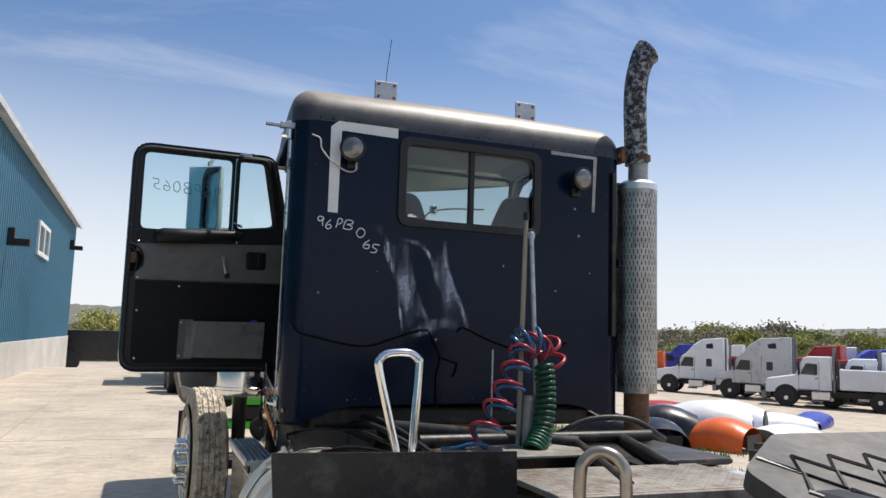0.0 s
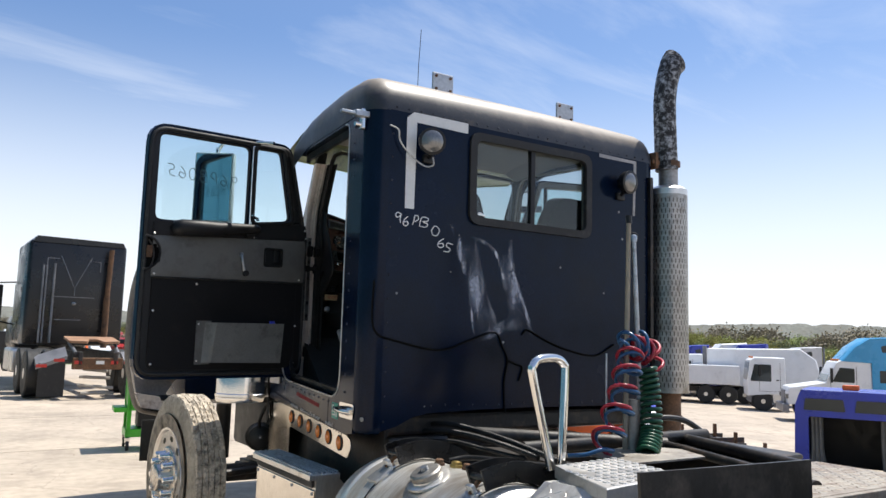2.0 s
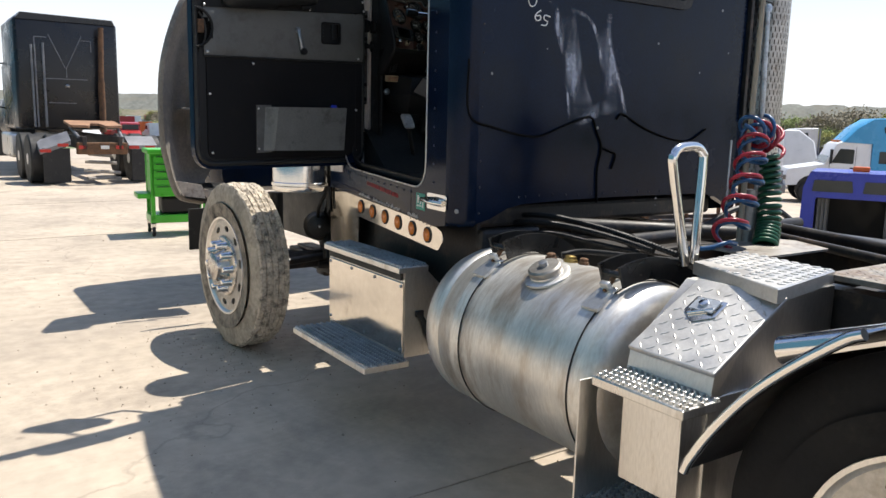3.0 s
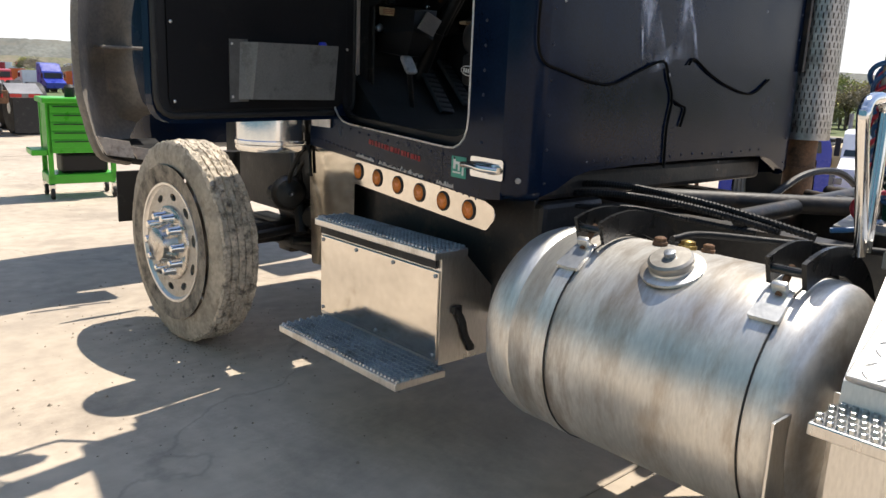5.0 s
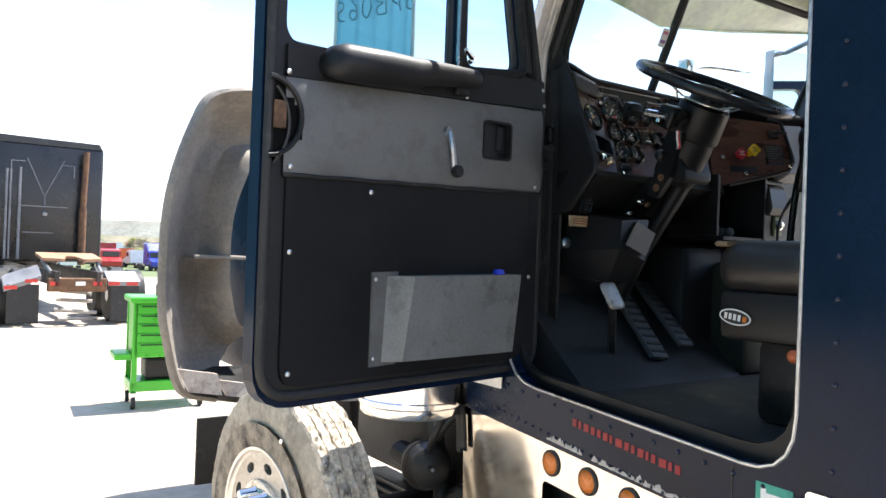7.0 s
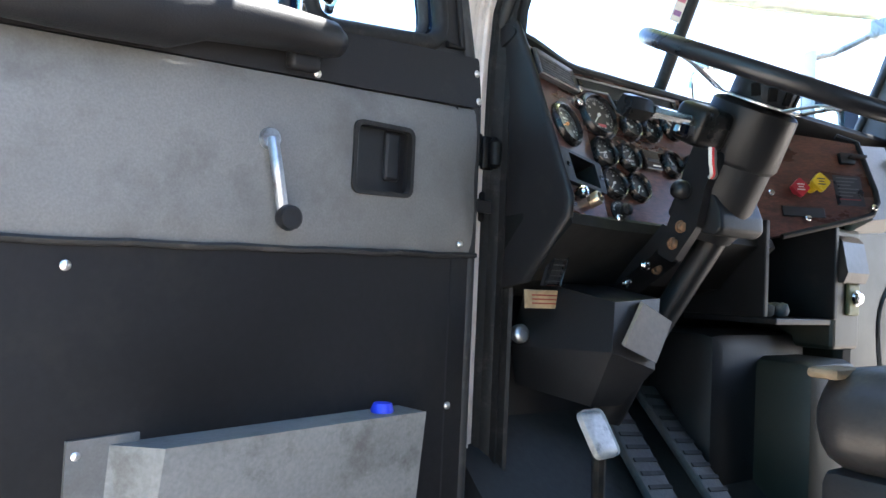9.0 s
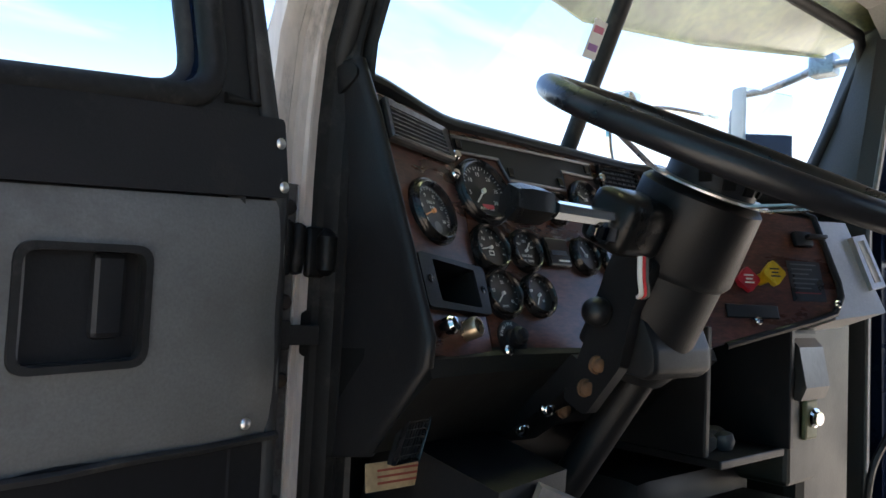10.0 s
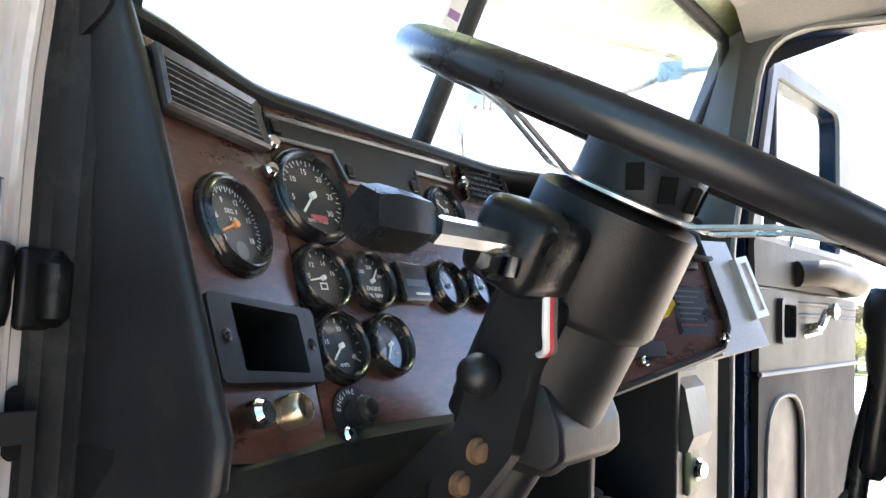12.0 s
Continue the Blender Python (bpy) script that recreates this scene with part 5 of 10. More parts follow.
def grating(lo, hi, z, parent, name="step_tread", mat=None):
    """A serrated grating plate: rows of raised teeth on a rimmed tray."""
    bm = B()
    box(bm, (lo[0], lo[1], z - 0.035), (hi[0], hi[1], z - 0.006), 0.004)
    tray = part(name, bm, ALU, parent, "aluminium step with serrated tread")
    bm = B()
    nx, ny = max(3, int((hi[0] - lo[0]) / 0.026)), int((hi[1] - lo[1]) / 0.021)
    for i in range(nx):
        for j in range(ny):
            x = lo[0] + (i + 0.5) * (hi[0] - lo[0]) / nx
            y = lo[1] + (j + 0.25 + 0.5 * (i % 2)) * (hi[1] - lo[1]) / ny
            lathe(bm, [(0.0095, -0.006), (0.008, 0.003), (0.0055, 0.004), (0.004, -0.002)], (x, y, z), Z, 6)
    part("tread_teeth", bm, mat or GRATE, tray)["kind"] = "stuff"
    return tray


grating((-1.085, 0.292), (-0.925, 1.065), 0.822, sbox)
grating((-1.275, 0.255), (-1.045, 1.035), 0.396, sbox)
bm = B(); tube(bm, curve([(-0.98, 0.288, 0.60), (-0.95, 0.282, 0.55), (-0.93, 0.284, 0.49), (-0.90, 0.28, 0.44)], 4), 0.013, 8); box(bm, (-0.995, 0.277, 0.58), (-0.955, 0.292, 0.61), 0.004); box(bm, (-0.915, 0.277, 0.425), (-0.885, 0.292, 0.45), 0.004)
part("rubber_latch", bm, RUBBER, sbox, "black rubber draw latch", smooth=50)

# dark strip drawn for the shaded slot under the top step
bm = B(); box(bm, (-1.064, 0.31, 0.752), (-1.049, 1.05, 0.783), 0.002)
part("step_gap", bm, RUBBER, sbox)

# fuel tank
TC = Vector((-0.835, 0, 0.625))
TR = 0.328
bm = B()
lathe(bm, [(0.05, 0.030), (0.20, 0.023), (0.272, 0.004), (0.306, -0.03), (0.322, -0.07), (TR, -0.10), (TR, -0.14), (TR - 0.004, -0.145), (TR, -0.15), (TR, -0.93), (0.322, -0.955), (0.30, -0.985), (0.26, -1.005), (0.15, -1.012), (0.05, -1.014)], TC, Y, 72)
tank = part("fuel_tank", bm, TANKM, truck, "weathered brushed aluminium fuel tank", smooth=40)
for y in (-0.265, -0.865):
    bm = B()
    lathe(bm, [(TR + 0.001, -0.028), (TR + 0.004, -0.026), (TR + 0.004, 0.026), (TR + 0.001, 0.028)], TC + Vector((0, y, 0)), Y, 72, False)
    part("tank_strap", bm, TANKM, tank, "stained steel tank strap", smooth=30)
    bm = B()
    lathe(bm, [(TR + 0.001, -0.031), (TR + 0.0045, -0.0305), (TR + 0.0045, -0.0275), (TR + 0.001, -0.027)], TC + Vector((0, y, 0)), Y, 72, False)
    part("strap_seam", bm, RUBBER, tank)
    # clip that hooks the strap
    bm = B()
    th = radians(122)
    cp = TC + Vector((TR * math.cos(th), y, TR * math.sin(th)))
    nn, tt = Vector((math.cos(th), 0, math.sin(th))), Vector((math.sin(th), 0, -math.cos(th)))
    CM = frame_m(cp + nn * 0.006, -tt, Y)
    plate(bm, rpoly([(-0.045, -0.032), (0.055, -0.04), (0.055, 0.04), (-0.045, 0.032)], 0.01), [], 0.012, CM @ Matrix.Translation((0, 0, -0.006)))
    box(bm, (-0.07, -0.026, 0.0), (-0.03, 0.026, 0.03), 0.008, CM)
    box(bm, (-0.055, -0.02, -0.035), (-0.035, 0.02, 0.005), 0.006, CM)
    part("strap_clip", bm, pbr("zinc_clip", (0.6, 0.6, 0.58), 0.35, 0.9, 0.15), tank, smooth=30)
    bm = B(); rod(bm, cp + nn * 0.01 + tt * 0.03, cp + nn * 0.035 + tt * 0.115, 0.009)
    part("strap_bolt", bm, RUST, tank, smooth=40)
    # black bracket arms over the tank to the rail
    bm = B()
    for dy in (-0.045, 0.045):
        outer, inner = [], []
        for k in range(15):
            a = radians(110 - k * 6.2)
            outer.append((math.cos(a) * (TR + 0.085), math.sin(a) * (TR + 0.085)))
            inner.append((math.cos(a) * (TR + 0.012), math.sin(a) * (TR + 0.012)))
        sh = [(TC.x + p, TC.z + q) for p, q in outer] + [(-0.435, 0.80), (-0.435, 0.72)] + [(TC.x + p, TC.z + q) for p, q in inner[::-1]]
        rings(bm, [[(p, y + dy + e, q) for p, q in sh] for e in (-0.006, 0.006)])
    rod(bm, TC + Vector((math.cos(radians(108)) * (TR + 0.05), y - 0.05, math.sin(radians(108)) * (TR + 0.05))), TC + Vector((math.cos(radians(108)) * (TR + 0.05), y + 0.05, math.sin(radians(108)) * (TR + 0.05))), 0.012)
    part("tank_bracket", bm, pbr("gloss_black_cast", (0.01, 0.01, 0.01), 0.3, 0, 0.3, 8, 60, 0.3, (0.05, 0.04, 0.03), 0.2), tank, "black tank hanger bracket")
th = radians(114)
cn = Vector((math.cos(th), 0, math.sin(th)))
cb = TC + Vector((0, -0.56, 0)) + cn * TR
bm = B(); lathe(bm, [(0.085, -0.004), (0.088, 0.006), (0.078, 0.010), (0.062, 0.010), (0.060, 0.018)], cb, cn, 36)
neck = part("filler_neck", bm, TANKM, tank, smooth=30)
bm = B(); lathe(bm, [(0.058, 0.012), (0.062, 0.018), (0.062, 0.036), (0.055, 0.042), (0.02, 0.043)], cb, cn, 32)
cap = part("fuel_cap", bm, pbr("cast_cap", (0.36, 0.34, 0.31), 0.5, 0.8, 0.2), neck, "dull cast fuel cap", smooth=35)
bm = B(); box(bm, (-0.012, -0.055, 0.044), (0.012, 0.045, 0.056), 0.005, frame_m(cb, cn.cross(Y), Y) @ pose(0, 0, 0, 0, 0, 35))
part("cap_lever", bm, GRATE, neck, smooth=40)
bm = B(); lathe(bm, [(0.016, 0.042), (0.016, 0.058), (0.006, 0.06)], cb, cn, 12)
part("cap_pivot", bm, GRATE, neck, smooth=40)
for x, y, r, m_ in ((-0.80, -0.50, 0.022, pbr("brass", (0.45, 0.33, 0.12), 0.35, 0.9)), (-0.79, -0.56, 0.016, RUST), (-0.835, -0.43, 0.018, RUST), (-0.75, -0.42, 0.014, FRAMEM)):
    zz = TC.z + math.sqrt(TR ** 2 - (x - TC.x) ** 2)
    bm = B(); lathe(bm, [(r * 1.25, -0.003), (r * 1.25, 0.01), (r, 0.012), (r, 0.022), (r * 0.6, 0.026)], (x, y, zz), (x - TC.x, 0, 0.4), 8)
    part("tank_fitting", bm, m_, tank, smooth=20)
# fuel and air lines
HOSE = pbr("split_loom", (0.006, 0.006, 0.007), 0.5, 0, 0.3, 10, 200, 0.4, (0.03, 0.026, 0.022), 0.15, spec=0.3)
def loom(pts, r):
    """Split corrugated hose: its radius steps every few millimetres."""
    cp = curve(pts, 40)
    bm = B()
    loops = []
    for i in range(len(cp) - 1):
        d, u, v = basis(cp[i + 1] - cp[i])
        q = r if i % 2 else r * 0.80
        loops.append([cp[i] + (u * math.cos(a) + v * math.sin(a)) * q for a in [2 * math.pi * k / 8 for k in range(8)]])
    rings(bm, loops)
    return bm


for pts, r in (([(-0.62, 0.25, 1.00), (-0.56, 0.0, 1.03), (-0.54, -0.2, 1.035), (-0.52, -0.42, 1.02), (-0.47, -0.62, 0.985)], 0.0135),
               ([(-0.56, 0.25, 1.03), (-0.52, 0.0, 1.06), (-0.50, -0.2, 1.055), (-0.48, -0.45, 1.03), (-0.45, -0.72, 0.985)], 0.0135),
               ([(-0.66, 0.25, 0.97), (-0.62, 0.05, 0.98), (-0.58, -0.15, 1.0), (-0.55, -0.35, 0.99), (-0.48, -0.55, 0.97)], 0.010)):
    part("fuel_line", loom(pts, r), HOSE, truck, "black corrugated loom hose", smooth=30)
bm = B(); tube(bm, curve([(-0.80, -0.45, 0.972), (-0.72, -0.50, 0.985), (-0.60, -0.72, 0.985), (-0.47, -1.0, 0.99)], 10), 0.011, 8)
part("fuel_line", bm, HOSE, truck, "smooth black fuel hose", smooth=60)

# side tool box with step
DIA = pbr("tread_plate_aluminium", (0.60, 0.58, 0.55), 0.42, 0.75, 0.1, 5, 90, 0.1, (0.45, 0.42, 0.37), 0.2)
bm = B()
sec = [(-1.10, 0.71), (-1.08, 0.80), (-0.79, 0.985), (-0.45, 0.985), (-0.45, 0.40), (-1.10, 0.40)]
rings(bm, [[(x, y + 0.045 * (x + 1.1) / 0.31 if x < -0.78 else y + 0.045, z) for x, z in sec] for y in (-1.375, -1.075)])
tool = part("tool_box", bm, ALU, truck, "aluminium side tool box with tread-plate lid")
bm = B(); rings(bm, [[(-0.71, -0.99, z), (-0.39, -0.957, z), (-0.42, -1.31, z), (-0.86, -1.395, z)] for z in (0.985, 1.024)] + [[(-0.713, -0.994, 1.028), (-0.394, -0.961, 1.028), (-0.423, -1.306, 1.028), (-0.853, -1.388, 1.028)]])
top = part("top_plate", bm, DIA, tool)
LID = frame_m((-1.10, -1.385, 0.815), Y, Vector((0.31, 0.07, 0.180)))      # w faces out
bm = B(); box(bm, (0, 0, -0.004), (0.305, 0.355, 0.012), 0.004, LID)
lid = part("lid", bm, DIA, tool)
if (LID.to_3x3() @ Z).z < 0:
    sgn = -1
else:
    sgn = 1
# raised diamonds, as geometry
def diamonds(bm, m, w, h, z, p=0.036):
    for i in range(int(w / p)):
        for j in range(int(h / p)):
            cx, cy = (i + 0.5) * p, (j + 0.5) * p
            a = radians(45 if (i + j) % 2 else -45)
            q = m @ Matrix.Translation((cx, cy, z)) @ Matrix.Rotation(a, 4, 'Z')
            vs = [bm.verts.new(q @ Vector(v)) for v in ((-0.016, 0, 0), (0, -0.004, 0), (0.016, 0, 0), (0, 0.004, 0), (-0.008, 0, 0.0016 * (1 if z >= 0 else -1)), (0.008, 0, 0.0016 * (1 if z >= 0 else -1)))]
            for f in ((0, 1, 4), (1, 5, 4), (1, 2, 5), (2, 3, 5), (3, 4, 5), (3, 0, 4)):
                bm.faces.new([vs[k] for k in f])
bm = B(); diamonds(bm, LID, 0.305, 0.355, 0.0125 if sgn > 0 else -0.0045)
part("tread_pattern", bm, DIA, lid)["kind"] = "stuff"
bm = B()
for i in range(9):
    for j in range(9):
        if i < 2 and j > 6 - 3 * i:
            continue
        lathe(bm, [(0.014, 0), (0.012, 0.004), (0.006, 0.005), (0.004, 0.002)], (-0.79 + i * 0.044 + 0.006 * j, -1.36 + j * 0.042 + 0.008 * i, 1.027), Z, 8)
part("grip_surface", bm, DIA, top)["kind"] = "stuff"
hm = LID @ Matrix.Translation((0.19, 0.22, 0.013 if sgn > 0 else -0.005))
bm = B(); plate(bm, rpoly([(-0.055, 0.05), (0.055, 0.05), (0.055, -0.02), (0, -0.06), (-0.055, -0.02)], 0.008), [rrect(-0.038, -0.012, 0.038, 0.038, 0.006)], 0.004 * sgn, hm)
lk = part("lid_latch", bm, CHROME, lid, "chrome folding T latch")
bm = B(); box(bm, (-0.04, -0.014, -0.012), (0.04, 0.04, -0.008), 0, hm)
part("latch_cup", bm, GRATE, lk)
bm = B(); lathe(bm, [(0.016, 0), (0.014, 0.016), (0.006, 0.018)], hm @ Vector((0.005, 0.015, -0.004)), hm.to_3x3() @ (Z * sgn), 16); rod(bm, hm @ Vector((-0.035, 0.005, 0.008 * sgn)), hm @ Vector((0.03, -0.035, 0.008 * sgn)), 0.006)
part("latch_knob", bm, CHROME, lk, smooth=40)
# step frame in front of the tool box
bm = B()
box(bm, (-1.20, -1.37, 0.285), (-0.62, -1.362, 0.74), 0.002); box(bm, (-1.20, -0.99, 0.285), (-0.62, -0.982, 0.70), 0.002)
box(bm, (-0.95, -1.362, 0.29), (-0.942, -0.99, 0.72), 0.002); box(bm, (-0.952, -1.18, 0.29), (-0.946, -1.165, 0.72), 0.002)
part("step_frame", bm, ALU, tool)
grating((-1.235, -1.40), (-1.08, -1.07), 0.752, tool, mat=ALU)
grating((-1.21, -1.365), (-0.95, -0.985), 0.315, tool)

# grab handle
bm = B()
tube(bm, curve([(-0.668, -0.92, 1.0), (-0.683, -0.92, 1.06), (-0.750, -0.91, 1.33), (-0.748, -0.908, 1.375), (-0.715, -0.905, 1.398), (-0.635, -0.902, 1.402), (-0.594, -0.90, 1.38), (-0.587, -0.90, 1.34), (-0.606, -0.91, 1.06), (-0.606, -0.91, 1.0)], 6), 0.0165, 12)
part("grab_handle", bm, CHROME, truck, "bent chrome grab handle", smooth=60)

# rear quarter fender and drive wheel
arc = [(-1.43, 0.60), (-1.448, 0.642), (-1.509, 0.742), (-1.597, 0.856), (-1.691, 0.95), (-1.80, 1.04), (-1.84, 1.062)]
bm = B()
rings(bm, [[(x, y, z) for y, z in [(a.y, a.z) for a in curve([(0, p[0], p[1]) for p in arc], 5)]] for x in (-1.25, -0.67)], False, False)
bmesh.ops.solidify(bm, geom=bm.faces[:], thickness=0.006)
part("quarter_fender", bm, BLACKP, truck, smooth=40)
bm = B(); tube(bm, curve([(-1.255, p[0], p[1]) for p in arc], 5), 0.014, 8)
part("fender_rim", bm, CHROME, truck, "polished fender edge", smooth=60)
bm = B(); plate(bm, [(-1.305, 1.19), (-0.675, 1.18), (-0.665, 0.75), (-1.23, 0.70), (-1.29, 1.0)], [], 0.008, frame_m((0, -1.93, 0), X, Z))
part("mud_guard", bm, pbr("greasy_black_rubber", (0.014, 0.013, 0.012), 0.45, 0, 0.5, 4, 40, 0.3, (0.07, 0.06, 0.05), 0.35), truck, "greasy black mud guard plate")
bm = B(); rod(bm, (-1.10, -1.574, 0.935), (-1.10, -1.86, 1.04), 0.036, seg=20)
part("fender_post", bm, CHROME, truck, smooth=40)
bm = B(); plate(bm, [(-1.9, 0.2), (-1.42, 0.2), (-1.42, 0.60), (-1.5, 0.72), (-1.9, 1.0)], [], 0.01, frame_m((-0.66, 0, 0), Y, Z))
part("inner_guard", bm, FRAMEM, truck)
bm = B(); box(bm, (-0.43, -1.72, 0.995), (0.42, -1.28, 1.015), 0.004); box(bm, (-0.43, -1.74, 0.955), (0.42, -1.715, 1.012), 0.003)
deck = part("deck_plate", bm, pbr("dirty_tread_plate", (0.30, 0.27, 0.23), 0.6, 0.4, 0.25, 4, 60, 0.2, (0.16, 0.11, 0.08), 0.5), truck, "dirty aluminium deck plate")
bm = B(); diamonds(bm, Matrix.Translation((-0.42, -1.70, 0)), 0.83, 0.40, 1.0155)
part("tread_pattern", bm, deck.data.materials[0], deck)["kind"] = "stuff"
# fifth wheel, with its greasy wavy grooves
GREASE = pbr("greasy_cast_plate", (0.13, 0.115, 0.10), 0.5, 0.2, 0.3, 4, 40, 0.3, (0.09, 0.075, 0.06), 0.4)
bm = B()
FW = frame_m((0, -2.72, 1.17), X, Vector((0, 1, 0.30)))
plate(bm, rpoly([(-0.47, -0.30), (-0.15, -0.42), (-0.10, 0.05), (0.10, 0.05), (0.15, -0.42), (0.47, -0.30), (0.47, 0.20), (0.25, 0.36), (-0.25, 0.36), (-0.47, 0.20)], 0.07), [], -0.04, FW)
fifth = part("fifth_wheel", bm, GREASE, truck, "greasy worn fifth-wheel plate", smooth=30)
rv = random.Random(6)
for k in range(7):
    pts = [(-0.40 + 0.05 * i + rv.uniform(-.006, .006), -0.24 + k * 0.075 + 0.034 * (-1) ** (i + k) + rv.uniform(-.005, .005)) for i in range(17)]
    for run in ((pts,) if k > 3 else (pts[:6], pts[11:])):
        bm = B(); tube(bm, [FW @ Vector((x, y, 0.0)) for x, y in run], 0.0065, 5)
        part("grease_groove", bm, FRAMEM, fifth)
bm = B(); box(bm, (-0.40, -2.9, 0.97), (-0.30, -2.5, 1.2), 0.02); box(bm, (0.30, -2.9, 0.97), (0.40, -2.5, 1.2), 0.02); box(bm, (-0.45, -3.1, 0.965), (0.45, -2.35, 0.995), 0.006)
part("fifth_wheel_mount", bm, FRAMEM, fifth)
bm = B(); tube(bm, curve([(-0.815, -2.49, 0.95), (-0.82, -2.49, 1.2), (-0.81, -2.495, 1.25), (-0.785, -2.51, 1.265), (-0.76, -2.53, 1.25), (-0.752, -2.54, 1.2), (-0.755, -2.54, 0.95)], 6), 0.012, 10)
part("rear_hoop", bm, pbr("tarnished_tube", (0.42, 0.36, 0.30), 0.35, 0.8, 0.2), truck, "tarnished tube hoop", smooth=60)
bm = B(); box(bm, (-0.95, -2.75, 0.90), (-0.48, -2.30, 0.95), 0.01); box(bm, (-0.62, -2.2, 0.93), (-0.44, -1.95, 1.0), 0.02)
part("hoop_mount", bm, FRAMEM, truck)
# gantry clutter behind the cab
bm = B(); plate(bm, [(-0.30, -0.98), (0.12, -0.98), (0.22, -0.80), (0.10, -0.62), (-0.30, -0.70)], [], 0.008, Matrix.Translation((0, 0, 1.0)))
part("gantry_plate", bm, pbr("old_alloy_plate", (0.40, 0.37, 0.33), 0.5, 0.7, 0.2, 5, 50, 0.2, (0.15, 0.1, 0.07), 0.4), truck)
for a, b, r in (((0.42, -0.3, 1.0), (-0.1, -1.6, 1.01), 0.02), ((0.75, -0.25, 0.98), (0.30, -1.3, 1.0), 0.03), ((-0.42, -0.45, 1.0), (0.85, -0.40, 1.0), 0.03)):
    bm = B(); rod(bm, a, b, r)
    part("pipe_run", bm, FRAMEM, truck, smooth=40)
bm = B(); tube(bm, curve([(0.43, -0.15, 0.97), (0.62, -0.2, 1.06), (0.85, -0.25, 1.06), (1.02, -0.3, 0.96)], 6), 0.016, 8); box(bm, (0.44, -0.9, 0.93), (0.95, -0.3, 0.965), 0.02)
part("right_tank_hanger", bm, FRAMEM, truck, smooth=40)
bm = B(); lathe(bm, [(0.05, 0.05), (0.25, 0.03), (TR, -0.08), (TR, -1.2), (0.2, -1.28)], (0.835, 0, 0.60), Y, 48)
part("right_fuel_tank", bm, TANKM, truck, smooth=40)

# hose pole and coiled lines
bm = B(); rod(bm, (-0.046, -0.69, 1.0), (-0.028, -0.694, 2.02), 0.012, 0.010)
pole = part("hose_pole", bm, pbr("weathered_pole", (0.30, 0.26, 0.20), 0.6, 0.3, 0.2, 12, 90, 0.2, stretch=(1, 1, 0.2)), truck, "weathered hose support pole", smooth=50)
bm = B(); rod(bm, (0.045, -0.70, 1.02), (-0.005, -0.70, 1.93), 0.013, 0.011); lathe(bm, [(0.016, 0), (0.018, 0.02), (0.012, 0.03)], (-0.005, -0.70, 1.92), Z, 10)
part("spring_rod", bm, GRATE, pole, smooth=50)
bm = B(); rod(bm, (-0.028, -0.694, 2.0), (-0.028, -0.694, 2.035), 0.014); tube(bm, curve([(-0.02, -0.70, 1.96), (0.01, -0.71, 1.95), (0.005, -0.70, 1.90)], 4), 0.003, 5)
part("pole_tip", bm, BLACKP, pole)
bm = B(); rod(bm, (0.0, -0.69, 0.98), (0.0, -0.69, 1.22), 0.035, 0.03, 16); box(bm, (0.05, -0.73, 1.0), (0.10, -0.66, 1.10), 0.01)
part("pole_base", bm, pbr("galvanised_pipe", (0.35, 0.33, 0.30), 0.5, 0.6, 0.2), pole, smooth=40)


def coil(axis, turns, r0, r1, tr, ph=0.0, n=22):
    ax = curve(axis, 24)
    out = []
    m = int(turns * n)
    for k in range(m + 1):
        s = k / m * (len(ax) - 1)
        i = min(int(s), len(ax) - 2)
        c = ax[i].lerp(ax[i + 1], s - i)
        t = (ax[i + 1] - ax[i]).normalized()
        u = t.cross(Y).normalized() if abs(t.y) < 0.9 else t.cross(X).normalized()
        v = t.cross(u)
        a = 2 * math.pi * k / n + ph
        r = r0 + (r1 - r0) * k / m
        out.append(c + (u * math.cos(a) + v * math.sin(a)) * r)
    return out


def hose(name, pts, r, mat, label):
    bm = B(); tube(bm, pts, r, 8)
    return part(name, bm, mat, truck, label, smooth=70)


hose("air_line", coil([(0.07, -0.70, 1.42), (0.0, -0.71, 1.45), (-0.07, -0.73, 1.39), (-0.13, -0.76, 1.28), (-0.20, -0.78, 1.17), (-0.29, -0.80, 1.04)], 7, 0.050, 0.056, 0.008), 0.0075, RED, "red coiled air line")
hose("air_line", coil([(0.05, -0.69, 1.44), (-0.01, -0.70, 1.44), (-0.065, -0.735, 1.365), (-0.12, -0.765, 1.255), (-0.19, -0.785, 1.145), (-0.28, -0.80, 1.03)], 7, 0.050, 0.054, 0.008, 0.35), 0.0075, BLUE, "blue coiled air line")
hose("air_line", coil([(0.13, -0.68, 1.36), (0.09, -0.69, 1.45), (0.03, -0.70, 1.43)], 3, 0.055, 0.05, 0.008, 1.0), 0.0085, RED, "red coiled air line")
hose("air_line", coil([(-0.06, -0.69, 1.44), (-0.02, -0.70, 1.47), (0.04, -0.71, 1.46)], 2.5, 0.055, 0.055, 0.008, 0.3), 0.0085, BLUE, "blue coiled air line")
hose("electric_line", coil([(0.06, -0.72, 1.36), (0.06, -0.74, 1.22), (0.03, -0.77, 1.08), (-0.03, -0.80, 1.0)], 17, 0.036, 0.042, 0.010), 0.0095, GREEN, "green coiled electric line")
hose("chain_cord", [Vector((-0.19, -0.72, 1.42 - k * 0.01 + 0.002 * math.sin(k * 2.2))) for k in range(34)], 0.004, GRATE, "thin safety cord")
hose("loose_line", curve([(-0.25, -0.82, 1.03), (-0.32, -0.83, 1.04), (-0.38, -0.80, 1.02), (-0.42, -0.74, 1.01)], 6), 0.009, BLUE, "blue air line end")

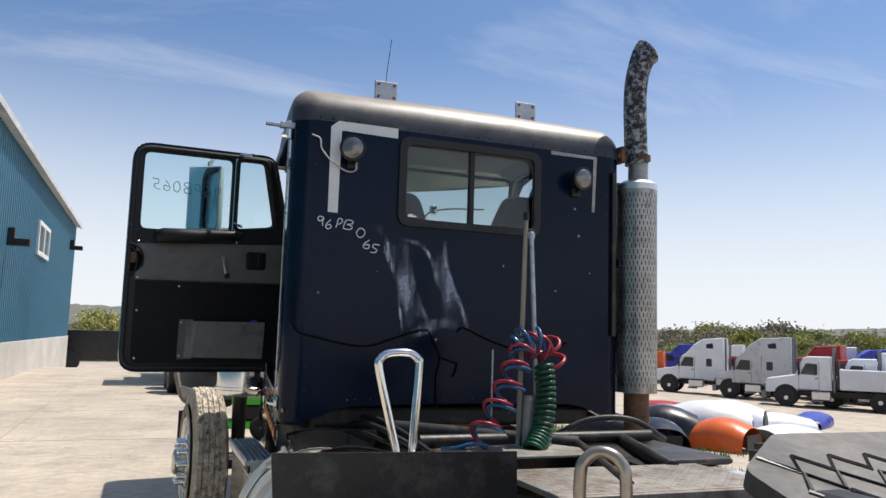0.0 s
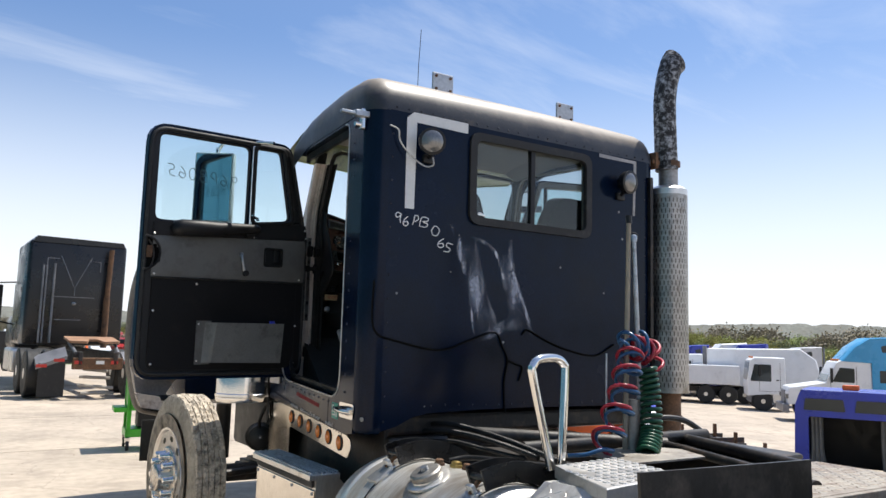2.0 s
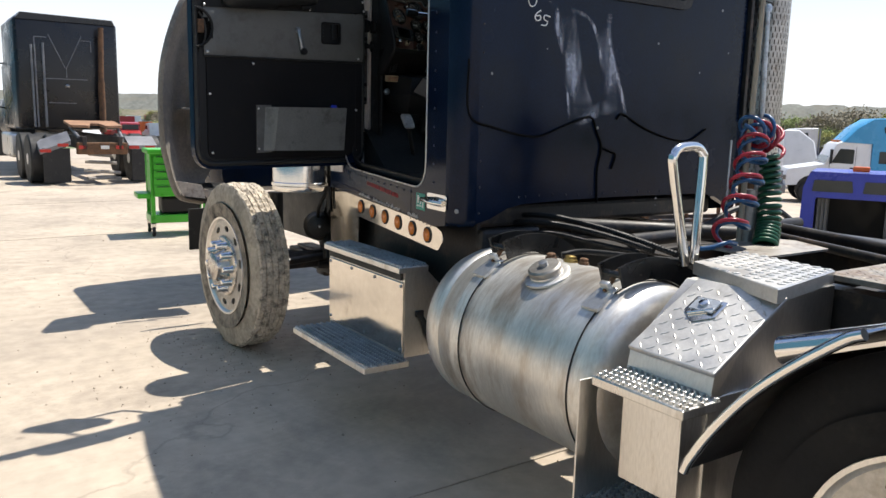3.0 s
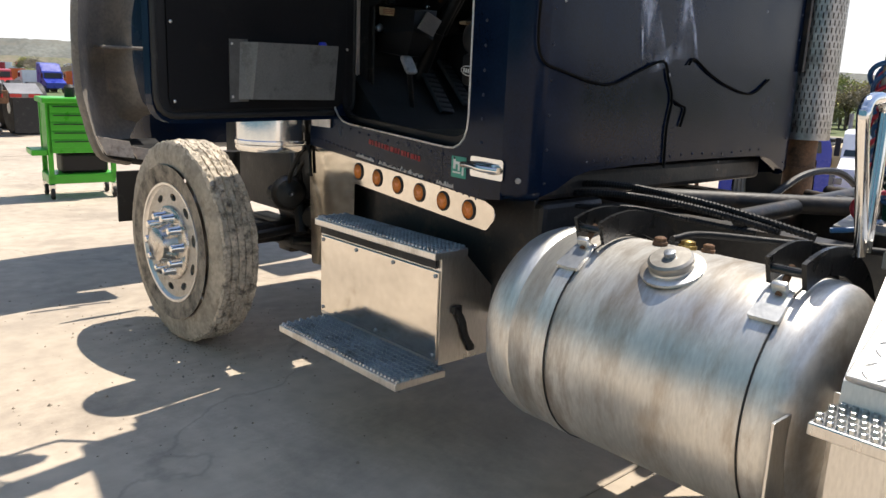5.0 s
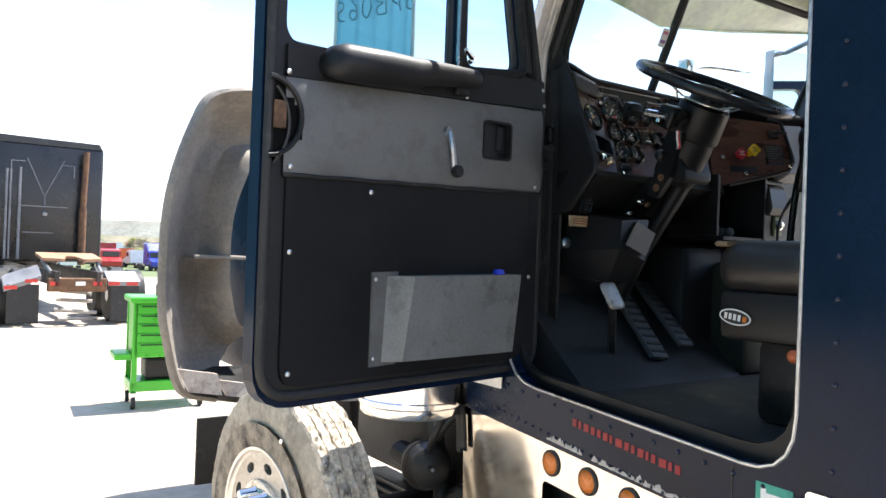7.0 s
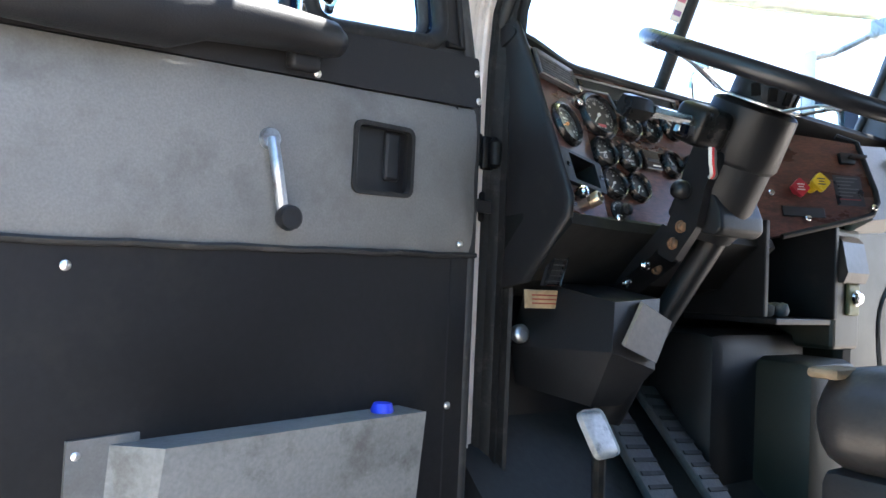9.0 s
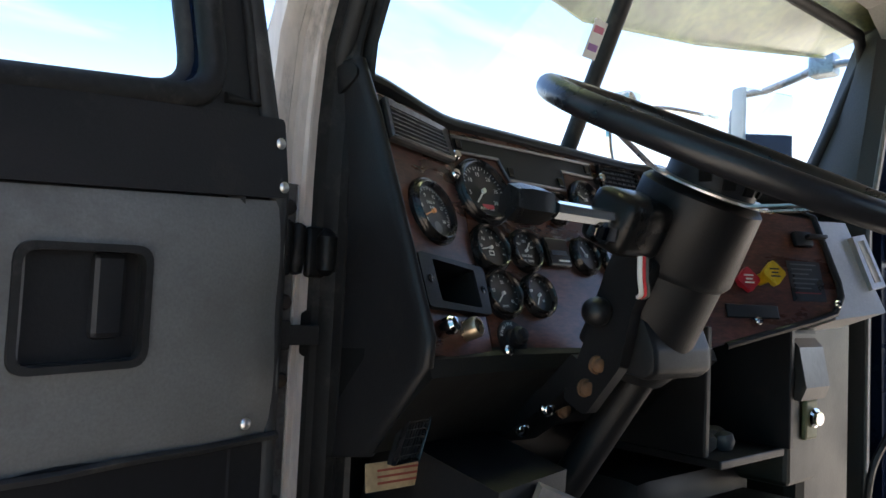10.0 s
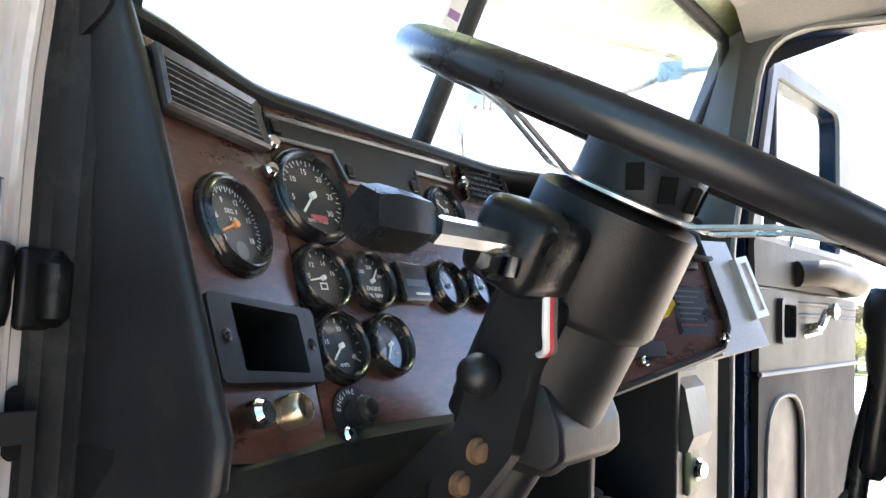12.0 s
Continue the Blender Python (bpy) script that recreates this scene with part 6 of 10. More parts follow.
# front wheel
DRIVET = pbr("dark_drive_tyre", (0.007, 0.007, 0.008), 0.7, 0, 0.3, 5, 60, 0.3, (0.02, 0.018, 0.015), 0.2, spec=0.25)
MUDWALL = pbr("dried_mud_sidewall", (0.42, 0.36, 0.285), 0.92, 0, 0.3, 5, 35, 0.8, (0.16, 0.13, 0.10), 0.35)
WM = pose(-1.15, 2.165, 0.525, 0, 0, 3)
OUT = Vector((-1, 0, 0))


def road_wheel(M, parent, muddy=True):
    bm = B()
    lathe(bm, [(0.395, -0.128), (0.41, -0.130), (0.48, -0.124), (0.508, -0.110), (0.50, -0.10), (0.50, 0.10), (0.508, 0.110), (0.48, 0.124), (0.41, 0.130), (0.395, 0.128)], (0, 0, 0), OUT, 96, False)
    for v in bm.verts:
        p = v.co
        p = Vector((p.x * 0.86, p.y, p.z))
        v.co = M @ (p * (1 + (0.010 * noise.noise(p * 18) + 0.006 * noise.noise(p * 45) if muddy else 0)))
    wheel = part("front_wheel" if muddy else "drive_wheel", bm, MUDWALL if muddy else DRIVET, parent, "mud-caked tyre on an alloy wheel" if muddy else "dark worn drive tyre", smooth=45)
    bm = B()
    lathe(bm, [(0.29, -0.11), (0.31, -0.118), (0.35, -0.125), (0.40, -0.128)], (0, 0, 0), OUT, 72, False)
    lathe(bm, [(0.29, 0.105), (0.31, 0.118), (0.35, 0.125), (0.40, 0.128)], (0, 0, 0), OUT, 72, False)
    for v in bm.verts:
        v.co = M @ v.co
    part("sidewall", bm, TYRE if muddy else DRIVET, wheel, "dusty dark sidewall", smooth=45)
    bm = B()
    prof = []
    for k in range(5):
        h0 = -0.106 + k * 0.0428
        r = 0.5225 - 0.004 * abs(k - 2) / 2
        for q in range(5):
            prof.append((r, h0 + 0.003 + q * 0.0086))
        if k < 4:
            prof += [(r - 0.011, h0 + 0.0395), (r - 0.011, h0 + 0.0415)]
    prof = [(0.503, -0.112)] + prof + [(0.503, 0.112)]
    lathe(bm, prof, (0, 0, 0), OUT, 260, False)
    for v in bm.verts:
        p = v.co.copy()
        q = 0.5 + 0.5 * noise.noise(p * 7)
        rough_ = 0.022 * q * noise.noise(p * 34) + 0.016 * q * noise.noise(p * 80) + 0.006 * noise.noise(p * 160)
        rad = Vector((0, p.y, p.z)).normalized()
        p.x *= 0.86
        v.co = M @ (p + rad * (min(0.008, rough_) if muddy else 0))
    part("tread", bm, TREADM if muddy else DRIVET, wheel, "tread caked with dried mud" if muddy else "", smooth=30)
    bm = B()
    ring = [(0.285 * math.cos(2 * math.pi * k / 60), 0.285 * math.sin(2 * math.pi * k / 60)) for k in range(60)]
    holes = []
    for k in range(10):
        a = 2 * math.pi * (k + 0.3) / 10
        c, s_ = math.cos(a), math.sin(a)
        holes.append([(c * (0.240 + 0.019 * math.cos(q)) - s_ * 0.033 * math.sin(q), s_ * (0.240 + 0.019 * math.cos(q)) + c * 0.033 * math.sin(q)) for q in [2 * math.pi * j / 14 for j in range(14)]])
    plate(bm, ring, holes, 0.02, M @ frame_m((-0.086, 0, 0), Y, -Z))
    rim = part("rim", bm, pbr("oxidised_alloy", (0.50, 0.47, 0.43), 0.45, 0.7, 0.2, 6, 60, 0.15, (0.36, 0.31, 0.25), 0.35), wheel, "dusty oxidised alloy disc")
    bm = B(); lathe(bm, [(0.284, 0.105), (0.290, 0.108), (0.298, 0.122), (0.310, 0.124), (0.312, 0.116), (0.29, 0.08), (0.28, -0.1)], (0, 0, 0), OUT, 60, False)
    for v in bm.verts:
        v.co = M @ v.co
    part("rim_lip", bm, ALU, wheel, smooth=40)
    bm = B(); lathe(bm, [(0.195, 0.10), (0.19, 0.116), (0.175, 0.122), (0.11, 0.122), (0.10, 0.145), (0.092, 0.165), (0.085, 0.19), (0.07, 0.20), (0.001, 0.202)], (0, 0, 0), OUT, 40)
    for v in bm.verts:
        v.co = M @ v.co
    part("hub", bm, pbr("grimy_chrome_hub", (0.55, 0.52, 0.48), 0.25, 0.95, 0.2, 8, 60, 0.1, (0.25, 0.2, 0.16), 0.3), wheel, "grimy chrome hub", smooth=35)
    bm = B(); lathe(bm, [(0.030, 0.0), (0.029, 0.012), (0.023, 0.02), (0.022, 0.062), (0.016, 0.070), (0.001, 0.072)], (0, 0, 0), OUT, 12)
    nut = part("lug_nut", bm, CHROME, wheel, "tall chrome lug nut cover", smooth=40)
    for k in range(10):
        a = 2 * math.pi * k / 10
        m = M @ Matrix.Translation((-0.112, 0.1425 * math.cos(a), 0.1425 * math.sin(a)))
        if k == 0:
            nut.matrix_local = m
        else:
            again(nut, m)
    bm = B(); lathe(bm, [(0.27, -0.10), (0.25, -0.05), (0.25, 0.03)], (0, 0, 0), OUT, 40); 
    for v in bm.verts:
        v.co = M @ v.co
    part("brake_drum", bm, FRAMEM, wheel, smooth=40)


road_wheel(WM, truck)
road_wheel(pose(-1.06, -2.02, 0.525), truck, False)
road_wheel(pose(1.15, 2.165, 0.525, 0, 0, 183), truck)
road_wheel(pose(1.06, -2.02, 0.525, 0, 0, 180), truck, False)
bm = B(); rod(bm, (-1.05, 2.17, 0.52), (1.05, 2.17, 0.52), 0.06); box(bm, (-0.6, 2.1, 0.40), (0.6, 2.24, 0.52), 0.02); rod(bm, (-1.0, 1.95, 0.55), (-0.3, 1.95, 0.6), 0.025)
part("front_axle", bm, FRAMEM, truck, smooth=30)
GRIME = pbr("oily_black_grime", (0.010, 0.0095, 0.009), 0.5, 0, 0.4, 5, 60, 0.35, (0.05, 0.04, 0.03), 0.2)
cd = Vector((-0.35, -1, 0.05)).normalized()
bm = B(); lathe(bm, [(0.05, -0.10), (0.075, -0.08), (0.080, -0.02), (0.088, -0.012), (0.088, 0.012), (0.080, 0.02), (0.072, 0.05), (0.045, 0.066), (0.014, 0.070), (0.012, 0.085), (0.001, 0.086)], (-0.78, 1.80, 0.80), cd, 24)
chamber = part("brake_chamber", bm, GRIME, truck, "black air brake chamber behind the wheel", smooth=40)
bm = B(); lathe(bm, [(0.086, -0.008), (0.093, -0.006), (0.093, 0.006), (0.086, 0.008)], (-0.78, 1.80, 0.80), cd, 24, False)
part("clamp_band", bm, FRAMEM, chamber, smooth=40)
bm = B(); lathe(bm, [(0.012, 0.07), (0.012, 0.082), (0.006, 0.086)], Vector((-0.78, 1.80, 0.80)), cd, 8)
part("chamber_bolt", bm, GRATE, chamber)
for pts, r in (([(-0.80, 1.76, 0.86), (-0.82, 1.70, 0.93), (-0.78, 1.68, 1.02), (-0.70, 1.70, 1.05), (-0.64, 1.76, 1.0)], 0.012), ([(-0.74, 1.80, 0.88), (-0.72, 1.72, 0.98), (-0.64, 1.68, 0.96), (-0.60, 1.72, 0.85)], 0.010), ([(-0.70, 1.62, 1.10), (-0.68, 1.60, 0.98), (-0.62, 1.62, 0.86), (-0.58, 1.70, 0.76)], 0.014), ([(-0.58, 1.64, 1.06), (-0.60, 1.62, 0.9), (-0.55, 1.66, 0.78)], 0.009)):
    bm = B(); tube(bm, curve(pts, 6), r, 8)
    part("brake_hose", bm, GRIME, truck, "slack black hose", smooth=60)
bm = B(); rod(bm, (-0.90, 2.2, 0.62), (-0.90, 2.2, 0.98), 0.05); box(bm, (-0.62, 1.60, 0.44), (-0.42, 2.75, 0.50), 0.01); box(bm, (-0.60, 1.62, 0.505), (-0.44, 2.7, 0.53), 0.006); box(bm, (-0.58, 1.66, 0.535), (-0.46, 2.6, 0.56), 0.006)
part("leaf_spring", bm, GRIME, truck, "stacked leaf spring", smooth=30)
bm = B(); box(bm, (-0.60, 1.58, 0.56), (-0.42, 1.80, 0.80), 0.03); lathe(bm, [(0.03, 0), (0.06, 0.01), (0.06, 0.10), (0.04, 0.12)], (-0.62, 1.72, 0.68), (-1, -0.3, 0), 16); rod(bm, (-0.75, 1.72, 0.60), (-0.66, 1.95, 1.05), 0.03); rod(bm, (-0.80, 1.75, 0.56), (-0.40, 1.70, 0.52), 0.022)
part("steering_gear", bm, GRIME, truck, smooth=30)
bm = B(); box(bm, (-0.60, 1.80, 0.62), (-0.36, 2.9, 1.30), 0.04); box(bm, (-0.70, 1.62, 0.94), (-0.46, 1.90, 1.16), 0.03); box(bm, (-0.82, 1.52, 1.06), (-0.46, 1.60, 1.22), 0.02); rod(bm, (-0.64, 1.86, 0.70), (-0.64, 2.2, 0.74), 0.05); lathe(bm, [(0.05, 0), (0.07, 0.02), (0.07, 0.14), (0.04, 0.17)], (-0.56, 1.60, 0.90), (-0.3, 0.2, 1), 16)
part("engine_bay_side", bm, GRIME, truck, "grimy engine parts behind the wheel", smooth=30)
for x, y0, h in ((0.0, 1.535, 0.15), (0.02, 1.505, 0.13)):
    bm = B(); plate(bm, rpoly([(y0, 1.07), (y0 + 0.022, 1.07), (y0 + 0.008, 1.07 - h), (y0 - 0.016, 1.07 - h)], 0.005), [], 0.006, SL @ Matrix.Translation((0, 0, -0.006 - x * 0.2)))
    part("rubber_strap", bm, RUBBER, truck, "black rubber hold-down strap")
# bright air cleaner drum beside the cowl
bm = B(); lathe(bm, [(0.10, 1.035), (0.165, 1.04), (0.172, 1.05), (0.172, 1.07), (0.177, 1.075), (0.177, 1.09), (0.172, 1.095), (0.172, 1.75), (0.14, 1.82)], (-0.95, 1.66, 0), Z, 40)
part("air_cleaner", bm, CHROME, truck, "dented polished air cleaner can", smooth=35)
# hood tipped forward: the near fender stands on end, its hollow side to the rear
bm = B()
outer = [(-1.10, 0.80), (-1.27, 0.86), (-1.345, 1.10), (-1.375, 1.30), (-1.375, 1.65), (-1.34, 1.90), (-1.25, 2.18), (-1.17, 2.31), (-1.02, 2.36), (-0.9, 2.36)]
oc = [Vector((p.x, 0, p.z)) for p in curve([(a, 0, b) for a, b in outer], 5)]
cx, cz = -0.62, 1.58
loops = []
for f, y in ((1.0, 3.22), (0.99, 3.17), (0.97, 3.16), (0.86, 3.30), (0.78, 3.42), (0.66, 3.45), (0.60, 3.40), (0.56, 3.28), (0.52, 3.26)):
    loops.append([(cx + (p.x - cx) * f, y + 0.012 * noise.noise(Vector((p.x * 6, p.z * 6, y * 4))) + 0.22 * smooth(1.2, 0.8, p.z) * 0 - 0.25 * smooth(1.05, 0.80, p.z) * -1 * 0, cz + (p.z - cz) * (f if f > 0.9 else 0.9 * f + 0.09)) for p in oc])
loops.insert(0, [(cx + (p.x - cx) * 0.86, 3.5, cz + (p.z - cz) * 0.92) for p in oc])
rings(bm, loops, False, False)
bmesh.ops.solidify(bm, geom=bm.faces[:], thickness=0.008)
hoodp = part("tipped_hood", bm, PRIMER, truck, "tipped-forward hood with its grey fender hollow showing", smooth=50)
bm = B(); box(bm, (-1.20, 3.26, 1.50), (-0.92, 3.40, 1.52), 0.008); 
part("fender_rib", bm, PRIMER, hoodp)
again(hoodp, Matrix.Diagonal((-1, 1, 1, 1)), hoodp)["label"] = "grey hollow of the far fender"
bm = B(); box(bm, (-0.86, 3.5, 0.85), (0.86, 4.6, 2.35), 0.15)
part("hood_shell", bm, NAVY, hoodp, smooth=40)
bm = B(); rings(bm, [[(-1.24, 3.16, 0.90), (-1.0, 3.12, 0.86), (-0.86, 3.12, 0.88), (-0.86, 3.35, 0.95), (-1.22, 3.40, 0.95)], [(-1.20, 3.20, 0.83), (-1.0, 3.15, 0.80), (-0.86, 3.15, 0.82), (-0.86, 3.35, 0.86), (-1.2, 3.40, 0.86)]])
part("fender_edge", bm, BLACKP, hoodp)
bm = B(); box(bm, (-1.30, 2.80, 0.53), (-0.98, 2.815, 0.82), 0.003)
part("mud_flap", bm, RUBBER, hoodp)
for x0, z0, x1, z1 in ((-1.30, 0.86, -1.12, 0.99), (-1.12, 0.83, -0.95, 0.93)):
    bm = B(); rings(bm, [[(x0, 3.10, z1), (x1, 3.08, z1 - 0.03), (x1 + 0.02, 3.06, z0), (x0 + 0.05, 3.09, z0 + 0.02)], [(x0, 3.12, z1), (x1, 3.10, z1 - 0.03), (x1 + 0.02, 3.08, z0), (x0 + 0.05, 3.11, z0 + 0.02)]])
    part("torn_fibre", bm, BONE, hoodp, "torn pale fibreglass edge")

# ---- inside the cab ----
WOOD = pbr("dark_woodgrain_laminate", (0.095, 0.035, 0.022), 0.30, 0, 0.55, 5, 90, 0.05, (0.025, 0.012, 0.009), 0.5, stretch=(0.8, 1, 3.0), spread=0.06)
FACE = pbr("gauge_face", (0.012, 0.013, 0.014), 0.35, 0, 0.2, 20, 200, 0)
BEZEL = pbr("gauge_bezel", (0.02, 0.018, 0.018), 0.2, 0.3, 0.2, 20, 100, 0)
DIALF = pbr("dial_under_glass", (0.012, 0.013, 0.014), 0.4, 0, 0.2, 20, 200, 0, coat=0.8)
VENTM = pbr("dull_dark_chrome", (0.15, 0.15, 0.155), 0.38, 0.8, 0.25, 14, 90, 0.1, (0.10, 0.09, 0.08), 0.3)
PRINT = pbr("dial_print", (0.75, 0.75, 0.72), 0.6, 0, 0.02, 5, 50, 0)
# beige moulding; shade and the visor's green cast are put into its colour
DIM_BEIGE = pbr("beige_moulding", (0.021, 0.0205, 0.012), 0.5, 0, 0.12, 4, 200, 0.1)
NEEDLE = pbr("orange_needle", (0.75, 0.30, 0.10), 0.5, 0, 0.02, 5, 50, 0)

# lining: rear, roof, sides; largely unseen, kept pale to bounce light inside
bm = B(); plate(bm, [(-0.85, 1.17), (0.85, 1.17), (0.85, 2.52), (-0.85, 2.52)], [rrect(-0.39, 2.06, 0.39, 2.485, 0.05)], 0.012, frame_m((0, 0.062, 0), X, Z))
part("rear_lining", bm, CABIN, truck)
bm = B(); rings(bm, [[(-0.82, y, z - 0.06), (-0.7, y, z), (0.7, y, z), (0.82, y, z - 0.06)] for y, z in ((0.07, 2.60), (0.3, 2.68), (0.8, 2.69), (1.05, 2.665), (1.18, 2.64))], False, False)
bmesh.ops.solidify(bm, geom=bm.faces[:], thickness=0.01)
part("headliner", bm, CABIN, truck)
# passenger door, swung open
PD = frame_m((0.872, 1.188, 0), (0.996, -0.088, 0), Z)      # u from the hinge, w faces into the cab when shut
bm = B()
PO = rpoly([(0, 1.22), (0.965, 1.22), (0.935, 2.67), (0.135, 2.635), (-0.03, 2.17)], [0.07, 0.11, 0.10, 0.06, 0.1])
PH = rpoly([(0.035, 2.180), (0.78, 2.185), (0.775, 2.615), (0.160, 2.582)], [0.03, 0.03, 0.05, 0.05])
plate(bm, PO, [PH], -0.045, PD @ Matrix.Translation((0, 0, -0.002)))
pdoor = part("passenger_door", bm, NAVY, truck, "open passenger door with pale grey vinyl trim")
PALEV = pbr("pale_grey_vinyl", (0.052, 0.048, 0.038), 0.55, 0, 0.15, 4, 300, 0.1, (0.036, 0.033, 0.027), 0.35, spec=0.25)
bm = B(); plate(bm, rpoly([(0.02, 1.862), (0.955, 1.862), (0.955, 2.052), (0.02, 2.052)], 0.012), [rrect(0.155, 1.935, 0.265, 2.025, 0.012)], 0.016, PD)
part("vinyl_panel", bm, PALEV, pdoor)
bm = B(); plate(bm, rpoly([(0.0, 2.060), (0.955, 2.060), (0.95, 2.168), (-0.015, 2.165)], 0.02), [], 0.014, PD)
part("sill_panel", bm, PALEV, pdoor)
bm = B(); rod(bm, PD @ Vector((0.27, 2.165, 0.01)), PD @ Vector((0.275, 2.215, 0.02)), 0.007); rod(bm, PD @ Vector((0.22, 2.222, 0.02)), PD @ Vector((0.33, 2.210, 0.02)), 0.008)
part("vent_latch", bm, CHROME, pdoor, smooth=50)
for z in (1.995, 2.025):
    bm = B(); tube(bm, [PD @ Vector((0.28, z, 0.016)), PD @ Vector((0.6, z + 0.004, 0.017)), PD @ Vector((0.94, z, 0.016))], 0.006, 6)
    part("vinyl_pleat", bm, PALEV, pdoor, smooth=60)
bm = B(); plate(bm, rpoly([(0.02, 1.25), (0.95, 1.25), (0.95, 1.852), (0.02, 1.852)], 0.02), [rpoly([(0.07, 1.28), (0.37, 1.28), (0.37, 1.80), (0.07, 1.80)], 0.13)], 0.016, PD)
part("lower_panel", bm, pbr("grey_board", (0.011, 0.0105, 0.010), 0.7, 0, 0.2, 4, 100, 0.2, (0.028, 0.026, 0.024), 0.2, spec=0.2), pdoor, "scuffed dark grey door board")
bm = B(); tube(bm, [PD @ Vector((p[0], p[1], 0.017)) for p in rpoly([(0.07, 1.28), (0.37, 1.28), (0.37, 1.80), (0.07, 1.80)], 0.13)], 0.006, 6, True)
part("pocket_edge", bm, GREYV, pdoor, smooth=60)
bm = B(); plate(bm, rpoly([(0.075, 1.285), (0.365, 1.285), (0.365, 1.795), (0.075, 1.795)], 0.13), [], 0.004, PD @ Matrix.Translation((0, 0, 0.002)))
part("pocket_back", bm, BLACKP, pdoor, "dark map pocket")
bm = B(); tube(bm, [PD @ Vector((0.02, 1.857, 0.018)), PD @ Vector((0.95, 1.857, 0.018))], 0.006, 6)
part("beading", bm, GREYV, pdoor, smooth=60)
bm = B(); plate(bm, rrect(0.145, 1.925, 0.275, 2.035, 0.016), [rrect(0.16, 1.94, 0.26, 2.02, 0.012)], 0.014, PD @ Matrix.Translation((0, 0, 0.016)))
part("handle_bezel", bm, BLACKP, pdoor, "recessed black door pull")
a, b = PD @ Vector((0.40, 1.965, 0.05)), PD @ Vector((0.43, 2.01, 0.06))
bm = B(); rod(bm, PD @ Vector((0.40, 1.955, 0.012)), a, 0.02, 0.016); rod(bm, a, b, 0.011); lathe(bm, [(0.006, 0), (0.02, 0.006), (0.022, 0.022), (0.008, 0.03)], b, PD.to_3x3() @ Z, 14)
part("window_crank", bm, CHROME, pdoor, smooth=40)
bm = B(); tube(bm, curve([PD @ Vector(p) for p in ((0.30, 2.10, 0.02), (0.36, 2.105, 0.07), (0.5, 2.10, 0.08), (0.65, 2.095, 0.08), (0.74, 2.09, 0.06), (0.78, 2.09, 0.02))], 6), 0.034, 10)
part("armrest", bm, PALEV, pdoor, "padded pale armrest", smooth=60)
bm = B(); plate(bm, PH, [], 0.004, PD @ Matrix.Translation((0, 0, -0.03)))
part("window_pane", bm, TEAL, pdoor, "green-tinted glass").visible_shadow = False
bm = B(); box(bm, (0.205, 2.175, -0.035), (0.222, 2.60, -0.005), 0.003, PD)
part("divider_bar", bm, RUBBER, pdoor)
bm = B(); plate(bm, rpoly([(0.0, 2.165), (0.955, 2.168), (0.925, 2.655), (0.142, 2.622), (-0.02, 2.175)], [0.01, 0.02, 0.09, 0.05, 0.02]), [PH], 0.012, PD)
part("window_surround", bm, pbr("dusty_grey_paint", (0.12, 0.115, 0.10), 0.5, 0, 0.15, 5, 120, 0.1, (0.08, 0.075, 0.065), 0.3, spec=0.3), pdoor, "dusty grey painted window surround")

# windscreen, in two panes
def ws(x, z):
    return Vector((x, 1.45 - 0.45 * (z - 2.2) - 0.06 * abs(x) ** 2, z))


def face_ws(x, z):
    """A pose on the inner side of the windscreen."""
    return frame_m(ws(x, z) + Vector((0, -0.008, 0)), X, Vector((0, -0.45, 1)))


for x0, x1 in ((-0.605, -0.065), (-0.035, 0.855)):
    bm = B()
    n = 8
    rings(bm, [[ws(x0 + (x1 - x0) * k / n, z) for k in range(n + 1)] for z in (2.17, 2.64)], False, False)
    bmesh.ops.solidify(bm, geom=bm.faces[:], thickness=0.004)
    part("windscreen", bm, TEAL, truck, "green-tinted windscreen pane", smooth=60).visible_shadow = False
bm = B(); box(bm, (-0.018, -0.034, 0.0), (0.018, 0.034, 0.0008), 0, face_ws(-0.095, 2.40))
stkr = part("windscreen_sticker", bm, WHITETAPE, truck, "small white permit sticker on the windscreen")
for z0, mt in ((-0.02, pbr("violet_print", (0.25, 0.10, 0.35), 0.5)), (0.012, pbr("pink_print", (0.55, 0.15, 0.25), 0.5))):
    bm = B(); box(bm, (-0.013, z0, 0.0008), (0.013, z0 + 0.012, 0.0014), 0, face_ws(-0.095, 2.40))
    part("sticker_bar", bm, mt, stkr)
bm = B(); tube(bm, [ws(-0.05, 2.16), ws(-0.05, 2.65)], 0.016, 8)
part("centre_bar", bm, RUBBER, truck, smooth=50)
for s in (-1, 1):
    if s < 0:
        bm = B()
        rings(bm, [[ws(-0.655, z) + Vector((-dx, dy, 0)) for dx, dy in ((-0.03, 0.040), (0.0, 0.034), (0.030, 0.036), (0.032, 0.06), (-0.03, 0.06))] for z in (2.1, 2.27, 2.65)])
        part("windscreen_pillar", bm, DASHB, truck, smooth=30)
    xe = 0.60 if s < 0 else 0.832
    bm = B(); tube(bm, [ws(s * xe, z) + Vector((0, -0.012, 0)) for z in (2.15, 2.3, 2.45, 2.55)] + [ws(s * (xe - 0.012), 2.585), ws(s * (xe - 0.05), 2.61), ws(s * 0.3, 2.62), ws(0, 2.62)], 0.014, 8)
    part("windscreen_rubber", bm, RUBBER, truck, smooth=50)
bm = B(); tube(bm, curve([(0.35, 1.62, 2.22), (0.30, 1.60, 2.36), (0.45, 1.58, 2.42), (0.75, 1.55, 2.44)], 5), 0.008, 6); box(bm, (0.33, 1.57, 2.38), (0.38, 1.62, 2.44), 0.006)
part("wiper_stay", bm, CHROME, truck, smooth=50)

